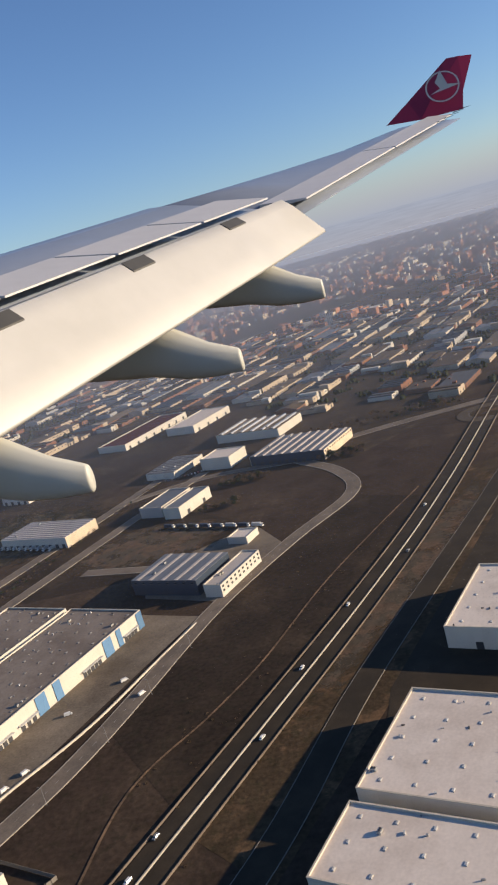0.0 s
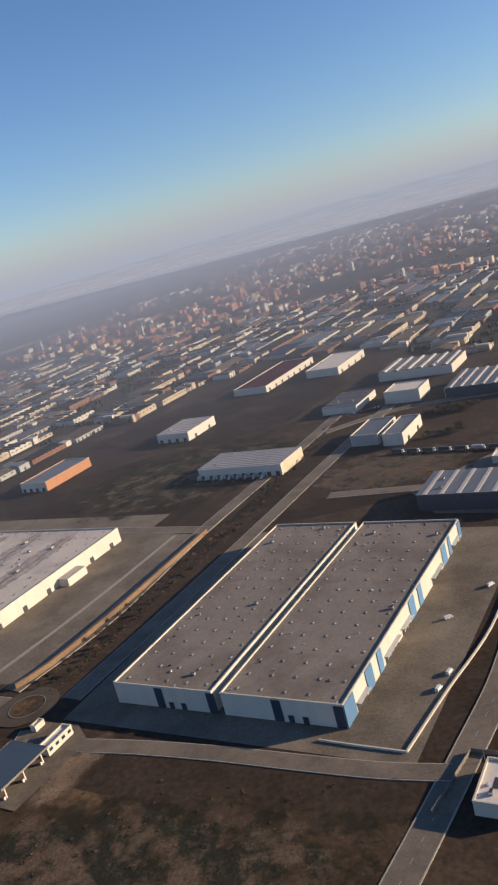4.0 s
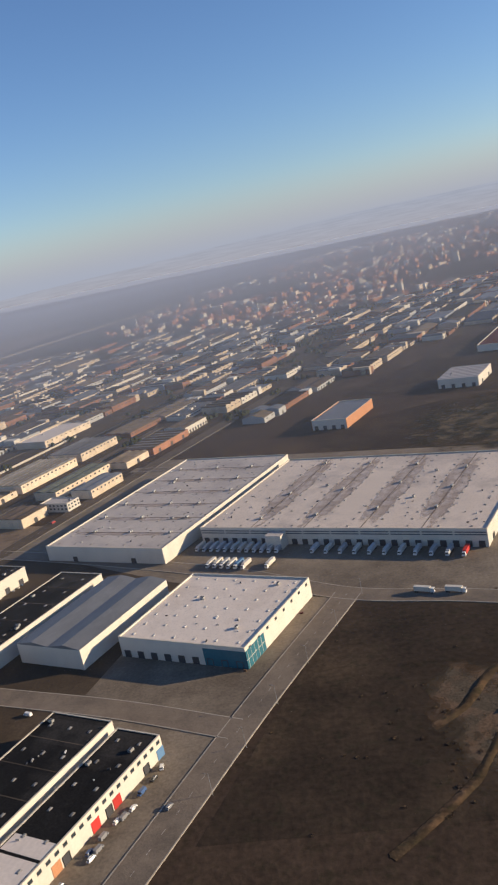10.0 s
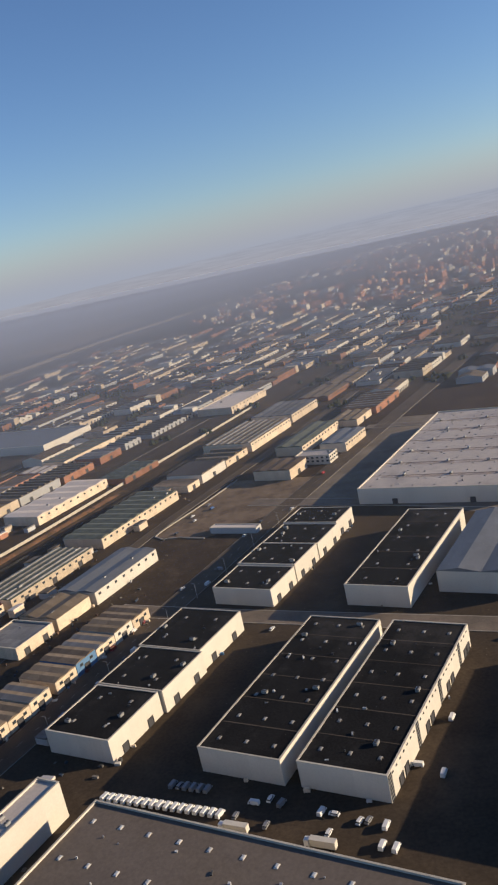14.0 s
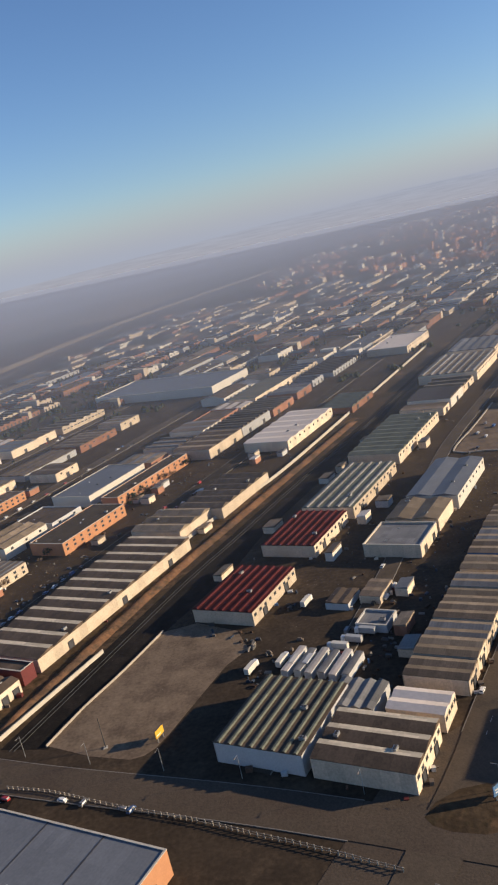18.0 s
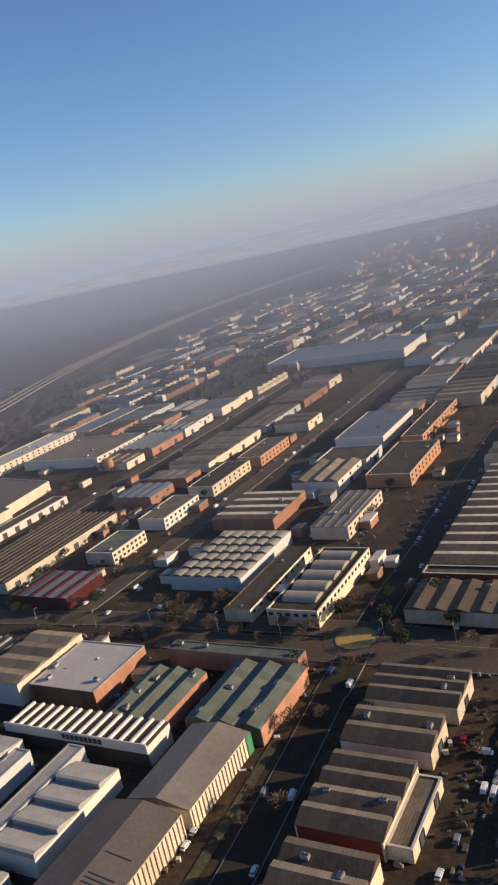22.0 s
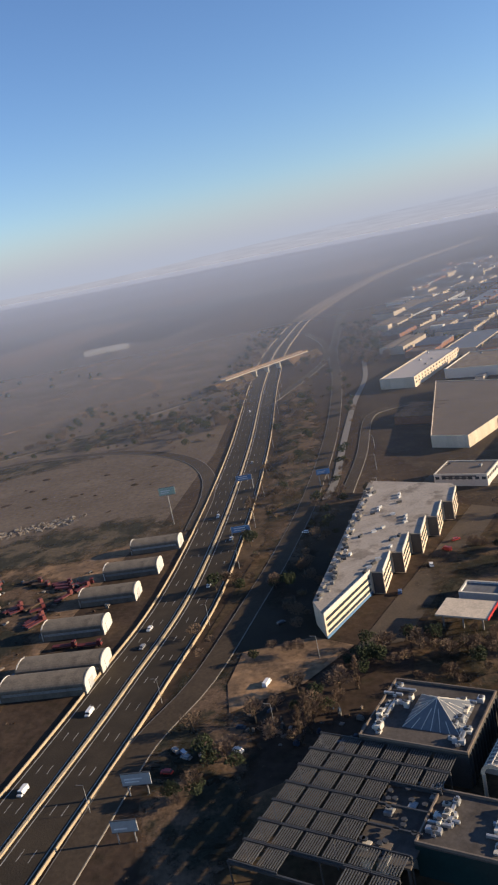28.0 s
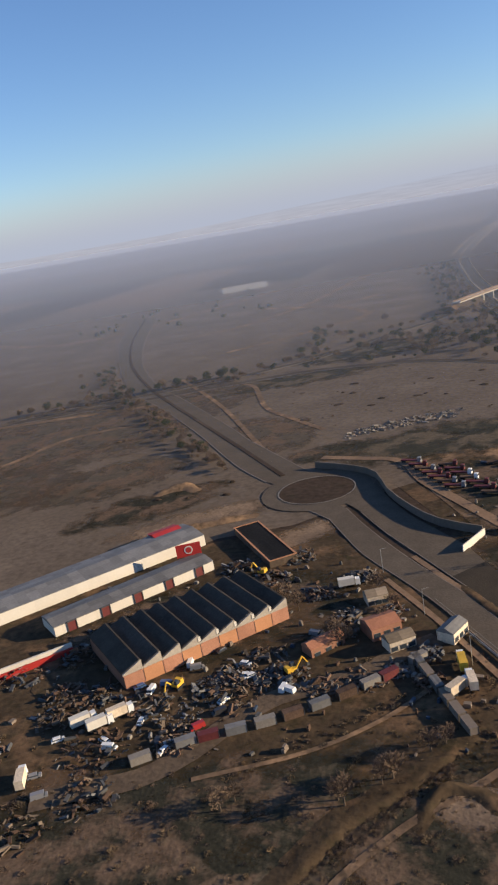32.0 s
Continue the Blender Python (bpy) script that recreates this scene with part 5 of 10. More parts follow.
hall(-158.5, 482, 36, 13, 7.5, mat="roofblue", units=0, docks=2, label="white industrial hall with grey roof")
hall(-254.5, 475, 30, 60, 7, roof="bays", mat="roofwhite", face="rooflight", bays=9, bay_axis="y", rise=0.6, kind="ridge", front_docks=10, wall="cream", front="white", label="white-roofed logistics hall with lorries at the front")
hall(-193.6, 584.4, 40, 27, 5, roof="bays", mat="roofgrey", face="skydome", bays=9, bay_axis="y", rise=1.2, kind="saw", label="low hall with pale sawtooth roof", name="factory_hall")
hall(-151, 572, 24, 26, 9, mat="roofwhite", units=0, wall="whiteside", label="tall plain white box-shaped hall")
# front coloured dark blue to stand for its shade
hall(-90, 560, 48, 60, 7, roof="bays", mat="roofblue", face="rooflight", bays=8, bay_axis="x", rise=0.7, kind="ridge", wall="cream", front="navy", front_docks=9, windows=12, label="large hall with white striped sawtooth roof", name="factory_hall")
hall(-135, 650, 42, 60, 7, roof="bays", mat="rooftan", face="skydome", bays=6, bay_axis="x", rise=1.0, kind="ridge", label="large pale hall with ribbed roof", name="factory_hall")
hall(-268, 748, 102, 34, 6, mat="roofred", wall="white", docks=8, units=0, label="long white hall with dark red roof")
hall(-209, 740, 64, 32, 7, mat="roofwhite", docks=4, units=2, label="white hall with bright side wall")
# the great distribution centre
centre = hall(-398.5, 368, 100, 136.6, 8, mat="roofsoot", skylights=(13, 10), units=3, docks=6, front_docks=26, seams=5, label="huge pale distribution centre with rows of skylights and loading docks", name="distribution_centre")
louvre = Solid().box(-0.1, -6.4, 0, 0.05, 6.4, 0.4).box(-0.16, -6.5, -0.06, 0.05, 6.5, 0.0, 1).mesh("louvre", M["navy"], M["rooflight"])
for k in range(10):
    for zz in (5.2, 6.3):
        place("louvre", louvre, centre, pose(-50, -61.5 + 13.66 * k, zz))
wing_hall = hall(-504.5, 401, 134, 73, 8, mat="rooflight", skylights=(14, 7), units=2, front_docks=2, seams=7, seam_axis="y", label="huge pale distribution centre wing with skylights", name="distribution_centre")
def soot(parent, x, y, rx, ry, z):
    me = mesh("soot_stain", [(-rx, -ry, 0), (rx, -ry, 0), (rx, ry, 0), (-rx, ry, 0)], [(0, 1, 2, 3)], M["mottle_soot"])
    place("soot_stain", me, parent, pose(x, y, z))
for k in range(1, 5):
    for d in (-2.6, 2.6):
        soot(centre, rnd.uniform(-4, 4), -68.3 + 27.32 * k + d, 50, 4.6, 7.512 + 0.003 * (d > 0))
for k in range(1, 7):
    soot(wing_hall, -67 + 19.14 * k - 1.6, 0, 2.6, 34, 7.512)
hall(-416, 547, 50, 26, 7, mat="roofblue", wall="orange", front="white", front_docks=4, units=0, label="white hall with orange gable wall and grey roof")
hall(-325, 603, 40, 30, 7, roof="bays", mat="roofwhite", face="rooflight", bays=8, bay_axis="y", rise=0.6, kind="ridge", front_docks=4, docks=2, label="white-roofed hall in two parts with docks")
hall(-457, 258.5, 52, 53.6, 8, mat="roofwhite", skylights=(7, 6), units=3, front_docks=9, docks=0, windows=8, label="white warehouse with dotted skylights and teal corner")
hall(-508.5, 268.8, 56, 31.5, 8, roof="bays", mat="roofblue", bays=2, bay_axis="x", rise=1.4, kind="gable", units=0, label="hall with blue-grey gabled roof and white walls")
hall(-541.7, 276.4, 72, 23.7, 8, mat="roofdark", parapet=0.15, skylights=(6, 2), seams=5, seam_axis="y", units=3, label="white-walled hall with black roof")
for k, (x, y, a, b) in enumerate(((-601.8, 266.8, 20, 25.7), (-594.4, 286.6, 20.5, 26), (-586.8, 306.6, 21, 26.5), (-580.2, 325.6, 18, 26))):
    hall(x, y, a, b, 7 + 0.4 * (k % 2), mat="roofdark", parapet=0.15, skylights=(2, 3), units=2, docks=2, label="white-walled unit with black roof in a terrace", group="terraced units", name="warehouse_unit")
hall(-577.6, 189.6, 71.6, 24.7, 7.5, mat="roofdark", parapet=0.15, skylights=(7, 3), seams=6, seam_axis="y", units=4, docks=0, label="long white-walled warehouse with black roof", group="black-roofed warehouses")
lw = hall(-550.8, 179.9, 71.2, 23.7, 7.5, mat="roofdark", parapet=0.15, skylights=(6, 3), seams=6, seam_axis="y", units=3, docks=0, label="long white-walled warehouse with black roof and loading bays", group="black-roofed warehouses")
for u in (-34.4, -14.2, 5.2, 24.4):
    q = place("glazed_panel", kept("slatted_glazing", lambda: Solid().box(-1.0, -0.08, 0.2, 1.0, 0.02, 7.2).mesh("glazed_panel", M["glass"])), lw, pose(u, -11.86, 0), "dark glazed panel with pale slats")
    for z in range(7):
        place("slat", kept("panel_slat", lambda: Solid().box(-1.02, -0.14, 0, 1.02, -0.08, 0.22).mesh("slat", M["kerb"])), q, pose(0, 0, 0.8 + 0.95 * z))
for u in (-28.5, -24.5, -7.5, -3.5, 11.5, 15.5, 29.5, 32.5):
    place("dock_door", kept(("dock", "door"), None), lw, pose(u, -11.86, 0))
for i in range(26):
    place("small_window", kept("small_window", lambda: Solid().box(-0.42, -0.06, 0, 0.42, 0.03, 0.5).mesh("small_window", M["glass"])), lw, pose(-32.5 + 2.62 * i, -11.86, 6.1))
hall(-501.2, 162.2, 71.3, 23.6, 7.5, mat="roofdark", parapet=0.15, skylights=(6, 3), seams=6, seam_axis="y", units=4, label="long white-walled warehouse with black roof", group="black-roofed warehouses")
terrace = hall(-480.2, 154.4, 68, 15.5, 6.5, mat="roofdark", parapet=0.15, skylights=(7, 2), units=2, windows=22, docks=4, label="white terrace of workshops with black roof", group="black-roofed warehouses", name="workshop_terrace")
for a, b in ((-27, -16), (-15, -9.5)):
    place("roof_patch", Solid().box(a, -6.9, 6.35, b, 6.9, 6.42).mesh("roof_patch", M["roofwhite"]), terrace)
for u, m in ((-31.5, "blue"), (-24, "orange"), (-12, "orange"), (3, "red"), (12, "red"), (32.5, "blue")):
    place("workshop_door", Solid().box(-1.6, -0.12, 0.1, 1.6, 0.02, 3.2).mesh("workshop_door", M[m]), terrace, pose(u, -7.76, 0), "painted workshop door")
for x, y, a, b in ((-636, 182.8, 24.2, 24), (-627, 205.3, 22.9, 25.5), (-619, 229.5, 27, 25.3)):
    hall(x, y, a, b, 7.5, mat="roofdark", parapet=0.15, skylights=(2, 2), units=2, docks=2, label="white-walled unit with black roof and parapet", group="black-roofed units", name="warehouse_unit")
hall(-590, 104, 48, 92, 7.5, mat="fawnroof", skylights=(4, 11), units=3, front_docks=9, docks=0, label="wide depot with brown gravel roof and skylights", name="depot")
hall(-643, 136.9, 25, 7.5, 10.4, mat="rooflight", wall="whiteside", front_windows=2, front_rows=3, units=2, label="narrow white three-storey office block beside the depot", name="office_building")

# ---- the old industrial quarter ----
hall(-729.5, 145, 29, 23.8, 5.6, roof="bays", mat="roofdarkgrey", face="roofgreen", bays=8, bay_axis="x", rise=0.6, kind="ridge", wall="greywall", label="shed with dark and green-grey striped ridges", name="factory_shed")
# pale faces and dark slopes paint in where sun and shadow fall
hall(-706.8, 130.8, 18.6, 24.7, 5.2, roof="bays", mat="roofdarkgrey", face="creamroof", bays=3, bay_axis="y", rise=1.6, kind="tooth", wall="cream", docks=2, windows=6, label="brown sawtooth shed with sun and shade painted on its slopes", name="factory_shed")
hall(-711, 151, 12, 13.1, 4.6, roof="bays", mat="roofgrey", bays=4, bay_axis="x", rise=0.8, kind="gable", wall="greywall", label="small grey ribbed shed", name="shed", units=0)
hall(-695.6, 144.8, 9.5, 14.5, 4.8, roof="bays", mat="roofwhite", bays=2, bay_axis="y", rise=0.8, wall="cream", windows=4, units=0, label="small workshop with white ridged roof", name="workshop")
hall(-749.4, 220.9, 32.3, 23, 4.8, roof="bays", mat="roofred", bays=7, bay_axis="x", rise=0.6, kind="ridge", face="roofred", wall="cream", windows=9, docks=2, label="workshop hall with dark red ribbed roof", group="red-roofed halls", name="factory_hall")
hall(-731.2, 267.9, 33.2, 22.6, 4.8, roof="bays", mat="roofred", bays=7, bay_axis="x", rise=0.6, kind="ridge", face="roofred", wall="cream", windows=9, docks=2, label="workshop hall with dark red ribbed roof", group="red-roofed halls", name="factory_hall")
hall(-713.3, 311, 54, 23.4, 5, roof="bays", mat="roofgreen", face="roofgrey", bays=5, bay_axis="x", rise=0.7, kind="ridge", wall="cream", windows=12, docks=3, label="long hall with green-grey ribbed roof", name="factory_hall")
hall(-690.5, 379, 68, 26, 5.4, roof="bays", mat="roofgreen", face="roofgrey", bays=10, bay_axis="y", rise=0.9, kind="gable", wall="cream", windows=14, label="long hall with green-grey patterned roof", name="factory_hall")
hall(-695, 248.4, 20, 21.4, 5, mat="roofgrey", wall="cream", units=0, docks=2, label="hall with plain grey sheet roof", name="factory_hall")
hall(-686.5, 269, 20, 20.6, 5, roof="bays", mat="rooftan", bays=2, bay_axis="x", rise=1.2, wall="cream", label="hall with weathered gabled roof", name="factory_hall")
hall(-672.9, 300, 44, 21, 5.6, roof="bays", mat="roofblue", bays=2, bay_axis="x", rise=1.0, wall="whiteside", windows=8, label="hall with blue-grey roof and white gable", name="factory_hall")
for i in range(6):
    u = -57.6 / 2 + 57.6 * (i + 0.5) / 6
    hall(-681 + u * UX, 181 + u * UY, 9.4, 17.1, 4.4 + 0.5 * (i % 2), roof="bays", mat=("roofbrownsheet", "rooftan", "roofgrey")[i % 3], face="rooftan", bays=2, bay_axis="y", rise=1.1, kind="saw", wall="cream", docks=1, windows=2, units=0, label="terraced workshop with brown sawtooth roof", group="terraced workshops", name="workshop")
for i in range(5):
    u = -53.5 / 2 + 53.5 * (i + 0.5) / 5
    hall(-660.4 + u * UX, 235.6 + u * UY, 10.4, 17, 4.4 + 0.5 * (i % 2), roof="bays", mat=("rooftan", "roofbrownsheet", "roofgrey")[i % 3], face="rooftan", bays=2, bay_axis="y", rise=1.1, kind="saw", wall=("cream", "blue", "cream", "whiteside", "cream")[i], docks=1, windows=2, units=0, label="terraced workshop with brown sawtooth roof", group="terraced workshops", name="workshop")
# dark slope colour stands for the side turned from the sun
hall(-810.7, 237.3, 92, 30, 4.8, roof="bays", mat="roofdarkgrey", face="creamroof", bays=12, bay_axis="y", rise=1.7, kind="tooth", wall="cream", docks=3, label="long sawtooth factory with cream strips, its unlit slopes painted dark", name="sawtooth_factory")
hall(-833.2, 175.8, 18.5, 31, 4.4, roof="bays", mat="roofdarkgrey", face="roofgrey", bays=5, bay_axis="x", rise=1.0, kind="gable", wall="cream", docks=4, label="old shed with five small gables", name="factory_shed")
hall(-793.5, 300.3, 26, 26, 5, roof="bays", mat="rooftan", bays=3, bay_axis="y", rise=1.4, wall="cream", label="shed with weathered gables", name="factory_shed")
hall(-774, 331, 46, 24, 5, roof="bays", mat="roofbrownsheet", bays=6, bay_axis="y", rise=1.4, wall="cream", label="row of brown gabled sheds", name="factory_shed")
hall(-750, 432, 64, 28, 5.4, roof="bays", mat="roofwhite", face="roofgrey", bays=6, bay_axis="y", rise=0.8, kind="gable", wall="cream", windows=10, label="hall with pale ribbed roof", name="factory_hall")
bh = hall(-779, 91, 40, 48, 6.4, mat="roofblue", wall="orange", units=0, docks=3, front="greywall", parapet=0.15, seams=3, seam_axis="x", label="wide hall with flat grey-blue metal roof", name="factory_hall")
for k in range(9):
    place("rooflight_strip", kept("rooflight_strip", lambda: Solid().box(-0.22, -16.5, 0, 0.22, 16.5, 0.12).mesh("rooflight_strip", M["door"])), bh, pose(1.5 - 2.7 * k, 4.0, 6.26))
vf = hall(-909.5, 231.5, 40.4, 29, 5, mat="roofbrown", wall="greywall", units=0, parapet=0.3, label="factory with a grid of small pale shell vaults", name="factory_hall")
CX, CY = 40.0 / 6, 28.4 / 6
sv = [(x, CY / 2 * math.cos(math.pi * k / 8), z0 + r * math.sin(math.pi * k / 8)) for x, z0, r in ((-CX / 2, 0.15, 1.15), (0.0, 0.15, 0.85), (CX / 2 - 0.3, 0.15, 0.4)) for k in range(9)]
sf = [(9 * j + k, 9 * j + k + 1, 9 * j + k + 10, 9 * j + k + 9) for j in range(2) for k in range(8)] + [tuple(range(9)), tuple(range(18, 27))[::-1]]
shell = mesh("roof_shell", sv, sf, [M["shellroof"], M["roofbrown"]], [0] * 16 + [1, 0])
for i in range(6):
    for j in range(6):
        place("roof_shell", shell, vf, pose(-20 + CX * (i + 0.5), -14.2 + CY * (j + 0.5), 4.7))
hall(-893.2, 208, 47, 9.5, 4.6, mat="worksroof", wall="cream", units=0, windows=10, parapet=0.1, coping="roofdarkgrey", label="narrow flat wing with cream wall", name="factory_wing")
fv = hall(-875.6, 199.5, 44.9, 17, 5.6, mat="worksroof", wall="cream", windows=15, rows=1, front_windows=6, units=0, parapet=0.35, coping="cream", label="cream factory with five inset roof vaults", name="factory_hall")
for k in range(5):
    place("roof_vault", kept("roof_vault", lambda: Solid().prism([(3.3 * math.cos(math.pi * q / 10), 1.5 * math.sin(math.pi * q / 10)) for q in range(11)], -6.2, 5.2, "y").mesh("roof_vault", M["shellroof"])), fv, pose(-13.5 + 7.4 * k, 0.8, 5.2))
hall(-867.5, 261, 38, 15.3, 5, roof="bays", mat="roofbrown", face="roofgrey", bays=4, bay_axis="x", rise=0.4, kind="ridge", wall="cream", windows=8, rows=2, label="hall with grey-brown striped roof", name="factory_hall")
hall(-904.9, 281, 31.5, 28.8, 4.8, roof="bays", mat="roofdarkgrey", face="creamroof", bays=4, bay_axis="y", rise=1.0, kind="saw", wall="brick", label="low brick shed with tan roof", name="factory_shed")
hall(-917.5, 143, 23, 18, 4.6, roof="bays", mat="roofgreen", bays=3, bay_axis="x", rise=1.3, kind="gable", wall="brick", coping="concrete", label="brick factory with three green-grey gables", name="brick_factory", units=6)
hall(-892.2, 138.4, 26.5, 21.4, 4.6, roof="bays", mat="roofgreen", bays=3, bay_axis="x", rise=1.3, kind="gable", wall="brick", coping="concrete", label="brick factory with three green-grey gables", name="brick_factory", units=6)
hall(-898.5, 159.5, 5, 42, 5.6, mat="roofgreen", wall="brick", units=2, parapet=0.08, coping="roofgreen", front_windows=0, label="low flat brick wing with green-grey roof", name="brick_wing")
# front given a dark colour for the shade it lies in
hall(-942, 160.7, 24, 23.7, 5.8, mat="rooflight", wall="brick", front="roofdarkgrey", units=3, parapet=0.08, label="hall with flat pale membrane roof", name="factory_hall")
hall(-963.2, 168.4, 28.7, 18, 7, roof="bays", mat="rooftan", bays=4, bay_axis="y", rise=0.9, wall="cream", front="greywall", units=0, label="tall hall with ribbed tan roof", name="factory_hall")
hall(-993, 178, 24, 40, 5.6, roof="bays", mat="worksroof", face="roofgrey", bays=9, bay_axis="x", rise=0.7, kind="ridge", wall="greywall", units=9, label="works with striped roof and cluster of plant", name="factory_hall")
fh = hall(-933.4, 131.6, 9.5, 46, 5.4, roof="bays", mat="roofdarkgrey", face="roofwhite", bays=14, bay_axis="x", rise=0.7, kind="ridge", wall="white", label="long shed with white roof ribs and lettered fascia", name="factory_shed", units=0)
place("fascia", Solid().box(-5.25, -23.1, 3.7, -4.9, 23.1, 6.3).mesh("fascia", M["white"]), fh)
# dark sheet in place of the shadow below the fascia
place("lower_wall", Solid().box(-4.9, -22.8, 0, -4.76, 22.8, 3.7).mesh("lower_wall", M["darkmetal"]), fh, None, "dark lower wall imitating the shade under the fascia")
# grey walls imitate the shade on these low fronts
hall(-943.6, 81.8, 12.6, 4.5, 3.2, mat="roofbrown", wall="greywall", units=0, parapet=0.2, label="low brown-roofed strip before the white factory", name="factory_annex")
hall(-938.9, 79.8, 12.6, 5.0, 3.4, roof="bays", mat="shedwhite", bays=1, bay_axis="x", rise=0.6, kind="gable", wall="greywall", units=0, label="low grey ridged shed before the white factory", name="factory_annex")
hall(-949.8, 75.0, 3.4, 8.8, 2.9, mat="roofdarkgrey", wall="greywall", units=0, parapet=0.1, label="low dark-roofed porter's lodge", name="gatehouse")
hall(-941.4, 71.8, 3.4, 8.8, 2.9, roof="bays", mat="shedwhite", face="roofdarkgrey", bays=7, bay_axis="x", rise=0.2, kind="ridge", wall="greywall", units=0, label="low lodge with white ribbed roof", name="gatehouse")
hall(-929.8, 101.6, 28, 12.6, 5, roof="bays", mat="shedwhite", face="shedwhite", bays=4, bay_axis="y", rise=1.35, kind="shed", wall="white", units=0, label="white sawtooth factory with blue-grey slopes", name="sawtooth_factory")
hall(-938.8, 104.8, 37, 4.8, 5.8, mat="shedwhite", wall="greywall", units=0, parapet=0.06, coping="shedwhite", label="long low white monitor building", name="factory_wing")
hall(-971.6, 91.0, 14, 8.6, 4.2, mat="roofgreen", wall="shedwhite", units=0, parapet=0.1, coping="shedwhite", label="low annex with green-grey glazed roof", name="factory_annex")
hall(-963.2, 88.0, 15, 8.2, 4.3, mat="fawnroof", wall="shedwhite", units=0, parapet=0.1, coping="reddull", label="low annex with brown flat roof and red edge", name="factory_annex")
hall(-973.4, 81.6, 4.2, 15, 4.0, roof="bays", mat="shedwhite", face="roofgrey", bays=14, bay_axis="x", rise=0.2, kind="ridge", wall="white", units=0, label="low white front wing with ribbed roof", name="factory_wing")
hall(-960.4, 114.6, 34, 11, 4.8, roof="bays", mat="shedwhite", face="shedwhite", bays=4, bay_axis="y", rise=1.35, kind="shed", wall="white", units=0, label="white sawtooth factory with blue-grey slopes", name="sawtooth_factory")
hall(-952.6, 107.2, 34, 4.6, 5.6, mat="shedwhite", wall="greywall", units=0, parapet=0.06, coping="shedwhite", label="long narrow grey-roofed white wing", name="factory_wing")
gn = hall(-901.7, 111.6, 26.4, 16, 5.0, roof="bays", mat="roofwarm", bays=1, bay_axis="x", rise=1.8, kind="gable", wall="cream", units=0, label="long gabled hall with pale metal slopes and a green end panel", name="factory_hall")
place("end_panel", Solid().box(13.22, -8.1, 0.1, 13.4, -4.2, 5.0).box(11.2, -8.2, 0.1, 13.4, -8.02, 5.0).mesh("end_panel", M["green"]), gn, None, "green painted corner panel")
gs = hall(-917, 76.5, 46, 18.4, 5.8, roof="bays", mat="fawnroof", bays=1, bay_axis="x", rise=1.6, kind="gable", wall="cream", units=0, label="long brown gabled hall with ribbed cream wall", name="factory_hall")
for host, half, wide, high, n in ((gn, 13.2, 8.0, 4.8, 19), (gs, 23.0, 9.2, 5.6, 34)):
    for i in range(n):
        place("cladding_rib", kept(("cladding_rib", high), lambda: Solid().box(-0.14, -0.1, 0.1, 0.14, 0.02, high).mesh("cladding_rib", M["roofdarkgrey"])), host, pose(-half + 2 * half * (i + 0.5) / n, -wide - 0.02, 0))
for k, u in enumerate((-6, 1.5, 2.6, 3.7, 9)):
    place("roof_vent", Solid().box(-0.12, -7.0, 0, 0.12, -1.0, 0.14).mesh("roof_vent", M["darkmetal"]), gs, pose(u, 0, 7.36, 8.95))
# dark and tan slopes copy the shaded and sunlit sides of one roof
for x, y, a, b, c, n, f in ((-849.9, 133.2, 14, 22, "roofdarkgrey", 3, "cream"), (-856.7, 117.4, 12, 20.4, "roofdarkgrey", 2, "cream"), (-864.6, 97.6, 22, 18, "roofdarkgrey", 4, "reddull"), (-873.5, 72, 24, 18, "roofdarkgrey", 4, "cream")):
    hall(x, y, a, b, 4.4, roof="bays", mat=c, face="rooftan", bays=n, bay_axis="y", rise=2.2, kind="tooth", wall="cream", front=f, docks=1, units=2, label="old workshop shed with sawtooth roof", group="shed row by the railway", name="factory_shed")
hall(-853.8, 93.4, 20, 5, 3.2, mat="rooftan", wall="cream", docks=2, units=0, parapet=0.15, label="low tan lean-to beside the workshop sheds", name="lean_to")
poly_building("warehouse", [(-1086, 288), (-1070.7, 280.3), (-1055, 308), (-1051, 306), (-1040.8, 333), (-1045, 336), (-1035.7, 375), (-1080, 402)], 5.6, "cream", "fawnroof", "wide brown-roofed warehouse with stepped cream wall")
hall(-1074.3, 240.1, 16, 20, 4.6, mat="fawnroof", wall="white", windows=7, front_windows=8, units=1, parapet=0.2, label="white showroom with lettered fascia", name="showroom")
hall(-1037, 300, 100, 9, 3.8, mat="roofdarkgrey", wall="white", docks=12, units=0, parapet=0.1, label="low white terrace of workshops", name="workshop_terrace")
hall(-1003, 274, 72, 33, 4.6, roof="bays", mat="worksroof", face="worksroof", bays=10, bay_axis="x", rise=0.7, kind="ridge", wall="cream", docks=6, units=1, label="wide low factory with many dark ridges", name="factory_hall")
hall(-976.5, 227.1, 21, 27, 4.6, roof="bays", mat="roofgrey", face="roofred", bays=4, bay_axis="x", rise=0.6, kind="ridge", wall="roofred", units=1, label="low garage with dark red and grey roof", name="garage")
hall(-1087, 462, 84, 22, 6.4, mat="rooflight", wall="cream", windows=16, rows=2, units=4, label="pale two-storey office terrace with ribbon windows", name="office_building")
hall(-1037, 443, 50, 60, 5.8, mat="rooftan", wall="white", windows=10, units=3, label="wide white hall with tan roof", name="factory_hall")
hall(-1028.2, 127.2, 46, 22.5, 5, roof="bays", mat="roofdarkgrey", face="shellroof", bays=7, bay_axis="y", rise=1.3, kind="tooth", wall="brick", front="greywall", units=1, label="brick works with dark and pale striped roof", name="brick_factory")
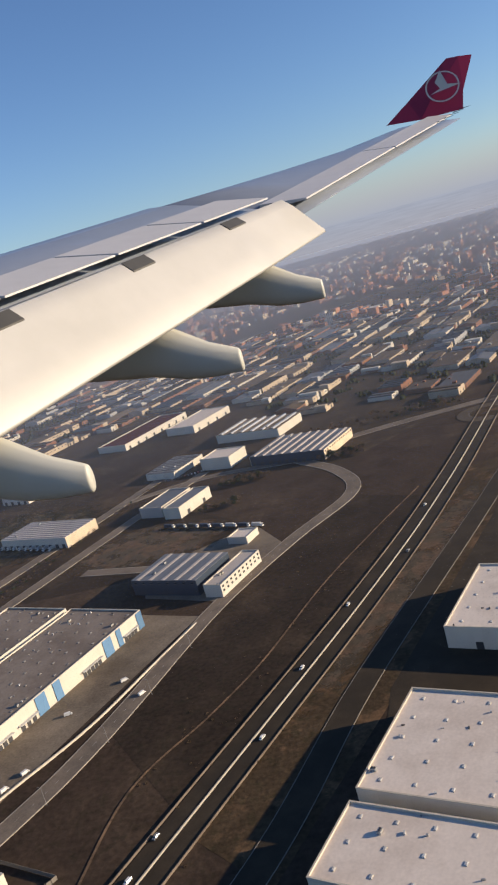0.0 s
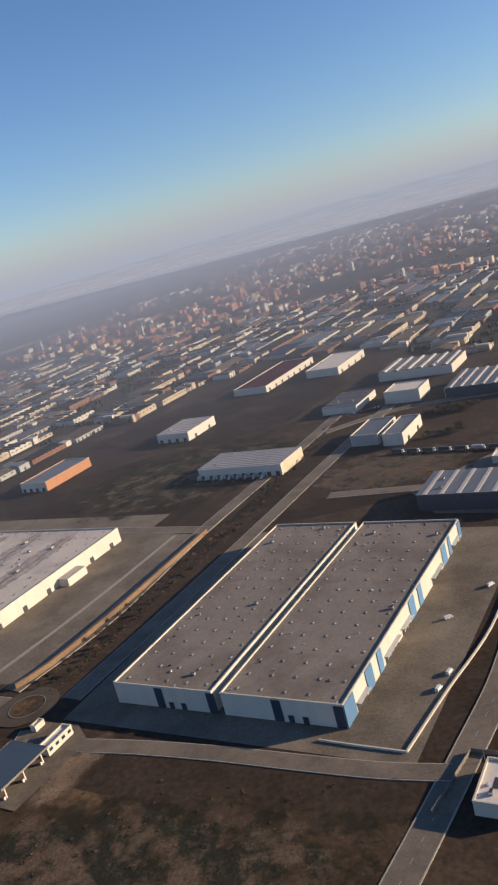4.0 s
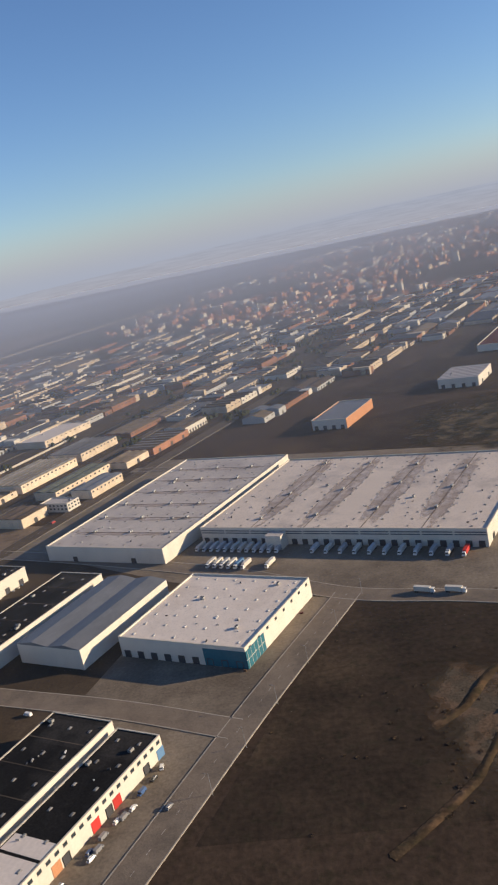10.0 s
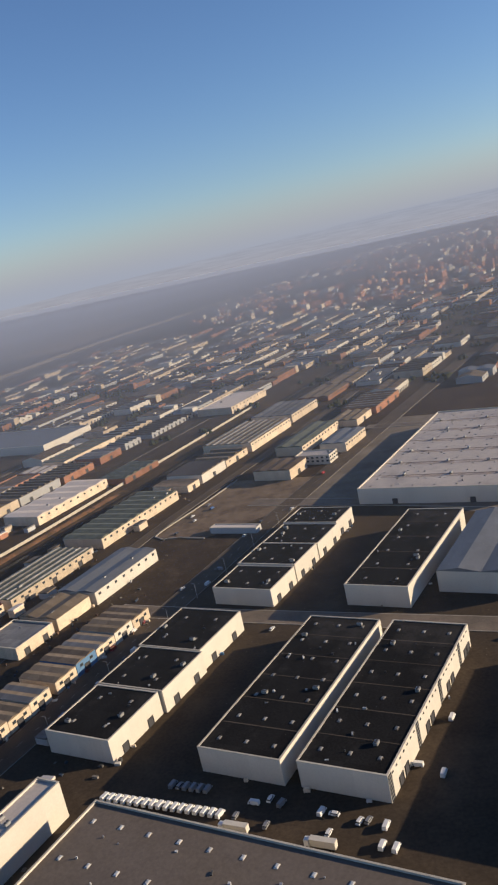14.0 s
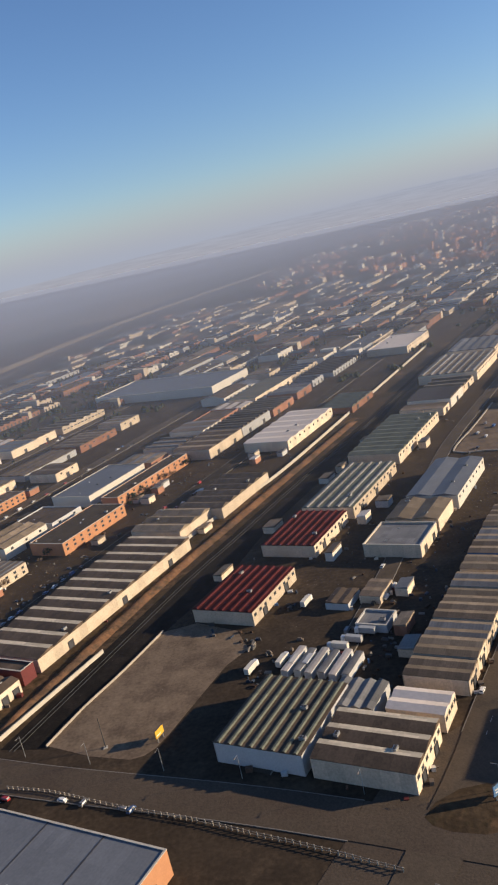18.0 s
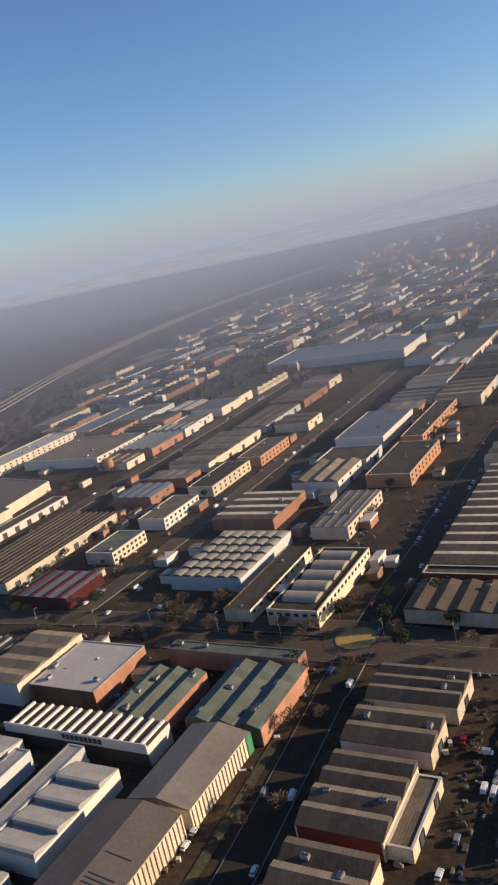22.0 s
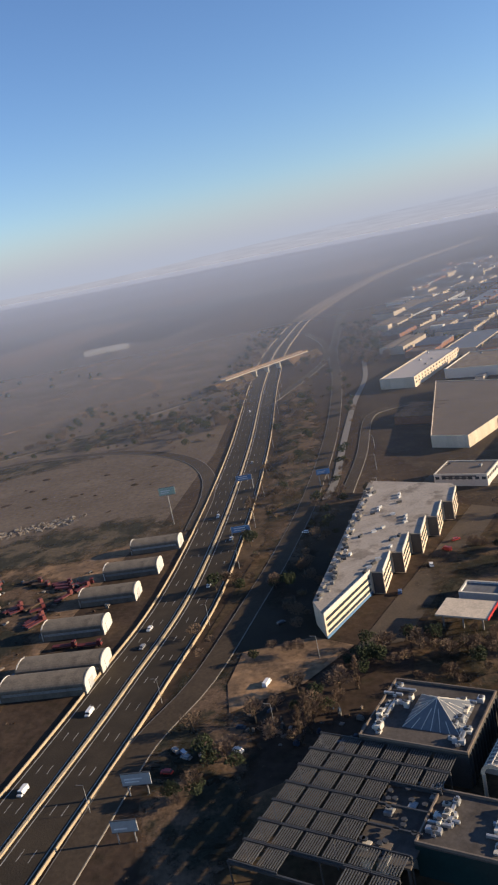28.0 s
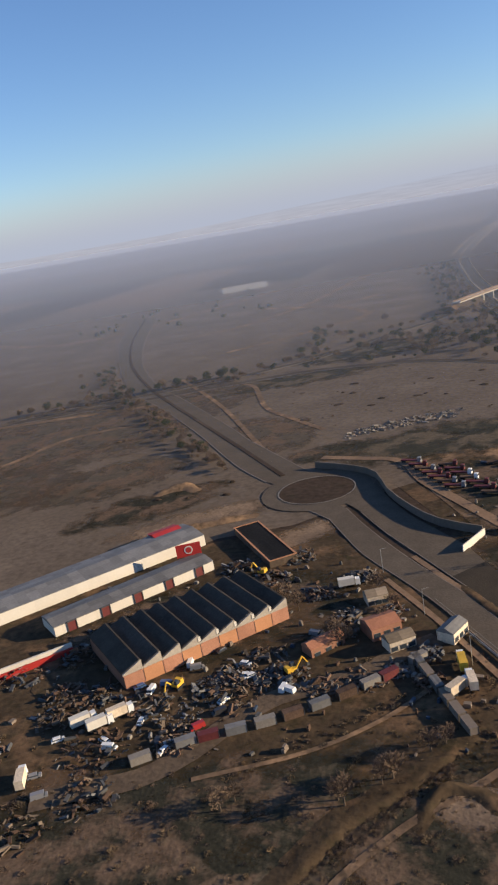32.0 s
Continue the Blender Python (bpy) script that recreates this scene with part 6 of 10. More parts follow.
for k, (x, y, a, b, n) in enumerate(((-1012.6, 125.8, 58, 6, 7), (-1008.1, 107.4, 30, 9.6, 4), (-995.7, 138, 27.5, 9.3, 3), (-994.9, 105.2, 25, 9.3, 3), (-983.3, 132, 23, 9, 3), (-987.6, 92.7, 15, 8, 2), (-975.4, 116.5, 24, 7.6, 3))):
    for i in range(n):
        u = -a / 2 + a * (i + 0.5) / n
        w = hall(x + u * UX, y + u * UY, a / n - 0.05, b, 2.6 + 0.25 * ((i * 2 + k) % 3), mat=("worksroof", "roofdarkgrey", "roofgreen", "roofdarkgrey", "roofred", "worksroof", "roofbrownsheet")[(i * 3 + k * 2) % 7], wall=("brick", "orange", "brick", "cream")[(i + k) % 4], units=i % 2, parapet=0.08, coping="roofdarkgrey", label="low flat-roofed brick workshop in a terrace", group="brick workshop terraces", name="workshop")
        for j in range(3):
            m = ("red", "cream", "orange", "red", "yellow", "cream", "reddull")[(i * 3 + j * 2 + k) % 7]
            place("door_panel", kept(("terrace_door", m), lambda: Solid().box(-0.8, -0.1, 0.05, 0.8, 0.02, 2.1).mesh("door_panel", M[m])), w, pose(-a / n / 2 + a / n * (j + 0.5) / 3, -b / 2 - 0.02, 0))
hall(-1019.2, 160.3, 11.4, 26, 4.6, roof="bays", mat="roofgrey", bays=2, bay_axis="y", rise=0.9, wall="brick", units=1, label="brick shed with grey roof", name="factory_shed")

hall(-1476, 920, 56, 16, 6, mat="rooflight", wall="whiteside", units=0, turn=19, label="long pale shed on the open plain", name="farm_shed")
for k in range(6):
    hall(-729.5 + 3.4 * k, 175.5 - 1.2 * k, 13 - 1.5 * (k % 2), 2.2, 2.3, roof="bays", mat=("rooflight", "roofgrey", "shedwhite", "roofgrey")[k % 4], bays=1, bay_axis="x", rise=0.25, kind="gable", wall="greywall", units=0, label="long low covered store in the yard", group="covered stores in the yard", name="store_shed")
hall(-705.5, 193, 9, 10, 2.6, mat="roofgrey", wall="greywall", units=1, label="low flat grey shed in the yard", name="store_shed")
hall(-716, 210, 10, 8, 2.4, roof="bays", mat="roofdarkgrey", bays=2, bay_axis="x", rise=0.5, wall="greywall", units=0, label="dark open-sided store in the yard", name="store_shed")
hall(-705, 212, 12, 7, 2.8, roof="bays", mat="roofbrownsheet", bays=2, bay_axis="y", rise=0.6, wall="cream", units=0, label="low brown-roofed store in the yard", name="store_shed")
hall(-842, 313.5, 46, 20, 6, mat="worksroof", wall="orange", windows=9, rows=2, units=1, parapet=0.2, label="long two-storey brick block with dark grey roof", name="brick_factory", group="brick blocks on the dark street")
hall(-824.5, 376, 66, 11, 6, mat="worksroof", wall="orange", windows=12, rows=2, units=1, parapet=0.2, label="long two-storey brick block with dark grey roof", name="brick_factory", group="brick blocks on the dark street")
hall(-853, 381, 50, 26, 6, mat="roofblue", wall="whiteside", units=0, parapet=0.15, label="wide hall with flat blue-grey roof", name="factory_hall")
for x, y, a, w, r in ((-963.3, 261.8, 22.6, "cream", "roofgreen"), (-948.2, 296.6, 29, "whiteside", "rooftan"), (-931, 336.6, 38, "cream", "worksroof"), (-912.8, 373, 34, "orange", "roofdarkgrey")):
    hall(x, y, a, 14, 5.2, mat=r, wall=w, windows=8, rows=2, units=1, parapet=0.15, label="two-storey terrace of workshops with rows of windows", group="terraces on the side street", name="workshop_terrace")
# halls along the wide street further back
hall(-641.7, 518.7, 58, 38, 6, roof="bays", mat="rooftan", face="roofgrey", bays=7, bay_axis="x", rise=0.7, kind="ridge", wall="cream", windows=14, units=0, label="wide cream hall with pale ribbed roof", name="factory_hall")
hall(-621.3, 575, 44, 34, 6, roof="bays", mat="roofgrey", bays=5, bay_axis="x", rise=0.8, wall="cream", windows=10, units=0, label="wide cream hall with grey ridges", name="factory_hall")
hall(-573.6, 466, 32, 17, 5.6, roof="bays", mat="roofblue", bays=2, bay_axis="x", rise=0.9, wall="cream", windows=8, units=0, label="hall with blue-grey roof and cream front", name="factory_hall")
hall(-588.5, 437.5, 11, 22, 5.6, mat="rooflight", wall="whiteside", windows=4, rows=2, front_windows=7, front_rows=2, units=1, label="white two-storey office with window bands", name="office_building")
hall(-622, 339.5, 5, 26, 3, mat="roofwhite", wall="greywall", units=0, parapet=0.15, label="low pale shelter beside the empty lot", name="shelter")
hall(-597, 485.6, 56, 19, 5.6, roof="bays", mat="roofgreen", bays=2, bay_axis="x", rise=1.0, wall="cream", windows=12, units=0, label="long hall with weathered roof", name="factory_hall")
hall(-675, 651, 60, 34, 5.8, mat="roofwhite", wall="cream", windows=10, units=2, label="hall with white flat roof and cream walls", name="factory_hall")
hall(-870, 640, 60, 120, 7, mat="roofblue", wall="white", units=0, label="very large blue-grey hall with white end wall", name="warehouse")

# grey flank and front of the striped brick works, dark red end block of the long sawtooth
# shade on the flank's walls is put into their dark colour
hall(-1045.5, 125, 44, 7, 4.2, mat="roofgrey", wall="roofdarkgrey", units=0, windows=0, label="low grey flank building of the brick works", name="factory_wing")
hall(-828.9, 189.9, 5.6, 30, 5.4, mat="roofdarkgrey", wall="reddull", front="reddull", units=0, label="dark red end block of the sawtooth factory", name="factory_wing")

# ---- the rest of the estate, block by block on the same street grid ----
def to_grid(x, y):
    return x * UX + y * UY, -x * UY + y * UX

TAKEN = [(*to_grid(x, y), a / 2, b / 2) for x, y, a, b in OCCUPIED]
ROAD_GRID = [to_grid(x, y) for x, y in ROADS]

def is_free(u, v, a, b):
    for tu, tv, ta, tb in TAKEN:
        if abs(u - tu) < a + ta + 1.5 and abs(v - tv) < b + tb + 1.5:
            return False
    for ru, rv in ROAD_GRID:
        if abs(u - ru) < a + 5.5 and abs(v - rv) < b + 5.5:
            return False
    return True

def between(value, table):
    for (a, fa), (b, fb) in zip(table, table[1:]):
        if a <= value <= b:
            return fa + (fb - fa) * (value - a) / (b - a)
    return table[0][1] if value < table[0][0] else table[-1][1]

NORTH_EDGE = [(-1130, 250), (-860, 215), (-760, 175), (-690, 300), (-600, 420), (-541, 556), (-466, 590), (-351, 800), (-270, 835), (-184, 830), (-120, 690), (-30, 640), (30, 620), (200, 700)]
MOTORWAY_SIDE = [(0, -1075), (330, -1090), (500, -1110), (700, -1120), (1000, -1100), (1490, -1010), (2100, -780), (3000, -450)]

def built_up(x, y):
    return y > between(x, NORTH_EDGE) and x > between(y, MOTORWAY_SIDE) and x < 330

rf = random.Random(21)
ROOFS = ["rooftan", "roofbrownsheet", "roofgrey", "roofdarkgrey", "rooftan", "roofblue", "roofbrown", "rooflight", "roofbrownsheet", "roofgreen", "roofdarkgrey"]
WALLS = ["cream", "cream", "whiteside", "brick", "greywall", "cream", "brick"]
WORDS = {"roofdarkgrey": "dark brown", "rooftan": "weathered tan", "roofbrownsheet": "brown", "roofgrey": "grey", "roofblue": "blue-grey", "roofwhite": "white", "roofbrown": "gravel", "rooflight": "pale", "roofgreen": "green-grey",
         "cream": "cream", "whiteside": "white", "brick": "red brick", "greywall": "grey clad", "orange": "orange rendered"}
FAR, GAPS = [], []
near_count = 0
for k in range(62):
    v = 60 + 30.0 * k
    u = -100.0 + rf.uniform(0, 20)
    while u < 1500:
        a = rf.choice((14, 18, 24, 30, 44, 60)) * rf.uniform(0.85, 1.15)
        b = rf.uniform(20, 26.5)
        x, y = (u + a / 2) * UX - v * UY, (u + a / 2) * UY + v * UX
        if y > 560:
            a *= rf.uniform(0.6, 1.2); b *= rf.uniform(0.85, 1.2)
            if rf.random() < 0.12 or noise.noise((x * 0.012, y * 0.008, 7.0)) < -0.3:
                GAPS.append((x, y)); u += a; continue
        if built_up(x, y) and y < 1330:
            while a > 9 and not is_free(u + a / 2, v, a / 2, b / 2):
                a -= 5
            x, y = (u + a / 2) * UX - v * UY, (u + a / 2) * UY + v * UX
            if a > 9 and is_free(u + a / 2, v, a / 2, b / 2):
                TAKEN.append((u + a / 2, v, a / 2, b / 2))
                r, w, h = rf.choice(ROOFS), rf.choice(WALLS), rf.uniform(3.8, 6.0) if y < 560 else rf.uniform(2.6, 5.6)
                if y < 560 and near_count < 150:
                    near_count += 1
                    style = rf.choice(("flat", "gable", "saw", "ridge", "gable", "saw"))
                    axis = rf.choice(("x", "y", "y"))
                    n = max(2, int((b if axis == "x" else a) / rf.uniform(5, 8)))
                    hall(x, y, a, b, h, roof="flat" if style == "flat" else "bays", mat=r, face=rf.choice(("rooftan", "roofgrey", "roofbrownsheet")), wall=w, bays=n, bay_axis=axis, rise=rf.uniform(0.7, 1.5), kind=style if style != "flat" else "gable",
                         units=rf.choice((0, 0, 1, 2)), docks=max(1, int(a / 15)), windows=int(a / 8) if rf.random() < 0.5 else 0, fine=False, name="industrial_unit", group="industrial units of the estate",
                         label="%s industrial unit with %s %s roof" % (WORDS[w], WORDS[r], {"flat": "flat", "gable": "gabled", "saw": "sawtooth", "ridge": "ribbed"}[style]))
                else:
                    FAR.append((x, y, a, b, h, ROOFS.index(rf.choice(("roofdarkgrey", "roofgrey", "roofbrownsheet", "roofblue", "rooftan", "roofbrownsheet"))), WALLS.index(w)))
        u += a + rf.choice((1.5, 2, 3, 6, 9))

# small lean-to sheds in the gaps beside the halls
tries = 0
lean = 0
while tries < 4000 and lean < 70:
    tries += 1
    x, y, a, b = rf.uniform(-1060, -640), rf.uniform(150, 420), rf.uniform(4, 9), rf.uniform(3, 6)
    u, v = to_grid(x, y)
    if (built_up(x, y) or y < 230) and is_free(u, v, a / 2 - 1.2, b / 2 - 1.2) and min(abs(u - tu) - ta + abs(v - tv) * 0 for tu, tv, ta, tb in TAKEN if abs(v - tv) < tb + 8) < 10:
        TAKEN.append((u, v, a / 2, b / 2))
        lean += 1
        r, w, h = rf.choice(("roofgrey", "rooftan", "roofbrownsheet", "roofwhite")), rf.choice(("cream", "greywall", "brick", "whiteside")), rf.uniform(2.0, 3.4)
        e = thing("lean_to_shed", x, y, 0, TURN, "small %s shed with %s roof between the halls" % (WORDS[w], WORDS[r]), "shed", "small sheds between the halls")
        place("wall", Solid().box(-a / 2, -b / 2, 0, a / 2, b / 2, h).mesh("wall", M[w]), e)
        place("roof", Solid().prism([(-b / 2 - 0.15, h), (b / 2 + 0.15, h), (b / 2 + 0.15, h + 0.12), (-b / 2 - 0.15, h + 0.7)], -a / 2 - 0.15, a / 2 + 0.15, "x").mesh("roof", M[r]), e)

def spin(x, y, turn, lx, ly):
    c, s = math.cos(radians(turn)), math.sin(radians(turn))
    return x + lx * c - ly * s, y + lx * s + ly * c

def crowd(name, items, mats, label, category, turn=TURN):
    """Far buildings too small to tell apart: walls and low gabled roofs in one mesh."""
    v, f, s = [], [], []
    for x, y, a, b, h, r, w in items:
        k = len(v)
        ct = turn if turn is not None else (x * 7.3 + y * 3.1) % 180
        for lx, ly, z in ((-1, -1, 0), (1, -1, 0), (1, 1, 0), (-1, 1, 0), (-1, -1, h), (1, -1, h), (1, 1, h), (-1, 1, h), (-1, 0, h + min(a, b) * 0.05), (1, 0, h + min(a, b) * 0.05)):
            v.append((*spin(x, y, ct, lx * a / 2, ly * b / 2), z))
        f += [(k, k + 1, k + 5, k + 4), (k + 1, k + 2, k + 6, k + 9, k + 5), (k + 2, k + 3, k + 7, k + 6), (k + 3, k, k + 4, k + 8, k + 7), (k + 4, k + 5, k + 9, k + 8), (k + 6, k + 7, k + 8, k + 9)]
        s += [w] * 4 + [r] * 2
    return tagged(place(name, mesh(name, v, f, mats, s)), label, category, "", "stuff")

def estate(name, items, mats, dark, label):
    """Distant halls: walls, stepped or gabled roofs, an annex and dark openings, joined."""
    v, f, s = [], [], []
    q = random.Random(31)
    for x, y, a, b, h, r, w in items:
        g = Solid()
        L, W = a / 2, b / 2
        g.box(-L, -W, 0, L, W, h, w)
        style = q.random()
        if style < 0.4:
            n = max(2, int(a / q.uniform(4.5, 8)))
            d = a / n
            up = q.uniform(0.7, 1.6)
            for i in range(n):
                c = -L + d * i
                g.prism([(c, h + 0.01), (c + d, h + 0.01), (c + d * 0.97, h + 0.1), (c + d * 0.2, h + up), (c + d * 0.05, h + up * 0.9)], -W + 0.2, W - 0.2, "y", [r] * 5, w)
        elif style < 0.75:
            n = max(1, int(b / q.uniform(7, 13)))
            d = b / n
            for i in range(n):
                c = -W + d * i
                g.prism([(c, h + 0.01), (c + d, h + 0.01), (c + d, h + 0.1), (c + d / 2, h + d * 0.11), (c, h + 0.1)], -L + 0.1, L - 0.1, "x", [r] * 5, w)
        else:
            g.box(-L + 0.5, -W + 0.5, h + 0.01, L - 0.5, W - 0.5, h + 0.3, r)
            for i in range(q.randrange(1, 5)):
                cx, cy, e = q.uniform(-L + 2, L - 2), q.uniform(-W + 2, W - 2), q.uniform(0.6, 1.6)
                g.box(cx - e, cy - e, h + 0.3, cx + e, cy + e, h + 0.3 + e, w)
        if q.random() < 0.35:
            e = q.uniform(3, min(8, a / 2))
            c = q.choice((-L, L - e))
            g.box(c, -W - 0.3, 0, c + e, W * q.uniform(-0.5, 0.4), h + q.uniform(1.0, 3.0), q.choice((w, len(ROOFS), len(ROOFS) + 2)))
        if y < 1050:
            n, kind = max(1, int(a / q.uniform(3.5, 7))), q.random()
            for i in range(n):
                c = -L + a * (i + 0.5) / n
                if kind < 0.55:
                    g.box(c - 1.0, -W - 0.12, 0, c + 1.0, -W - 0.02, min(2.6, h - 0.6), dark)
                else:
                    g.box(c - 1.2, -W - 0.1, h * 0.55, c + 1.2, -W - 0.02, h * 0.55 + 0.9, dark)
        k = len(v)
        v += [(*spin(x, y, TURN, p[0], p[1]), p[2]) for p in g.v]
        f += [tuple(k + i for i in face) for face in g.f]
        s += g.s
    me = mesh(name, v, f, mats, s)
    bm = bmesh.new(); bm.from_mesh(me)
    bmesh.ops.recalc_face_normals(bm, faces=bm.faces)
    bm.to_mesh(me); bm.free()
    return tagged(place(name, me), label, "buildings", "", "stuff")

far_mats = [M[q] for q in ROOFS] + [M[q] for q in WALLS] + [M["door"]]
estate("distant_industrial_estate", [(x, y, a, b, h, r, len(ROOFS) + w) for x, y, a, b, h, r, w in FAR], far_mats, len(far_mats) - 1, "rows of distant sheds and workshops with sunlit walls")

# ---- the brick town beyond ----
def flats(kind):
    floors, L, W, brick = kind
    h = floors * 1.9
    walls = Solid().box(-L, -W, 0, L, W, h)
    roof = Solid().box(-L - 0.3, -W - 0.3, h, L + 0.3, W + 0.3, h + 0.35).box(-1.5, -1.2, h + 0.35, 1.5, 1.2, h + 2.0)
    panes = Solid()
    for k in range(floors):
        for i in range(int(L * 2 / 3)):
            x = -L + 1.5 + 3 * i
            for y0, y1 in ((-W - 0.05, -W), (W, W + 0.05)):
                panes.box(x - 0.6, y0, k * 1.9 + 0.6, x + 0.6, y1, k * 1.9 + 1.5)
        for i in range(int(W * 2 / 3)):
            y = -W + 1.5 + 3 * i
            panes.box(-L - 0.05, y - 0.5, k * 1.9 + 0.6, -L, y + 0.5, k * 1.9 + 1.5)
    return walls.mesh("wall", M[brick]), roof.mesh("roof", M["tile" if brick == "brick" else "roofbrown"]), panes.mesh("glazing", M["glass"])

FLATS = [flats(q) for q in ((5, 9, 5, "brick"), (6, 6, 5, "brick"), (4, 14, 5, "brick"), (9, 6, 6, "brick"), (5, 10, 5, "cream"), (4, 18, 5, "brick"), (10, 5, 5, "whiteside"))]
FLAT_LABELS = ["red brick block of flats", "red brick block of flats", "long red brick terrace of flats", "tall red brick tower block", "cream rendered block of flats", "long red brick terrace of flats", "tall white tower block"]
town, TOWN_FAR = random.Random(5), []
count = 0
def town_side(y):
    return between(y, [(1200, -560), (1500, -900), (1800, -900), (2600, -780), (4000, -300)])
for i in range(5200):
    y = 1250 + 2900 * town.random() ** 1.7
    x = town.uniform(-1000, 1150)
    if x < town_side(y) or noise.noise((x * 0.004, y * 0.003, 0.3)) < -0.22 + max(0, (y - 2600) / 6000):
        continue
    t = town.randrange(7)
    if count < 100 and y < 2100 and x < 420:
        count += 1
        e = thing("apartment_block", x, y, 0, TURN + town.choice((0, 90, 0, 90, 25)), FLAT_LABELS[t] + " in the distant town", "building", "blocks of the town")
        for part_name, me in zip(("wall", "roof", "glazing"), FLATS[t]):
            place(part_name, me, e)
    else:
        TOWN_FAR.append((x, y, town.uniform(6, 22), town.uniform(6, 11), town.choice((3, 3, 4, 5, 6, 8, 9, 12)), town.choice((0, 0, 0, 1, 2, 3)), 4 + town.randrange(6)))
crowd("distant_town", TOWN_FAR, [M["tile"], M["roofbrown"], M["roofgrey"], M["roofwhite"], M["brick"], M["brick"], M["brick"], M["cream"], M["whiteside"], M["orange"]], "distant brick and cream houses and flats", "buildings", None)
suburb = []
for i in range(900):
    y = 1900 + 2500 * town.random()
    x = town.uniform(-900, 1500)
    if x > town_side(y) and noise.noise((x * 0.002, y * 0.002, 4.0)) > 0.05:
        suburb.append((x, y, town.uniform(15, 60), town.uniform(12, 26), town.uniform(4, 7), 3 if town.random() < 0.4 else 2, 8))
crowd("distant_sheds", suburb, [M["tile"], M["roofbrown"], M["roofgrey"], M["roofwhite"], M["brick"], M["brick"], M["brick"], M["cream"], M["whiteside"], M["orange"]], "distant pale warehouse roofs", "buildings")

# ---- special buildings ----
# petrol station by the roundabout
ps = thing("petrol_station_canopy", -295.5, 197.5, 0, TURN - 1, "dark blue-grey petrol station canopy on white posts", "canopy")
place("roof", Solid().box(-10, -8.2, 4.6, 10, 8.2, 5.1).mesh("roof", M["canopyblue"]), ps)
place("fascia", Solid().box(-10.15, -8.35, 4.5, 10.15, -8.2, 5.2).box(-10.15, 8.2, 4.5, 10.15, 8.35, 5.2).box(-10.15, -8.2, 4.5, -10, 8.2, 5.2).box(10, -8.2, 4.5, 10.15, 8.2, 5.2).mesh("fascia", M["kerb"]), ps)
for a in (-8, 0, 8):
    for b in (-6.5, 0, 6.5):
        place("post", Solid().box(a - 0.22, b - 0.22, 0, a + 0.22, b + 0.22, 4.6).mesh("post", M["whiteside"]), ps)
        if b:
            place("fuel_pump", Solid().box(a - 1.2, b - 0.35, 0, a - 0.6, b + 0.35, 1.3).box(a - 1.25, b - 0.4, 1.3, a - 0.55, b + 0.4, 1.5, 1).mesh("fuel_pump", M["carwhite"], M["red"]), ps)
sheet("forecourt", [(-309, 190), (-287, 181), (-274, 211), (-281, 221), (-296, 226), (-304, 215)], 0.06, M["yard"], "grey paved forecourt")
hall(-285, 211.5, 12, 4, 3.6, mat="roofwhite", wall="whiteside", windows=4, units=0, name="station_shop", label="small white petrol station shop")
hall(-296.5, 222.5, 4.5, 2.4, 2.4, mat="roofwhite", wall="whiteside", units=0, name="kiosk", label="small white roadside kiosk building")
hall(-147, 165.5, 16, 13, 4.2, mat="roofwhite", wall="whiteside", units=1, docks=2, name="depot_office", label="small white flat-roofed depot office")

# office slab with the stepped facade
of = thing("office_building", -1098, 176, 0, 0, "pale four-storey office slab with stepped facade and roof clutter", "building")
def slab_roof(pts, z0, z1, mat, nm):
    n = len(pts)
    v = [(x + 1098, y - 176, z0) for x, y in pts] + [(x + 1098, y - 176, z1) for x, y in pts]
    f = [tuple(range(n))[::-1], tuple(range(n, 2 * n))] + [(i, (i + 1) % n, n + (i + 1) % n, n + i) for i in range(n)]
    return place(nm, mesh(nm, v, f, mat), of)
steps = [(-1117.2, 126.5), (-1106.5, 150.5)]
for k in range(5):
    x, y = steps[-1]
    steps += [(x + 3.6, y - 1.0), (x + 5.4, y + 12.6)]
body = steps + [(-1080.5, 217.5), (-1110.0, 232.0), (-1116.7, 175.0), (-1121.0, 135.0)]
slab_roof(body, -0.2, 6.6, M["cream"], "wall")
slab_roof(body, 6.6, 6.75, M["slabroof"], "roof")
for k in range(1, len(steps) - 2, 2):
    (x0, y0), (x1, y1) = steps[k], steps[k + 1]
    v = [(px + 1098, py - 176 - o, z) for px, py in ((x0 + 0.5, y0 - 0.14), (x1 - 0.2, y1 + 0.06)) for o in (0.0, 0.12) for z in (0.2, 6.4)]
    # dark panels imitate the recesses' shade together with their grey windows
    place("recess_glazing", mesh("recess_glazing", v, [(2, 6, 7, 3), (0, 1, 5, 4), (0, 4, 6, 2), (1, 3, 7, 5), (0, 2, 3, 1), (4, 5, 7, 6)], M["door"]), of)
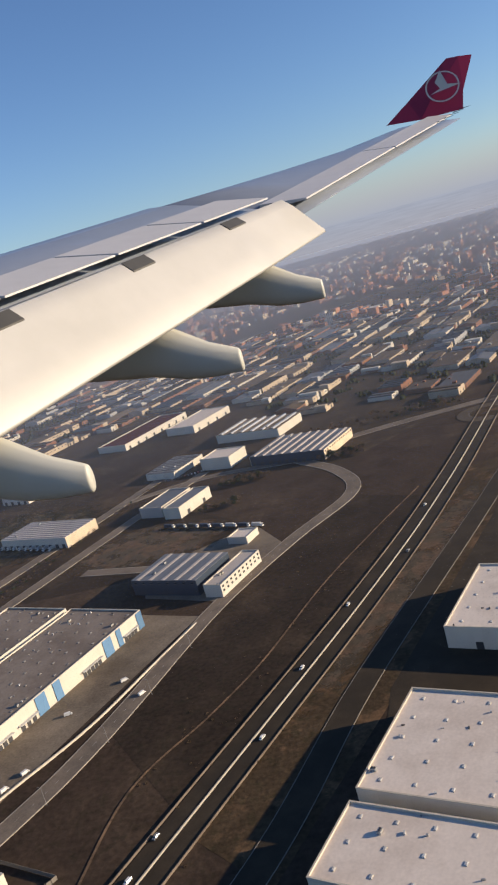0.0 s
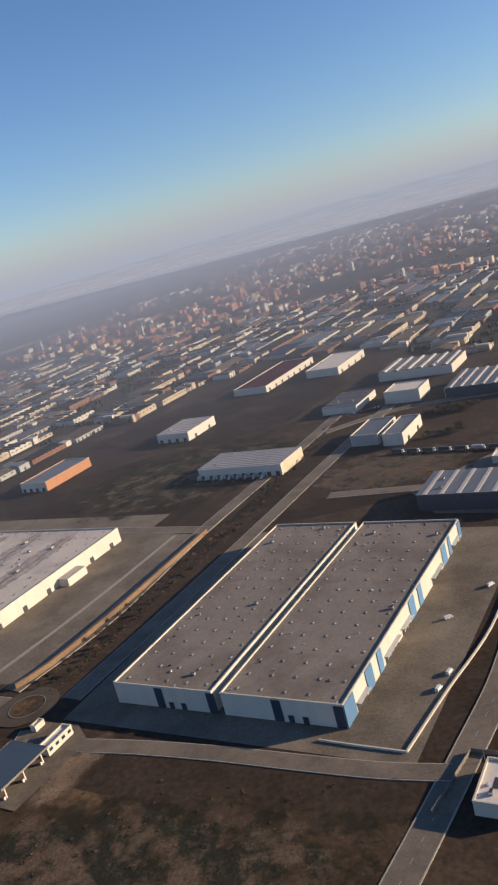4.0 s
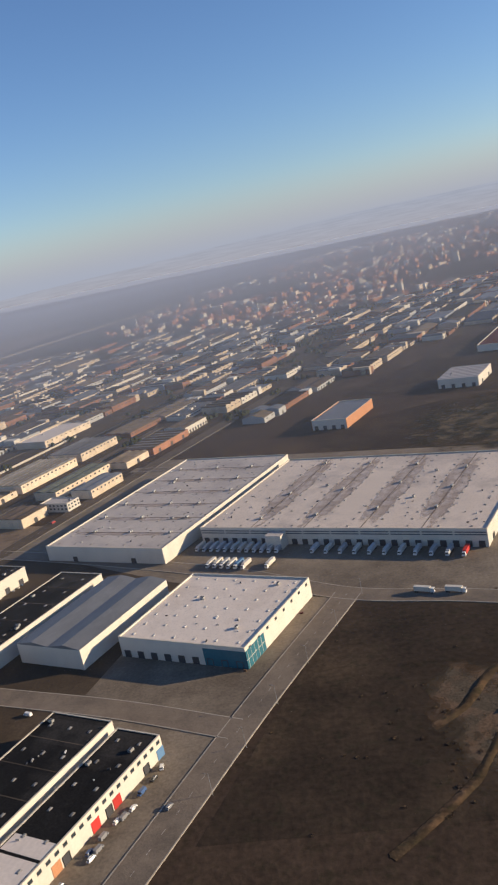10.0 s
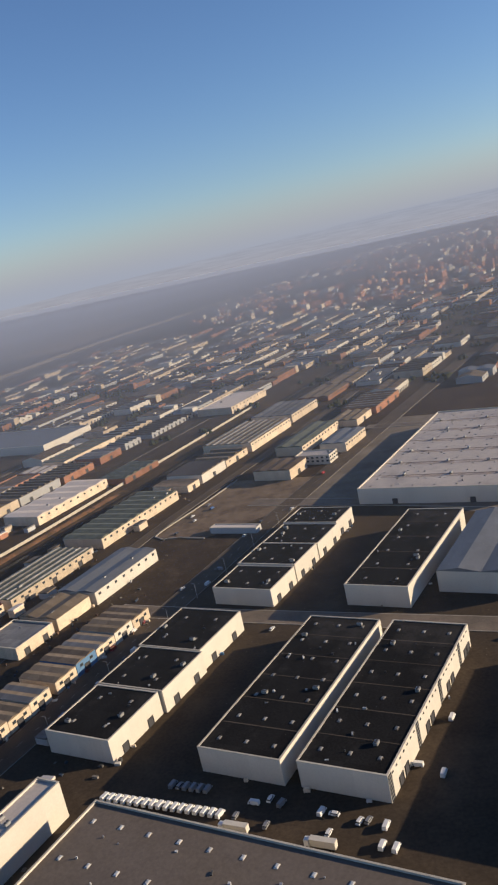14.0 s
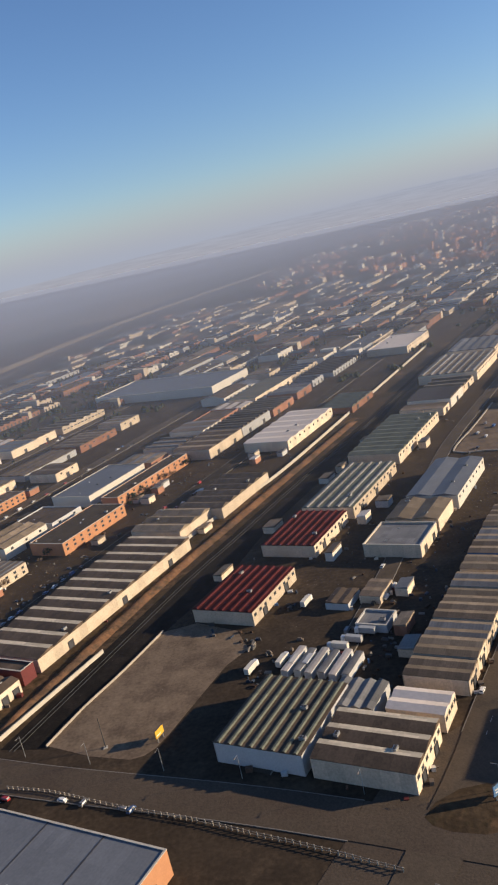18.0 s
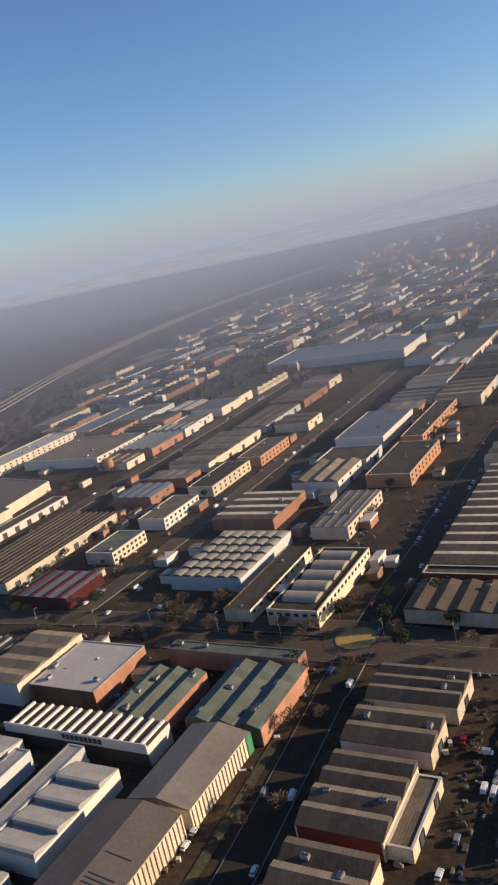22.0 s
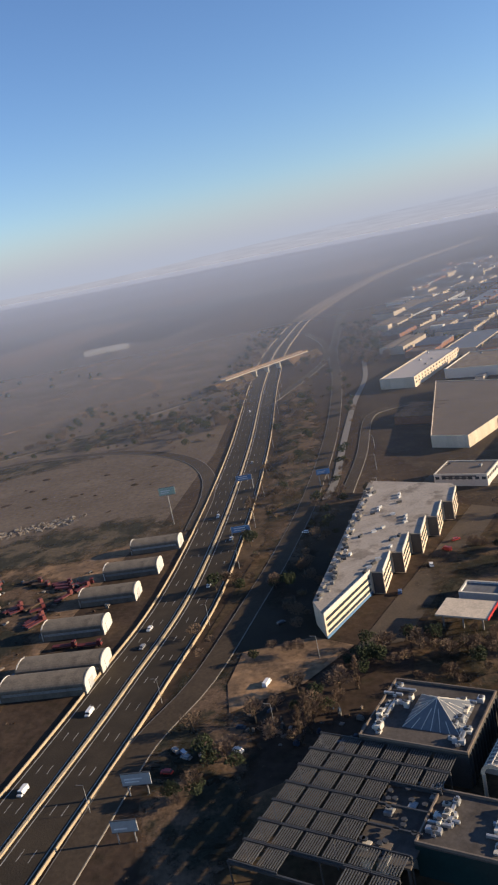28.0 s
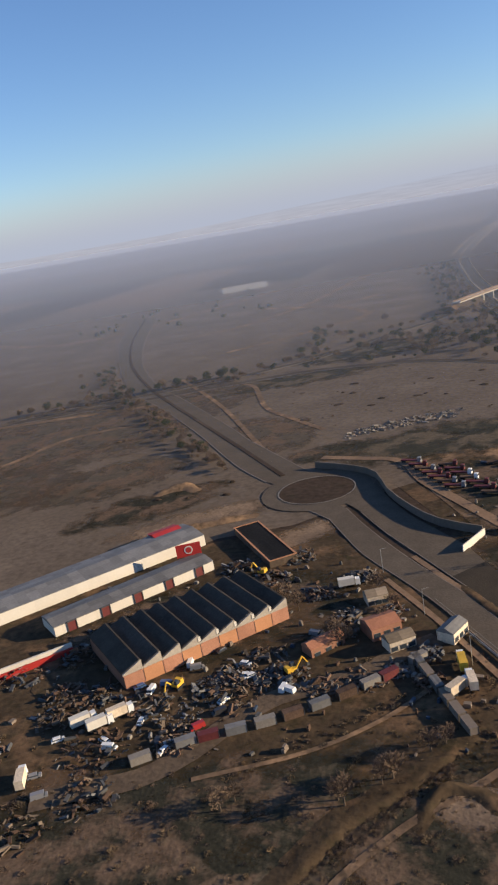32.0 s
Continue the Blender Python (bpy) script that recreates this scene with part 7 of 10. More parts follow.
for k in range(0, len(steps) - 1, 2):
    (x0, y0), (x1, y1) = steps[k], steps[k + 1]
    d = Vector((x1 - x0, y1 - y0)); n2 = Vector((d.y, -d.x)).normalized() * 0.08
    for q in range(3):
        z0, z1 = 1.3 + 1.75 * q, 2.1 + 1.75 * q
        pts = [(x0 + d.x * 0.03 + 1098, y0 + d.y * 0.03 - 176), (x1 - d.x * 0.03 + 1098, y1 - d.y * 0.03 - 176)]
        v = [(px + o * n2.x, py + o * n2.y, z) for px, py in pts for o in (-1, 1) for z in (z0, z1)]
        place("window_band", mesh("window_band", v, [(2, 6, 7, 3), (0, 1, 5, 4), (0, 4, 6, 2), (1, 3, 7, 5), (0, 2, 3, 1), (4, 5, 7, 6)], M["glass"]), of)
    v = [(px + o * n2.x * 1.5, py + o * n2.y * 1.5, z) for px, py in ((x0 + 1098, y0 - 176), (x1 + 1098, y1 - 176)) for o in (-1, 1) for z in (6.3, 7.3)]
    place("parapet", mesh("parapet", v, [(2, 6, 7, 3), (0, 1, 5, 4), (0, 4, 6, 2), (1, 3, 7, 5), (0, 2, 3, 1), (4, 5, 7, 6)], M["whiteside"]), of)
for q, (za, zb) in enumerate(((0.1, 0.9),)):
    (x0, y0), (x1, y1) = steps[0], steps[1]
    d = Vector((x1 - x0, y1 - y0)); n2 = Vector((d.y, -d.x)).normalized() * 0.14
    v = [(px + o * n2.x, py + o * n2.y, z) for px, py in ((x0 + 1098, y0 - 176), (x1 + 1098, y1 - 176)) for o in (-1, 1) for z in (za, zb)]
    place("blue_plinth", mesh("blue_plinth", v, [(2, 6, 7, 3), (0, 1, 5, 4), (0, 4, 6, 2), (1, 3, 7, 5), (0, 2, 3, 1), (4, 5, 7, 6)], M["blue"]), of, None, "blue plinth stripe")
ro = random.Random(3)
for i in range(60):
    t = i / 60
    x, y = -1119.8 + 9 * t + ro.uniform(0, 2.5), 136 + 88 * t
    s1 = ro.uniform(0.3, 0.9)
    place("rooftop_unit", Solid().box(-s1, -0.5, 0, s1, 0.5, ro.uniform(0.3, 0.9)).mesh("rooftop_unit", M[ro.choice(("kerb", "metal", "darkmetal", "roofgrey"))]), of, pose(x + 1098, y - 176, 6.75, 0, 0, ro.uniform(0, 90)))
for i in range(26):
    x, y = -1108 + ro.uniform(-7, 12), 150 + 70 * i / 26
    xx = min(x, -1112 + (y - 140) * 0.42)
    place("rooftop_unit", Solid().box(-0.8, -0.4, 0, 0.8, 0.4, 0.7).mesh("rooftop_unit", M[ro.choice(("darkmetal", "greywall"))]), of, pose(xx + 1098, y - 176, 6.75, 0, 0, ro.uniform(0, 90)))

# the dark technology campus
def campus_block(x, y, along, across, h, label, pyramid=None, seed=1, glass="darkmetal"):
    e = thing("campus_building", x, y, 0, TURN + 1, label, "building", "dark campus buildings")
    L, W = along / 2, across / 2
    place("wall", Solid().box(-L, -W, -0.2, L, W, h - 0.3).mesh("wall", M[glass]), e)
    place("roof", Solid().box(-L, -W, h - 0.3, L, W, h).mesh("roof", M["campusroof"]), e)
    place("parapet", Solid().box(-L, -W, h, L, -W + 0.3, h + 0.5).box(-L, W - 0.3, h, L, W, h + 0.5).box(-L, -W + 0.3, h, -L + 0.3, W - 0.3, h + 0.5).box(L - 0.3, -W + 0.3, h, L, W - 0.3, h + 0.5).mesh("parapet", M["roofbrown"]), e)
    for k in range(int(along / 1.6)):
        place("fin", Solid().box(-0.06, -0.35, 0.3, 0.06, 0, h - 0.4).mesh("fin", M["darkmetal"]), e, pose(-L + 0.8 + 1.6 * k, -W, 0))
    rr = random.Random(seed)
    for k in range(24):
        a, b, c = rr.uniform(0.3, 1.3), rr.uniform(0.3, 0.8), rr.uniform(0.3, 1.3)
        place("rooftop_unit", Solid().box(-a, -b, 0, a, b, c).tube(0, 0, c, c + 0.25, b * 0.7, b * 0.7, 10, 1).mesh("rooftop_unit", M[rr.choice(("metal", "greywall", "whiteside", "concrete"))], M["darkmetal"]), e, pose(rr.uniform(-L + 2, L - 2), rr.choice((-1, 1)) * rr.uniform(W * 0.45, W - 1.4), h, 0, 0, rr.choice((0, 90))))
    for k in range(7):
        place("duct", Solid().box(-2.0, -0.25, 0.2, 2.0, 0.25, 0.7).mesh("duct", M["metal"]), e, pose(rr.uniform(-L + 3, L - 3), rr.choice((-1, 1)) * rr.uniform(W * 0.5, W - 1.2), h, 0, 0, rr.choice((0, 90))))
    if pyramid:
        px, py, r, hh = pyramid
        p = place("glass_pyramid", mesh("glass_pyramid", [(px - r, py - r, h), (px + r, py - r, h), (px + r, py + r, h), (px - r, py + r, h), (px, py, h + hh)], [(0, 1, 4), (1, 2, 4), (2, 3, 4), (3, 0, 4)], M["roofblue"]), e, None, "blue-grey glazed roof pyramid")
        corners = [Vector(q) for q in ((px - r, py - r, h), (px + r, py - r, h), (px + r, py + r, h), (px - r, py + r, h))]
        apex = Vector((px, py, h + hh))
        for i in range(4):
            for j in range(6):
                base = corners[i].lerp(corners[(i + 1) % 4], j / 6)
                top_p = corners[i].lerp(apex, 1.0) if j == 0 else (base.lerp(apex, 1 - abs(j / 6 - 0.5) * 2) if j else apex)
                d = top_p - base
                if d.length < 0.3:
                    continue
                place("glazing_bar", Solid().box(-0.06, -0.06, 0, 0.06, 0.06, d.length).mesh("glazing_bar", M["whiteside"]), p, Matrix.Translation(base) @ d.to_track_quat("Z", "Y").to_matrix().to_4x4())
    return e
campus_block(-1092, 80.5, 20, 21, 7.2, "dark campus block with glass roof pyramid and plant", (0.5, -2, 5.6, 3.6), 4)
campus_block(-1061.5, 69.5, 27, 22, 7.2, "dark campus block with glass roof pyramid and plant", (0, 1.5, 5.8, 3.8), 5)
campus_block(-1033, 56, 30, 24, 7.2, "dark campus block crowded with rooftop plant", None, 6)
campus_block(-1086, 51.5, 13, 15, 6.0, "green glazed campus block with plant on roof", None, 7, "darkteal")
lv = thing("louvre_roof", -1106, 56, 6.6, TURN + 1, "wide dark steel louvre roof over a plant court", "roof")
for i in range(7):
    for j in range(6):
        a, b = -17 + 5.0 * i, -13.5 + 4.6 * j
        if (2 <= i <= 4 and j <= 1) or (i <= 0 and j in (2, 3)):
            continue
        s = Solid()
        for k in range(9):
            s.box(a + 0.45, b + 0.2 + 0.45 * k, 0.0, a + 4.5, b + 0.40 + 0.45 * k, 0.12)
        s.box(a, b, -0.1, a + 0.2, b + 4.5, 0.2, 1).box(a + 4.7, b, -0.1, a + 4.9, b + 4.5, 0.2, 1)
        place("louvre_panel", s.mesh("louvre_panel", M["slat"], M["darkmetal"]), lv)
for i in range(8):
    place("beam", Solid().box(-17.2 + 5 * i, -13.6, -0.6, -16.9 + 5 * i, 14.2, -0.1).mesh("beam", M["darkmetal"]), lv)
    for b in (-13.4, 0, 14):
        place("column", Solid().box(-17.15 + 5 * i, b - 0.12, -6.6, -16.95 + 5 * i, b + 0.12, -0.6).mesh("column", M["darkmetal"]), lv)
pl = random.Random(9)
for i in range(22):
    u, v = pl.uniform(-8, 10), pl.uniform(-13, -4)
    x, y = spin(-1106, 56, TURN + 1, u, v)
    q = thing("cooling_unit", x, y, 0, TURN + pl.choice((0, 90)), "pale metal cooling unit in the plant court", "cooling unit", "plant court units")
    place("casing", Solid().box(-1, -0.7, 0, 1, 0.7, pl.uniform(2.0, 6.2)).mesh("casing", M[pl.choice(("metal", "concrete", "roofbrown"))]), q)
    place("fan", Solid().tube(0, 0, 0, 0.3, 0.5, 0.5, 10).mesh("fan", M["darkmetal"]), q, pose(0, 0, 6.2))
ga = thing("glass_gallery", -1076, 75, 0, TURN - 2, "white-ribbed glass vaulted gallery roof", "glass roof")
arc = [(2.3 * math.cos(math.pi * k / 8), 7.0 + 1.0 * math.sin(math.pi * k / 8)) for k in range(9)]
place("vault", Solid().prism(arc, -14, 14, "x").mesh("vault", M["roofblue"]), ga)
rib = Solid()
for (a0, z0), (a1, z1) in zip(arc, arc[1:]):
    rib.prism([(a0 * 1.01, z0 + 0.02), (a0 * 1.06, z0 + 0.16), (a1 * 1.06, z1 + 0.16), (a1 * 1.01, z1 + 0.02)], -0.07, 0.07, "x")
rib_me = rib.mesh("rib", M["whiteside"])
for k in range(26):
    place("rib", rib_me, ga, pose(-13.8 + 1.1 * k, 0, 0))
for a0, z0 in arc[1:8:2]:
    place("purlin", Solid().box(-14, a0 - 0.07, z0 + 0.04, 14, a0 + 0.07, z0 + 0.2).mesh("purlin", M["whiteside"]), ga)
for k in (-14, -5, 5, 14):
    for b in (-2, 2):
        place("column", Solid().box(k - 0.15, b - 0.15, 0, k + 0.15, b + 0.15, 7).mesh("column", M["metal"]), ga)
pd = thing("plant_deck", *spin(-1106, 56, TURN + 1, 1, -8.5), 0, TURN + 1, "brown roof deck under the louvres", "roof deck")
place("deck", Solid().box(-9, -5, 4.6, 9, 5, 5.0).mesh("deck", M["campusroof"]), pd)
for a in (-8.5, 8.5):
    for b in (-4.5, 4.5):
        place("column", Solid().box(a - 0.2, b - 0.2, 0, a + 0.2, b + 0.2, 4.6).mesh("column", M["darkmetal"]), pd)
ar = thing("steel_arch", -1081.5, 61.5, 0, TURN - 2, "cream steel lattice arch before the gallery", "arch")
for b in (-2.0, 2.0):
    for o in (-0.25, 0.25):
        place("post", Solid().box(-0.08, b + o - 0.08, 0, 0.08, b + o + 0.08, 7.2).mesh("post", M["cream"]), ar)
for k in range(8):
    w0 = math.pi * (k + 0.5) / 8
    place("arch_segment", Solid().box(-0.12, -0.48, -0.3, 0.12, 0.48, 0.3).mesh("arch_segment", M["cream"]), ar, pose(0, 2.1 * math.cos(w0), 7.2 + 1.9 * math.sin(w0), math.degrees(w0) + 90, 0, 0))
cn = thing("forecourt_canopy", -1082, 129.5, 0, TURN, "cream flat forecourt canopy with red edge", "canopy")
place("roof", Solid().box(-4.6, -6.6, 3.4, 4.6, 6.6, 3.8).mesh("roof", M["cream"]), cn)
place("fascia", Solid().box(-4.7, -6.8, 3.3, 4.7, -6.6, 3.95).mesh("fascia", M["red"]), cn)
for a in (-3.5, 3.5):
    for b in (-5, 0, 5):
        place("post", Solid().box(a - 0.15, b - 0.15, 0, a + 0.15, b + 0.15, 3.4).mesh("post", M["metal"]), cn)
hall(-1077, 142, 7, 11, 2.8, mat="roofgrey", wall="greywall", units=0, name="car_wash", label="low grey car wash shed")

# six arched sheds beside the motorway
def arched_shed(x, y, length, depth, h, turn):
    e = thing("storage_hangar", x, y, 0, turn, "tan barrel-roofed storage hangar with white gable", "hangar", "hangars beside the motorway")
    L, W = length / 2, depth / 2
    prof = [(-W, 0), (W, 0), (W, h * 0.62)] + [(W * math.cos(math.pi * k / 10), h * 0.62 + h * 0.42 * math.sin(math.pi * k / 10)) for k in range(1, 10)] + [(-W, h * 0.62)]
    # side walls take the roof's dark tan to imitate their shade
    place("wall", Solid().box(-L, -W, 0, L, -W + 0.25, h * 0.62).box(-L, W - 0.25, 0, L, W, h * 0.62).mesh("wall", M["hangarroof"]), e)
    place("window_band", Solid().box(-L + 0.6, -W - 0.05, h * 0.34, L - 0.8, -W + 0.02, h * 0.5).mesh("window_band", M["skydim"]), e)
    place("roof", Solid().prism([(W * 1.03 * math.cos(math.pi * k / 12), h * 0.62 + h * 0.38 * math.sin(math.pi * k / 12)) for k in range(13)], -L - 0.15, L - 0.2, "x").mesh("roof", M["hangarroof"]), e)
    for s in (-1, 1):
        place("gable", Solid().prism(prof, s * L - 0.12, s * L + 0.2, "x").mesh("gable", M["whiteside"]), e)
    place("door", Solid().box(L + 0.2, -1.4, 0, L + 0.3, 1.4, h * 0.6).mesh("door", M["greywall"]), e)
for x, y, l, d in ((-1187.6, 205, 18, 7), (-1189.7, 184, 19, 7.5), (-1191, 164.5, 18.5, 7.5), (-1194, 143.5, 19, 7.5), (-1188.5, 121.5, 24, 8), (-1189, 112, 23.5, 8)):
    arched_shed(x, y, l, d, 4.4, 3)

# ---- scrapyard ----
bf = thing("brick_works", -1304.5, 83.5, 0, 41.5, "brick works with dark sawtooth roof and letters on its gables", "building")
N = 9
for i in range(N):
    a0, a1 = -20.5 + 41 * i / N, -20.5 + 41 * (i + 1) / N
    place("bay_wall", Solid().prism([(a0, -0.2), (a1, -0.2), (a1, 5.3), (a1 - 0.4, 5.3), (a0, 3.6)], -11.2, -10.8, "y").mesh("bay_wall", M["kerblight"]), bf)
    place("brick_panel", Solid().box(a0 + 0.1, -11.32, -0.2, a1 - 0.1, -11.21, 3.25).mesh("brick_panel", M["orange" if i % 2 else "brick"]), bf)
    place("roof_bay", Solid().prism([(a0, 3.2), (a1, 3.2), (a1, 5.45), (a1 - 0.4, 5.45), (a0, 3.75)], -10.8, 11, "y").mesh("roof_bay", M["worksroof"]), bf)
place("wall", Solid().box(-20.5, -11.2, -0.2, -20.2, 11, 3.3).box(20.2, -11.2, -0.2, 20.5, 11, 3.3).box(-20.2, 10.7, -0.2, 20.2, 11, 3.3).mesh("wall", M["brick"]), bf)
for k in range(5):
    place("lettering_bar", Solid().box(-0.3, -0.1, 0, 0.3, 0.0, 1.1).mesh("lettering_bar", M["whiteside"]), bf, pose(-20.5 + 41 * (k + 4.0) / N, -11.22, 3.9), "pale painted sign bar")
for x, y, a, b, h, t in ((-1344, 116.5, 68, 14, 3.2, 44), (-1326.8, 104.4, 46, 9, 2.6, 45.5)):
    hall(x, y, a, b, h, roof="bays", mat="roofgrey", bays=1, bay_axis="x", rise=0.9, kind="gable", wall="whiteside", units=0, windows=0, docks=0 if a > 50 else 5, name="workshop_shed", label="long low white-walled shed with dark grey roof", turn=t, door="reddull")
rb = thing("billboard", -1315.4, 122, 0, 20, "red billboard with plain white ring", "billboard")
place("panel", Solid().box(-3.5, -0.1, 2.7, 3.5, 0.1, 6.4).mesh("panel", M["red"]), rb)
place("emblem", Solid().prism([(1.2 * math.cos(2 * math.pi * k / 24), 4.6 + 1.2 * math.sin(2 * math.pi * k / 24)) for k in range(24)], -0.16, -0.1, "y").mesh("emblem", M["whiteside"]), rb)
place("emblem_core", Solid().prism([(0.85 * math.cos(2 * math.pi * k / 24), 4.6 + 0.85 * math.sin(2 * math.pi * k / 24)) for k in range(24)], -0.2, -0.16, "y").mesh("emblem_core", M["red"]), rb)
for a in (-3, 3):
    place("post", Solid().box(a - 0.12, -0.12, 0, a + 0.12, 0.12, 2.7).mesh("post", M["darkmetal"]), rb)
hall(-1328, 139, 9, 7, 3.4, roof="bays", mat="red", bays=1, bay_axis="x", rise=0.8, kind="gable", wall="cream", units=0, turn=44, name="workshop_shed", label="small shed with a bright red roof")
ribbon("yard_wall", [(-1352, 60), (-1344.8, 66.5), (-1331.5, 77.4)], -0.2, 0.2, 1.3, M["red"], 1.3, label="red painted yard wall", category="wall")
ribbon("yard_wall", [(-1352.6, 60.8), (-1345.4, 67.3), (-1332.1, 78.2)], -0.25, 0.25, 2.1, M["whiteside"], 2.1, label="white yard wall with a red front wall", category="wall")
hall(-1296, 131, 30, 8, 2.0, mat="roofdark", wall="roofdarkgrey", units=0, name="workshop_shed", label="low dark-roofed shed with orange edge", turn=-58, parapet=0.02, coping="orange")
for x, y, a, b, h, c, t in ((-1272, 75.5, 8.6, 3.8, 1.9, "tile", 42), (-1260, 81, 7, 6, 2.8, "tile", 30), (-1256, 75, 6, 4, 2.4, "rooftan", 30), (-1245, 78, 6, 4, 2.4, "roofgrey", 60), (-1262, 95, 5, 4, 2.2, "rooftan", 20)):
    hall(x, y, a, b, h, roof="bays", mat=c, bays=1, bay_axis="x", rise=1.1, wall="cream" if c != "tile" else "brick", units=0, windows=3, name="small_house", label="small low house with pitched roof in the yard", turn=t, parapet=0.1)

sr = random.Random(12)
def heap(x, y, r, h, mats, label, n=46):
    """A mound of many separate scrap lumps."""
    e = thing("scrap_heap", x, y, 0, sr.uniform(0, 360), label, "scrap heap", "scrap heaps")
    for m in mats:
        s = Solid()
        for i in range(n):
            a, d = sr.uniform(0, 6.28), r * math.sqrt(sr.random())
            px, py, pz = d * math.cos(a), d * math.sin(a), h * (1 - d / r) * sr.random()
            k = len(s.v)
            q = 0.12 + 0.75 * sr.random() ** 2.5
            s.box(-q * sr.uniform(0.8, 2.2), -q * sr.uniform(0.1, 0.7), 0, q, q * 0.4, q * sr.uniform(0.15, 0.8))
            rot = Euler((sr.uniform(-0.6, 0.6), sr.uniform(-0.6, 0.6), sr.uniform(0, 6.28))).to_matrix()
            s.v[k:] = [tuple(rot @ Vector(p) + Vector((px, py, pz))) for p in s.v[k:]]
        tagged(place("scrap", s.mesh("scrap", M[m]), e), "", "", "", "stuff")
for x, y, r, h in ((-1300, 52, 7, 2.2), (-1288, 58, 6, 2), (-1278, 64, 5, 1.6), (-1312, 42, 7, 2), (-1322, 52, 6, 1.8), (-1308, 30, 6, 1.8), (-1296, 45, 5, 1.5), (-1290, 110, 5, 2.2), (-1300, 117, 5, 2.5), (-1276, 100, 4, 1.5), (-1268, 88, 4, 1.2), (-1330, 75, 6, 2), (-1340, 68, 6, 2), (-1250, 62, 3, 1), (-1262, 62, 4, 1.2), (-1335, 40, 6, 1.5), (-1318, 20, 6, 1.6)):
    heap(x, y, r, h, sr.sample(("darkmetal", "rust", "roofbrownsheet", "rust", "roofbrownsheet", "darkmetal", "rust", "roofgrey"), 4), "jumbled scrap metal and rusty machine parts", 34)
for x, y, r, h in ((-1272, 78, 4, 1), (-1284, 72, 5, 1.5), (-1290, 66, 4, 1.4), (-1294, 62, 4, 1.5), (-1306, 57, 5, 1.6), (-1282, 64, 4, 1.3), (-1270, 60, 4, 1.2), (-1256, 66, 3, 1.0), (-1258, 90, 3, 1.0), (-1266, 108, 4, 1.2), (-1284, 122, 5, 2.0), (-1292, 124, 4, 1.6), (-1318, 60, 5, 1.8), (-1326, 60, 5, 1.8), (-1250, 72, 3, 1.0)):
    heap(x, y, r, h, sr.sample(("darkmetal", "rust", "roofbrownsheet", "rust", "roofbrownsheet", "darkmetal", "rust", "roofgrey"), 4), "jumbled scrap metal and rusty machine parts", 34)
def container(x, y, turn, mat, label):
    e = thing("shipping_container", x, y, 0, turn, label, "container", "yard containers")
    place("body", kept(("cont", mat), lambda: Solid().box(-2, -0.8, 0.1, 2, 0.8, 1.7).mesh("body", M[mat])), e)
    place("corner_frame", kept("contframe", lambda: Solid().box(-2.04, -0.84, 0, -1.94, -0.74, 1.74).box(-2.04, 0.74, 0, -1.94, 0.84, 1.74).box(1.94, -0.84, 0, 2.04, -0.74, 1.74).box(1.94, 0.74, 0, 2.04, 0.84, 1.74).mesh("corner_frame", M["darkmetal"])), e)
line = curve_points([(-1301, 38.9), (-1293.7, 43.5), (-1274.8, 51.5), (-1257.5, 63.6), (-1252, 69)], 4.4)
for i, p in enumerate(line):
    d = line[min(i + 1, len(line) - 1)] - line[max(i - 1, 0)]
    m = sr.choice(("navy", "roofbrown", "rust", "roofgrey", "kerb", "reddull"))
    container(p.x, p.y, math.degrees(math.atan2(d.y, d.x)), m, "weathered %s container in the yard row" % {"navy": "dark blue", "rust": "rust red", "roofgrey": "grey", "kerb": "faded beige", "reddull": "dull red", "roofbrown": "rusty brown"}[m])
for i in range(6):
    container(-1252 + 1.8 * i, 68 - 4.2 * i, 113, sr.choice(("roofgrey", "rust", "roofbrown")), "weathered container along the yard edge")
ribbon("yard_wall", [(-1241.5, 118.4), (-1235.6, 128.3)], -0.15, 0.15, 1.8, M["whiteside"], 1.8, label="white gate wall of the lorry yard", category="wall")
ribbon("yard_wall", [(-836, 83), (-819, 138)], -0.3, 0.3, 2.6, M["concrete"], 2.6, label="long pale wall along the railway", category="wall")
ribbon("yard_wall", [(-812, 153.5), (-806.2, 168), (-800.4, 182.5), (-794.6, 197)], -0.2, 0.2, 1.2, M["concrete"], 1.2, label="pale wall along the railway", category="wall")
ribbon("yard_wall", [(x - 1, y) for x, y in EARTH_L[1:7]], -0.15, 0.15, 1.4, M["concrete"], 1.4, label="pale wall along the earth strip", category="wall")
for j in range(3):
    for i in range(8):
        heap(-1281 + 5.6 * i + 2 * j, 231 + 3.0 * i - 0.14 * i * i + 4.6 * j, 2.4, 0.35, ("kerb", "roofbrown"), "low rows of stacked pale building blocks", 16)

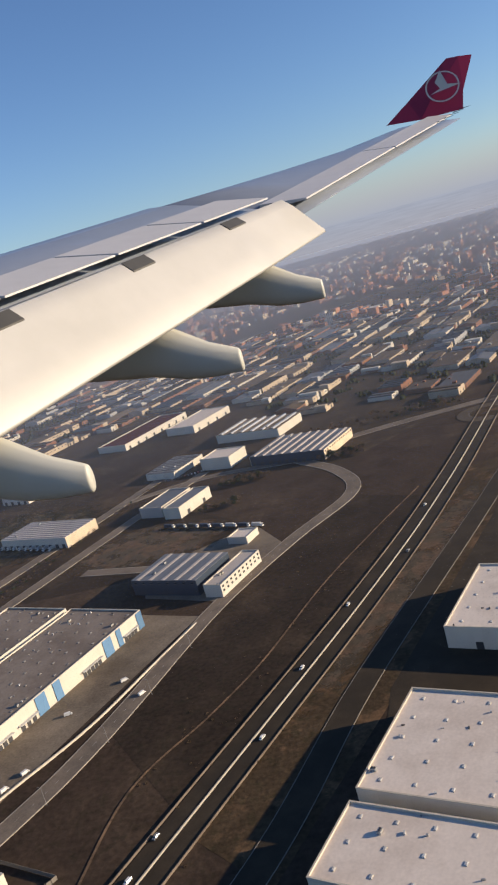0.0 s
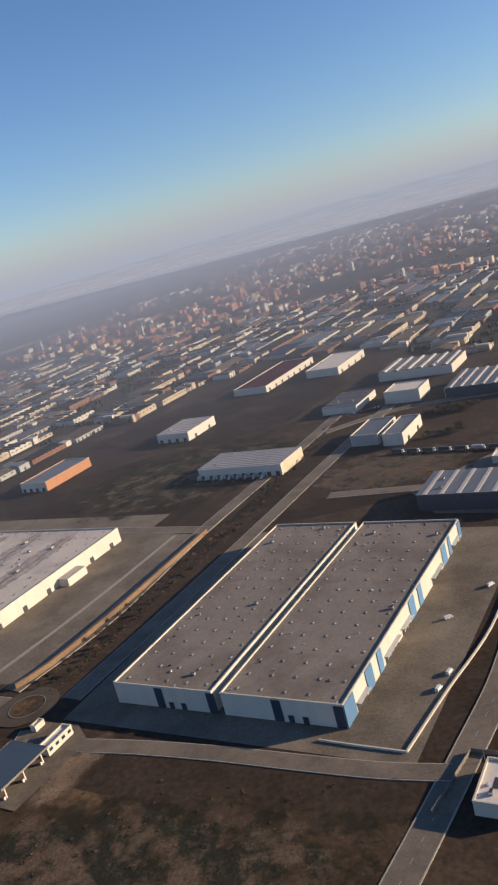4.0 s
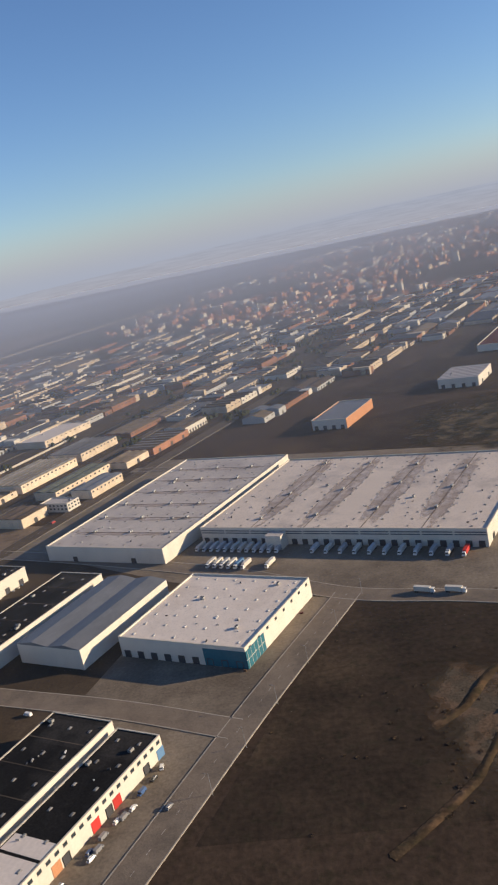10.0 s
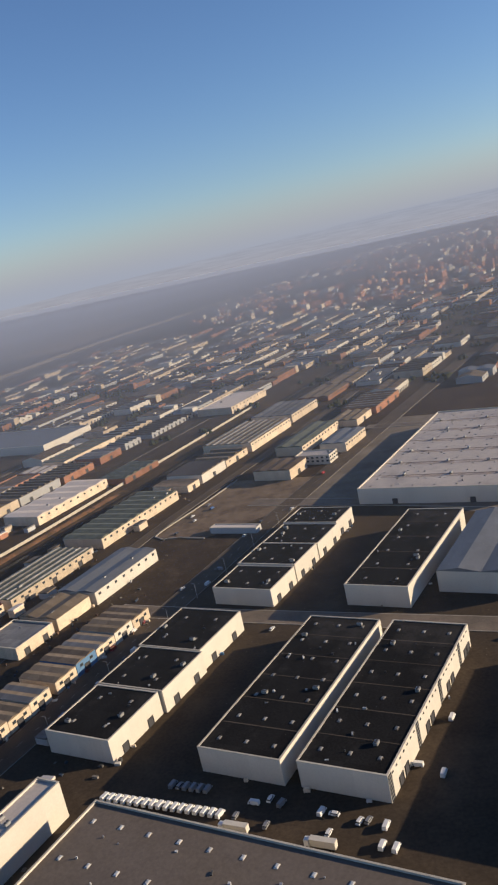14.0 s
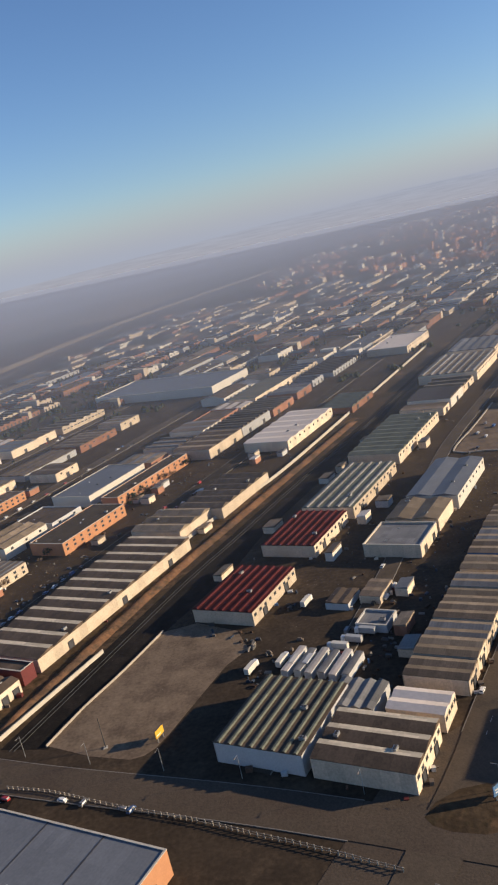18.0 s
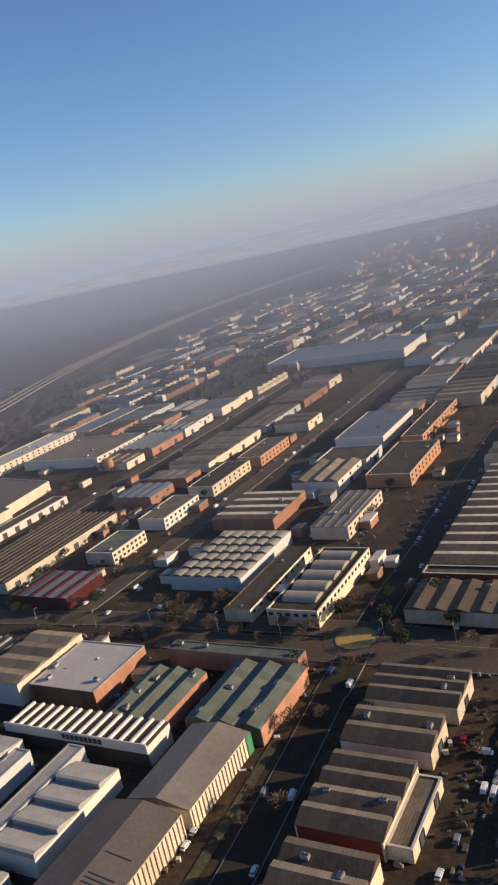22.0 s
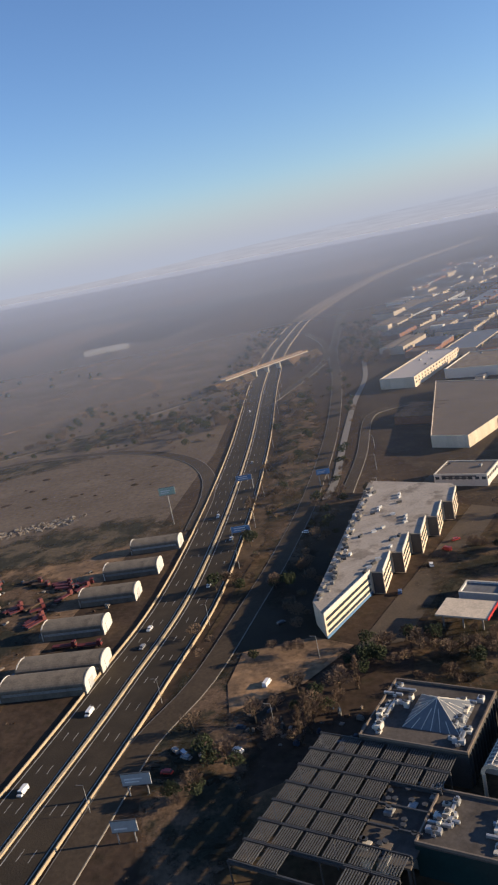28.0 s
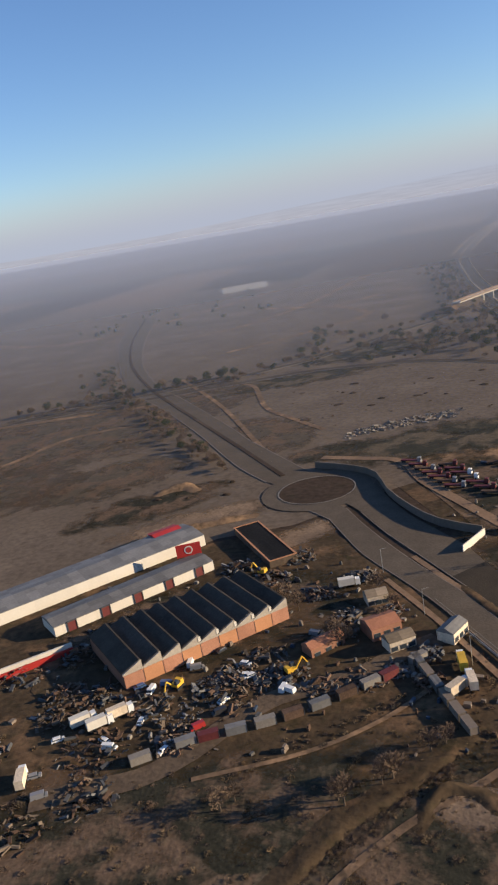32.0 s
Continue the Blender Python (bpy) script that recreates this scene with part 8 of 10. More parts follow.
# ---- vehicles ----
def car_parts(paint, van):
    L, W = (1.55, 0.6) if van else (1.32, 0.56)
    body = Solid().tapered(-L, -W, 0.16, L, W, 0.55, 0.05)
    if van:
        cabin = Solid().tapered(-L + 0.04, -W + 0.03, 0.55, L - 0.5, W - 0.03, 1.18, 0.08)
        glass = Solid().tapered(L - 0.72, -W + 0.02, 0.58, L - 0.42, W - 0.02, 0.98, 0.07)
    else:
        cabin = Solid().tapered(-L + 0.35, -W + 0.08, 0.80, L - 0.75, W - 0.08, 0.88, 0.05)
        glass = Solid().tapered(-L + 0.2, -W + 0.04, 0.55, L - 0.5, W - 0.04, 0.82, 0.16)
    ring_w = [(0.19 * math.cos(2 * math.pi * k / 10), 0.19 + 0.19 * math.sin(2 * math.pi * k / 10)) for k in range(10)]
    wheel = Solid().prism(ring_w, -0.6, -0.44, "y").prism(ring_w, 0.44, 0.6, "y").box(-0.03, -0.44, 0.16, 0.03, 0.44, 0.22)
    return body.mesh("body", M[paint]), cabin.mesh("cabin", M[paint]), glass.mesh("glazing", M["glass"]), wheel.mesh("axle", M["tyre"])
COLOUR = {"carwhite": "white", "cargrey": "grey", "carblack": "black", "carblue": "blue", "carred": "red"}
def car(x, y, turn, paint="carwhite", van=False, z=0.2, where="parked on the asphalt", group="parked cars"):
    body, cabin, glass, wheel = kept(("car", paint, van), lambda: car_parts(paint, van))
    e = thing("van" if van else "car", x, y, z, turn, "%s %s %s" % (COLOUR[paint], "delivery van" if van else "car", where), "van" if van else "car", group)
    place("body", body, e); place("cabin", cabin, e); place("glazing", glass, e)
    for a in (-0.8, 0.85):
        place("axle", wheel, e, pose(a, 0, 0))
def lorry(x, y, turn, mat="whiteside", z=0.2, length=7.6, cab="carwhite", where="standing in the yard", flat=False):
    e = thing("lorry", x, y, z, turn, "articulated lorry with %s %s, %s" % ({"whiteside": "white", "greywall": "grey", "red": "red", "reddull": "dull red", "rust": "rusty", "yellow": "orange", "blue": "blue", "cream": "cream"}.get(mat, "dark"), "flatbed" if flat else "trailer", where), "lorry", "lorries")
    h = 1.0 if flat else 2.4
    place("trailer", kept(("trl", mat, length, flat), lambda: Solid().box(-length / 2, -0.78, 0.65, length / 2 - 1.4, 0.78, h).box(-length / 2 - 0.02, -0.8, 0.55, length / 2 - 1.38, 0.8, 0.66, 1).mesh("trailer", M[mat], M["darkmetal"])), e)
    place("cab", kept(("cab", cab, length), lambda: Solid().tapered(length / 2 - 1.25, -0.74, 0.35, length / 2, 0.74, 2.0, 0.08).mesh("cab", M[cab])), e)
    place("windscreen", kept(("cabglass", length), lambda: Solid().box(length / 2 - 0.1, -0.6, 1.2, length / 2 + 0.01, 0.6, 1.75).mesh("windscreen", M["glass"])), e)
    ring_w = [(0.3 * math.cos(2 * math.pi * k / 10), 0.3 + 0.3 * math.sin(2 * math.pi * k / 10)) for k in range(10)]
    wheel = kept("lorrywheel", lambda: Solid().prism(ring_w, -0.8, -0.54, "y").prism(ring_w, 0.54, 0.8, "y").box(-0.05, -0.54, 0.24, 0.05, 0.54, 0.36).mesh("axle", M["tyre"]))
    place("axle", wheel, e, pose(length / 2 - 0.7, 0, 0))
    place("bogie", kept("lorrybogie", lambda: Solid().prism(ring_w, -0.8, -0.54, "y").prism(ring_w, 0.54, 0.8, "y").prism([(a + 0.8, z) for a, z in ring_w], -0.8, -0.54, "y").prism([(a + 0.8, z) for a, z in ring_w], 0.54, 0.8, "y").box(0, -0.54, 0.24, 0.8, 0.54, 0.36).mesh("bogie", M["tyre"])), e, pose(-length / 2 + 0.6, 0, 0))

def on_street(x, y):
    """Neither on the railway nor on the truck park nor on the small roundabout."""
    return (x + 865) ** 2 + (y - 167) ** 2 > 230 and not (-800 < x < -740 and 139 < y < 212) and min((x - p.x) ** 2 + (y - p.y) ** 2 for p in curve_points(TRACK_L, 8.0)) > 320
vr = random.Random(31)
PAINT = ["carwhite", "carwhite", "cargrey", "cargrey", "carblack", "carblue", "carred", "carwhite"]
for i in range(17):
    car(-627 + 33 * i / 16, 153 - 10 * i / 16, 69 + vr.uniform(-3, 3), "carwhite", True, where="in a row of parked vans", group="row of parked vans")
for i in range(6):
    car(-609 + 10 * i / 5, 155.5 - 3 * i / 5, 69, "cargrey", vr.random() < 0.5)
for x, y in ((-569, 141), (-566, 140), (-560, 137), (-558, 137), (-554, 135), (-555, 129), (-552, 128), (-567, 134), (-582, 138), (-590, 142), (-586, 146), (-579, 145), (-582, 147), (-546, 155), (-540, 151), (-536, 173)):
    car(x, y, 69 + vr.choice((0, 0, 90)) + vr.uniform(-6, 6), vr.choice(("carwhite", "carwhite", "cargrey")), vr.random() < 0.5)
for x, y in ((-589.5, 137), (-568.5, 130)):
    lorry(x, y, 163, "whiteside")
for x, y, t in ((-464, 161, 69), (-465.5, 158, 69), (-469, 147, 69), (-470, 144, 69), (-474, 135, 69), (-475, 132, 69), (-460, 177, 100), (-515, 211, 159), (-592, 235, 69)):
    car(x, y, t, vr.choice(PAINT), vr.random() < 0.6)
for i in range(6):
    lorry(-471 + 17 * i / 5, 317 - 6.5 * i / 5, 249, ("whiteside", "whiteside", "greywall", "whiteside", "blue", "whiteside")[i], where="in the row opposite the docks")
lorry(-443, 308, 249)
for i in range(12):
    lorry(-480 + 3.6 * i, 338.5 - 1.38 * i, 249, vr.choice(("whiteside", "greywall", "greywall")), where="backed up to a loading dock")
for i in range(11):
    lorry(-424 + 6.2 * i, 317.5 - 2.37 * i, 249, vr.choice(("whiteside", "greywall", "red", "blue", "greywall")), where="backed up to a loading dock")
lorry(-380.5, 264.5, 337, where="waiting at the kerb"); lorry(-369.5, 261.5, 337, where="waiting at the kerb")
for i in range(9):
    lorry(-288 + 44 * i / 8, 474 - 21 * i / 8, 249, vr.choice(("whiteside", "greywall")), length=6.4, where="parked before the loading doors")
for i in range(16):
    car(-195 + 37 * i / 15, 557 + 9 * i / 15, 110, vr.choice(PAINT), where="in the parking row", group="parked cars")
for x, y, t in ((-153, 254, 20), (-156, 221, 60), (-160, 213, 60), (-136, 273, 40), (-125, 261, 60)):
    car(x, y, t, "carwhite", True, where="in the loading yard")
def on_line(pts, off, at, paint, van=False):
    ln = sideways(curve_points(pts, 4.0), off)
    i = min(range(len(ln)), key=lambda k: abs(ln[k].y - at))
    d = ln[min(i + 1, len(ln) - 1)] - ln[i - 1]
    car(ln[i].x, ln[i].y, math.degrees(math.atan2(d.y, d.x)) + (180 if off < 0 else 0), paint, van, 0.26, "on the motorway", "cars on the motorway")
for y, off, c in ((168, -3, "carwhite"), (184, -5.5, "cargrey"), (224, 3, "carwhite"), (263, -3, "carwhite"), (307, -5, "carwhite"), (350, 4, "cargrey"), (404, -4, "carwhite")):
    on_line(MOTORWAY_A, off, y, c)
for y, off, c, v in ((169, 5, "carwhite", False), (129, -4, "cargrey", False), (100, -5, "carwhite", True), (70, -6, "carwhite", True), (142, -6, "carwhite", False), (229, -3, "carwhite", False), (206, 6, "carwhite", False), (47, 4, "carblack", False), (300, 4, "cargrey", False), (420, -5, "carwhite", False), (1023, -5, "carwhite", True)):
    on_line(MOTORWAY_B, off, y, c, v)
for x, y, t in ((-733, 177, 69), (-729, 176, 69), (-725, 175, 69), (-717, 181, 159), (-713, 184, 159), (-709, 188, 159), (-742, 175, 69), (-728, 212, 69)):
    lorry(x, y, t, vr.choice(("whiteside", "whiteside", "greywall")), length=6.4, where="in the haulage yard")
for x, y in ((-704, 213), (-702, 209), (-699, 216), (-706, 206)):
    car(x, y, 69, vr.choice(PAINT), True)
for x, y in ((-803, 124), (-801, 127), (-799, 129), (-783, 126.5), (-777, 125), (-766, 121.5), (-764, 121)):
    car(x, y, vr.choice((159, 69)), vr.choice(PAINT))
for x, y, t in ((-945, 223, 60), (-943, 221, 60), (-931, 203, 150), (-892, 118, 69), (-891, 121, 69), (-899, 96, 69), (-900, 92, 69)):
    car(x, y, t, "carwhite", vr.random() < 0.4)
for k in range(70):
    x, y = vr.choice(ROADS)
    if -1050 < x < -440 and 95 < y < 420 and on_street(x, y):
        a = vr.uniform(0, 6.28)
        car(x + 3.4 * math.cos(a), y + 3.4 * math.sin(a), TURN + vr.choice((0, 180, 90)), vr.choice(PAINT), vr.random() < 0.25, 0.24, "on the street", "cars in the streets")
for x, y in ((-1146, 83), (-1144, 82), (-1140, 82), (-1137, 82), (-1143, 80.5), (-1139, 80), (-1146, 76), (-1132, 82), (-1130, 107), (-1131, 137), (-1132, 203), (-1075, 177), (-1085, 175), (-1099, 149), (-1090, 165), (-1082, 182)):
    car(x, y, vr.uniform(0, 180), vr.choice(PAINT), vr.random() < 0.3)
for k in range(7):
    lorry(-1256 + 2.3 * k, 193 - 4.6 * k, 342 + vr.uniform(-4, 4), ("reddull", "reddull", "rust")[k % 3], length=vr.uniform(6, 8), cab=vr.choice(("reddull", "cargrey")), where="in the yard beside the lane", flat=True)
    lorry(-1244 + 2.1 * k, 186 - 4.8 * k, 342 + vr.uniform(-4, 4), ("rust", "reddull", "reddull")[k % 3], length=vr.uniform(5.5, 7.5), cab=vr.choice(("reddull", "cargrey", "carwhite")), where="in the yard beside the lane", flat=True)
for k in range(8):
    lorry(-163 + 8.6 * k, 449 - 4.0 * k, -25, vr.choice(("navy", "darkmetal", "greywall")), length=7.4, where="in the long row beside the street")
for x, y, t in ((-1225, 163, 60), (-1218, 163.5, 60), (-1213, 154, 65), (-1209, 168, 65), (-1206, 178, 10), (-1215, 180, 5), (-1228, 184, 3), (-1213.5, 110.5, 330), (-1186, 133.5, 3), (-1194, 134, 3)):
    lorry(x, y, t, vr.choice(("reddull", "reddull", "rust")), length=7.2, cab="reddull", where="parked in the hangar yard", flat=True)
for x, y, t, m in ((-1269, 103, 15, "whiteside"), (-1316.9, 49.9, 40, "whiteside"), (-1313, 49, 40, "whiteside"), (-1310, 52.5, 40, "cream"), (-1321.8, 33, 110, "cream"), (-1242, 60, 100, "cream")):
    lorry(x, y, t, m, length=5.4, where="parked in the scrapyard")
for k in range(30):
    x, y = vr.uniform(-1330, -1248), 0
    y = 20 + (x + 1330) * 0.62 + vr.uniform(0, 34)
    if y > 72 and x > -1259:
        continue
    car(x, y, vr.uniform(0, 360), vr.choice(PAINT), vr.random() < 0.4, 0.02, "derelict in the scrapyard", "derelict vehicles")

for k in range(10):
    if k not in (3, 7):
        car(-469.5 + (5.6 * k - 27) * UX, 150.4 + (5.6 * k - 27) * UY, TURN + vr.choice((0, 180)) + vr.uniform(-4, 4), vr.choice(PAINT), vr.random() < 0.35)
for x, y, t in ((-844, 131, 70), (-842, 117, 250), (-847, 88, 72), (-840, 101, 70), (-851, 80, 68), (-838, 112, 340)):
    car(x, y, t, vr.choice(("carwhite", "cargrey", "carred")), vr.random() < 0.4)
for x, y, t, m, q in ((-1224, 162, 40, "reddull", 4.6), (-1222.5, 160.5, 44, "reddull", 4.6), (-1215, 160.5, 38, "reddull", 5.2), (-1212.5, 152, 60, "reddull", 7), (-1210.8, 150.5, 60, "reddull", 7), (-1223.4, 181, 350, "rust", 7), (-1213.5, 178, 350, "reddull", 7.5), (-1212, 175.5, 352, "reddull", 7.5), (-1204.8, 174, 62, "reddull", 6), (-1226, 139, 335, "rust", 5), (-1227, 130, 300, "whiteside", 4.4), (-1210, 108.8, 335, "reddull", 7.6)):
    lorry(x, y, t, m, length=q, cab="reddull", where="parked in the hangar yard", flat=m != "whiteside")
lorry(-1243.5, 66.5, 98, "yellow", length=5.6, cab="carwhite", where="with an orange box in the scrapyard")
lorry(-1244.5, 58, 50, "cream", length=5.6, cab="carwhite", where="parked at the scrapyard edge")
KERBSIDE = (([(-872, 140), (-857, 185), (-842, 222), (-820, 283), (-786, 372)], 3.6, 26), ([(-965, 200), (-925, 300), (-860, 480)], 3.2, 22), ([(-1048, 225), (-985, 390), (-930, 540)], 3.2, 20), ([(-735, 130), (-712, 190), (-690, 262), (-640, 390)], 2.7, 16), ([(-678, 146), (-662, 187), (-640, 252), (-599, 366)], 4.6, 14), ([(-905, 30), (-888, 85), (-872, 140)], 3.2, 8))
for pts, off, n in KERBSIDE:
    for side in (-1, 1):
        ln = sideways(curve_points(pts, 5.2), off * side)
        for k in sorted(vr.sample(range(1, len(ln) - 1), min(n // 2, len(ln) - 2))):
            d = ln[k + 1] - ln[k - 1]
            car(ln[k].x, ln[k].y, math.degrees(math.atan2(d.y, d.x)) + vr.uniform(-3, 3), vr.choice(PAINT), vr.random() < 0.25, 0.2, "parked along the street kerb", "kerbside cars")

def excavator(x, y, turn):
    e = thing("excavator", x, y, 0.1, turn, "orange-yellow tracked excavator among the scrap", "excavator", "excavators")
    for b in (-0.8, 0.8):
        place("track", Solid().box(-1.3, b - 0.22, 0, 1.3, b + 0.22, 0.55).mesh("track", M["tyre"]), e)
    place("body", Solid().box(-1.2, -0.85, 0.6, 1.0, 0.85, 1.3).box(-1.2, -0.8, 1.3, -0.3, 0.8, 1.7).mesh("body", M["yellow"]), e)
    place("cab", Solid().tapered(0.1, 0.1, 1.3, 1.1, 0.85, 2.1, 0.08).mesh("cab", M["glass"]), e)
    place("boom", Solid().prism([(0.9, 1.0), (1.2, 1.0), (2.9, 2.9), (2.6, 3.0)], -0.5, -0.2, "y").prism([(2.6, 3.0), (2.9, 2.9), (3.9, 1.2), (3.7, 1.1)], -0.48, -0.22, "y").mesh("boom", M["yellow"]), e)
    place("bucket", Solid().tapered(3.4, -0.7, 0.5, 4.1, 0.0, 1.2, 0.1).mesh("bucket", M["darkmetal"]), e)
excavator(-1277.5, 66, 40); excavator(-1293, 113, 160); excavator(-1301, 62, 250)

# picket fence along the avenue
fn = thing("fence", -747, 115.6, 0, 0, "pale picket fence along the avenue", "fence")
fl = sideways(curve_points([(-800, 132.9), (-785.9, 129.4), (-769.1, 122.9), (-747.2, 115.6), (-734.7, 110.5), (-725, 106.8), (-715.5, 102.9), (-703, 97.4)], 1.6), 0)
ps, rl = Solid(), Solid()
for i, p in enumerate(fl):
    x, y = p.x + 747, p.y - 115.6
    ps.box(x - 0.12, y - 0.12, 0, x + 0.12, y + 0.12, 1.25)
    if i + 1 < len(fl):
        q = fl[i + 1] - p
        x1, y1 = x + q.x, y + q.y
        for z in (0.35, 0.95):
            b0 = len(rl.v)
            rl.box(0, 0, 0, 1, 1, 1)
            rl.v[b0:] = [(x + (x1 - x) * a, y + (y1 - y) * a + 0.1 * b, z + 0.14 * c) for a, b, c in rl.v[b0:]]
tagged(place("picket", ps.mesh("picket", M["kerblight"]), fn), "", "", "", "stuff")
place("rail", rl.mesh("rail", M["kerb"]), fn)

# ---- street furniture ----
def lamp_post(x, y, turn, h=6.0):
    e = thing("street_lamp", x, y, 0, turn, "tall grey street lamp with single arm", "street lamp", "street lamps")
    pole, arm, head = kept(("lamp", h), lambda: (Solid().tube(0, 0, 0, h, 0.09, 0.05, 6).mesh("pole", M["metal"]), Solid().box(0, -0.03, h - 0.06, 1.2, 0.03, h).mesh("arm", M["metal"]), Solid().tapered(1.0, -0.12, h - 0.12, 1.6, 0.12, h + 0.02, 0.03).mesh("lamp_head", M["kerb"])))
    place("pole", pole, e); place("arm", arm, e); place("lamp_head", head, e)
for pts, off, gap in (([(-702, 90), (-688, 120), (-662, 187), (-640, 252), (-599, 366)], 7, 24), ([(-860, 158), (-803, 138), (-741, 121), (-685, 103)], -8, 20), ([(-409, 272), (-435, 205), (-455, 147)], -6, 20), ([(-325, 227), (-338, 186), (-347, 153), (-360, 110)], -5.5, 16), ([(-1022, 222), (-929, 195), (-865, 172)], 6, 22), ([(-156, 181), (-134, 234), (-109, 324)], 5.5, 24), ([(-1216, 21), (-1237, 69), (-1267, 134)], -5, 20), ([(-1175, 29), (-1164, 178), (-1176, 325), (-1201, 527)], 13, 34), ([(-1130, 90), (-1112, 180), (-1118, 330)], 5, 30)):
    ln = sideways(curve_points(pts, gap), off)
    for i, p in enumerate(ln[:-1]):
        d = ln[i + 1] - p
        lamp_post(p.x, p.y, math.degrees(math.atan2(d.y, d.x)) + (90 if off > 0 else -90), 6.5)
def billboard(x, y, turn, w, h, z, mat, label, bars=0):
    e = thing("billboard", x, y, 0, turn, label, "billboard", "roadside signs")
    place("panel", Solid().box(-w / 2, -0.12, z, w / 2, 0.12, z + h).mesh("panel", M[mat]), e)
    place("frame", Solid().box(-w / 2 - 0.1, -0.16, z - 0.1, w / 2 + 0.1, 0.16, z).box(-w / 2 - 0.1, -0.16, z + h, w / 2 + 0.1, 0.16, z + h + 0.1).mesh("frame", M["darkmetal"]), e)
    for a in ((-w / 3, w / 3) if z < 8 else (0,)):
        place("post", Solid().tube(a, 0, 0, z, 0.16, 0.14, 8).mesh("post", M["metal"]), e)
    for k in range(bars):
        place("lettering_bar", Solid().box(-w * 0.4, -0.16, z + h * (0.25 + 0.25 * k), w * (0.1 + 0.1 * k), -0.12, z + h * (0.36 + 0.25 * k)).mesh("lettering_bar", M["carwhite" if mat not in ("whiteside",) else "navy"]), e, None, "unreadable line of writing")
billboard(-349, 192, 52, 6.5, 3.2, 1.4, "whiteside", "white hoarding standing on a bare plot", 0)
billboard(-342, 173.8, 60, 3, 1.8, 0.8, "whiteside", "small white sign beside the street")
billboard(-682, 115, 40, 4, 2.6, 1.4, "blue", "blue and white advertising board", 2)
billboard(-763, 147, 69, 3.5, 2.2, 1.4, "yellow", "yellow board at the truck park", 1)
billboard(-1188, 229, 5, 6.5, 3.0, 12.5, "palegreen", "tall pale green billboard on a single mast beside the hangars", 2)
billboard(-1150, 70, 5, 6, 2.6, 2.4, "greywall", "grey billboard beside the motorway", 2)
billboard(-1148, 57, 5, 5, 2.4, 2.4, "greywall", "grey billboard beside the motorway", 1)
billboard(-1130, 254, 5, 5.5, 2.2, 5.0, "blue", "blue billboard on posts beside the slip road", 2)
def gantry(x, y, turn):
    e = thing("road_sign", x, y, 0.2, turn, "blue motorway direction sign on a gantry", "road sign")
    place("panel", Solid().box(-3.2, -0.1, 4.2, 3.2, 0.1, 6.4).mesh("panel", M["blue"]), e)
    for a in (-3.4, 3.4):
        place("post", Solid().tube(a, 0, 0, 6.4, 0.14, 0.12, 8).mesh("post", M["metal"]), e)
    for k in range(2):
        place("lettering_bar", Solid().box(-2.4, -0.14, 4.8 + 0.8 * k, 1.6, -0.1, 5.1 + 0.8 * k).mesh("lettering_bar", M["carwhite"]), e)
gantry(-1165, 262, 5); gantry(-1154, 200, 5)
py = thing("pylon", -1224, 112, 0, 20, "slim steel lattice pylon on rough ground", "pylon")
for a in (-1, 1):
    for b in (-1, 1):
        place("leg", mesh("leg", [(a * 0.9 - 0.07, b * 0.9 - 0.07, 0), (a * 0.9 + 0.07, b * 0.9 - 0.07, 0), (a * 0.9, b * 0.9 + 0.07, 0), (a * 0.25 - 0.05, b * 0.25, 11), (a * 0.25 + 0.05, b * 0.25, 11), (a * 0.25, b * 0.25 + 0.05, 11)], [(0, 1, 4, 3), (1, 2, 5, 4), (2, 0, 3, 5), (3, 4, 5)], M["metal"]), py)
for k in range(7):
    q = 0.9 - 0.65 * (k + 0.5) / 7
    z = 11 * (k + 0.5) / 7
    place("brace", Solid().box(-q, -q - 0.04, z, q, -q + 0.04, z + 0.1).box(-q, q - 0.04, z, q, q + 0.04, z + 0.1).box(-q - 0.04, -q, z, -q + 0.04, q, z + 0.1).box(q - 0.04, -q, z, q + 0.04, q, z + 0.1).mesh("brace", M["metal"]), py)
for z in (8.2, 10.4):
    place("cross_arm", Solid().box(-2.6, -0.08, z, 2.6, 0.08, z + 0.16).mesh("cross_arm", M["metal"]), py)
bb = thing("billboard", -1189, 66, 0, 10, "blue and red hoarding beside the motorway", "billboard")
place("panel", Solid().box(-3, -0.1, 2.2, 3, 0.1, 4.0).mesh("panel", M["navy"]), bb)
place("red_panel", Solid().box(-3, -0.14, 2.2, 0.2, -0.1, 4.0).mesh("red_panel", M["reddull"]), bb)
for a in (-2.4, 0, 2.4):
    place("post", Solid().box(a - 0.1, -0.1, 0, a + 0.1, 0.1, 2.2).mesh("post", M["darkmetal"]), bb)
ms = thing("crane_mast", -778, 146, 0, 20, "thin steel mast at the truck park", "mast")
place("mast", Solid().tube(0, 0, 0, 9, 0.14, 0.08, 6).mesh("mast", M["darkmetal"]), ms)
place("base", Solid().box(-0.6, -0.6, 0, 0.6, 0.6, 0.3).mesh("base", M["concrete"]), ms)
wt = thing("water_tank", -1005, 390, 0, 0, "orange water tank on a steel frame", "tank")
place("tank", Solid().tube(0, 0, 4, 9, 3, 3, 16).mesh("tank", M["orange"]), wt)
for a in (-2, 2):
    for b in (-2, 2):
        place("leg", Solid().box(a - 0.15, b - 0.15, 0, a + 0.15, b + 0.15, 4).mesh("leg", M["darkmetal"]), wt)
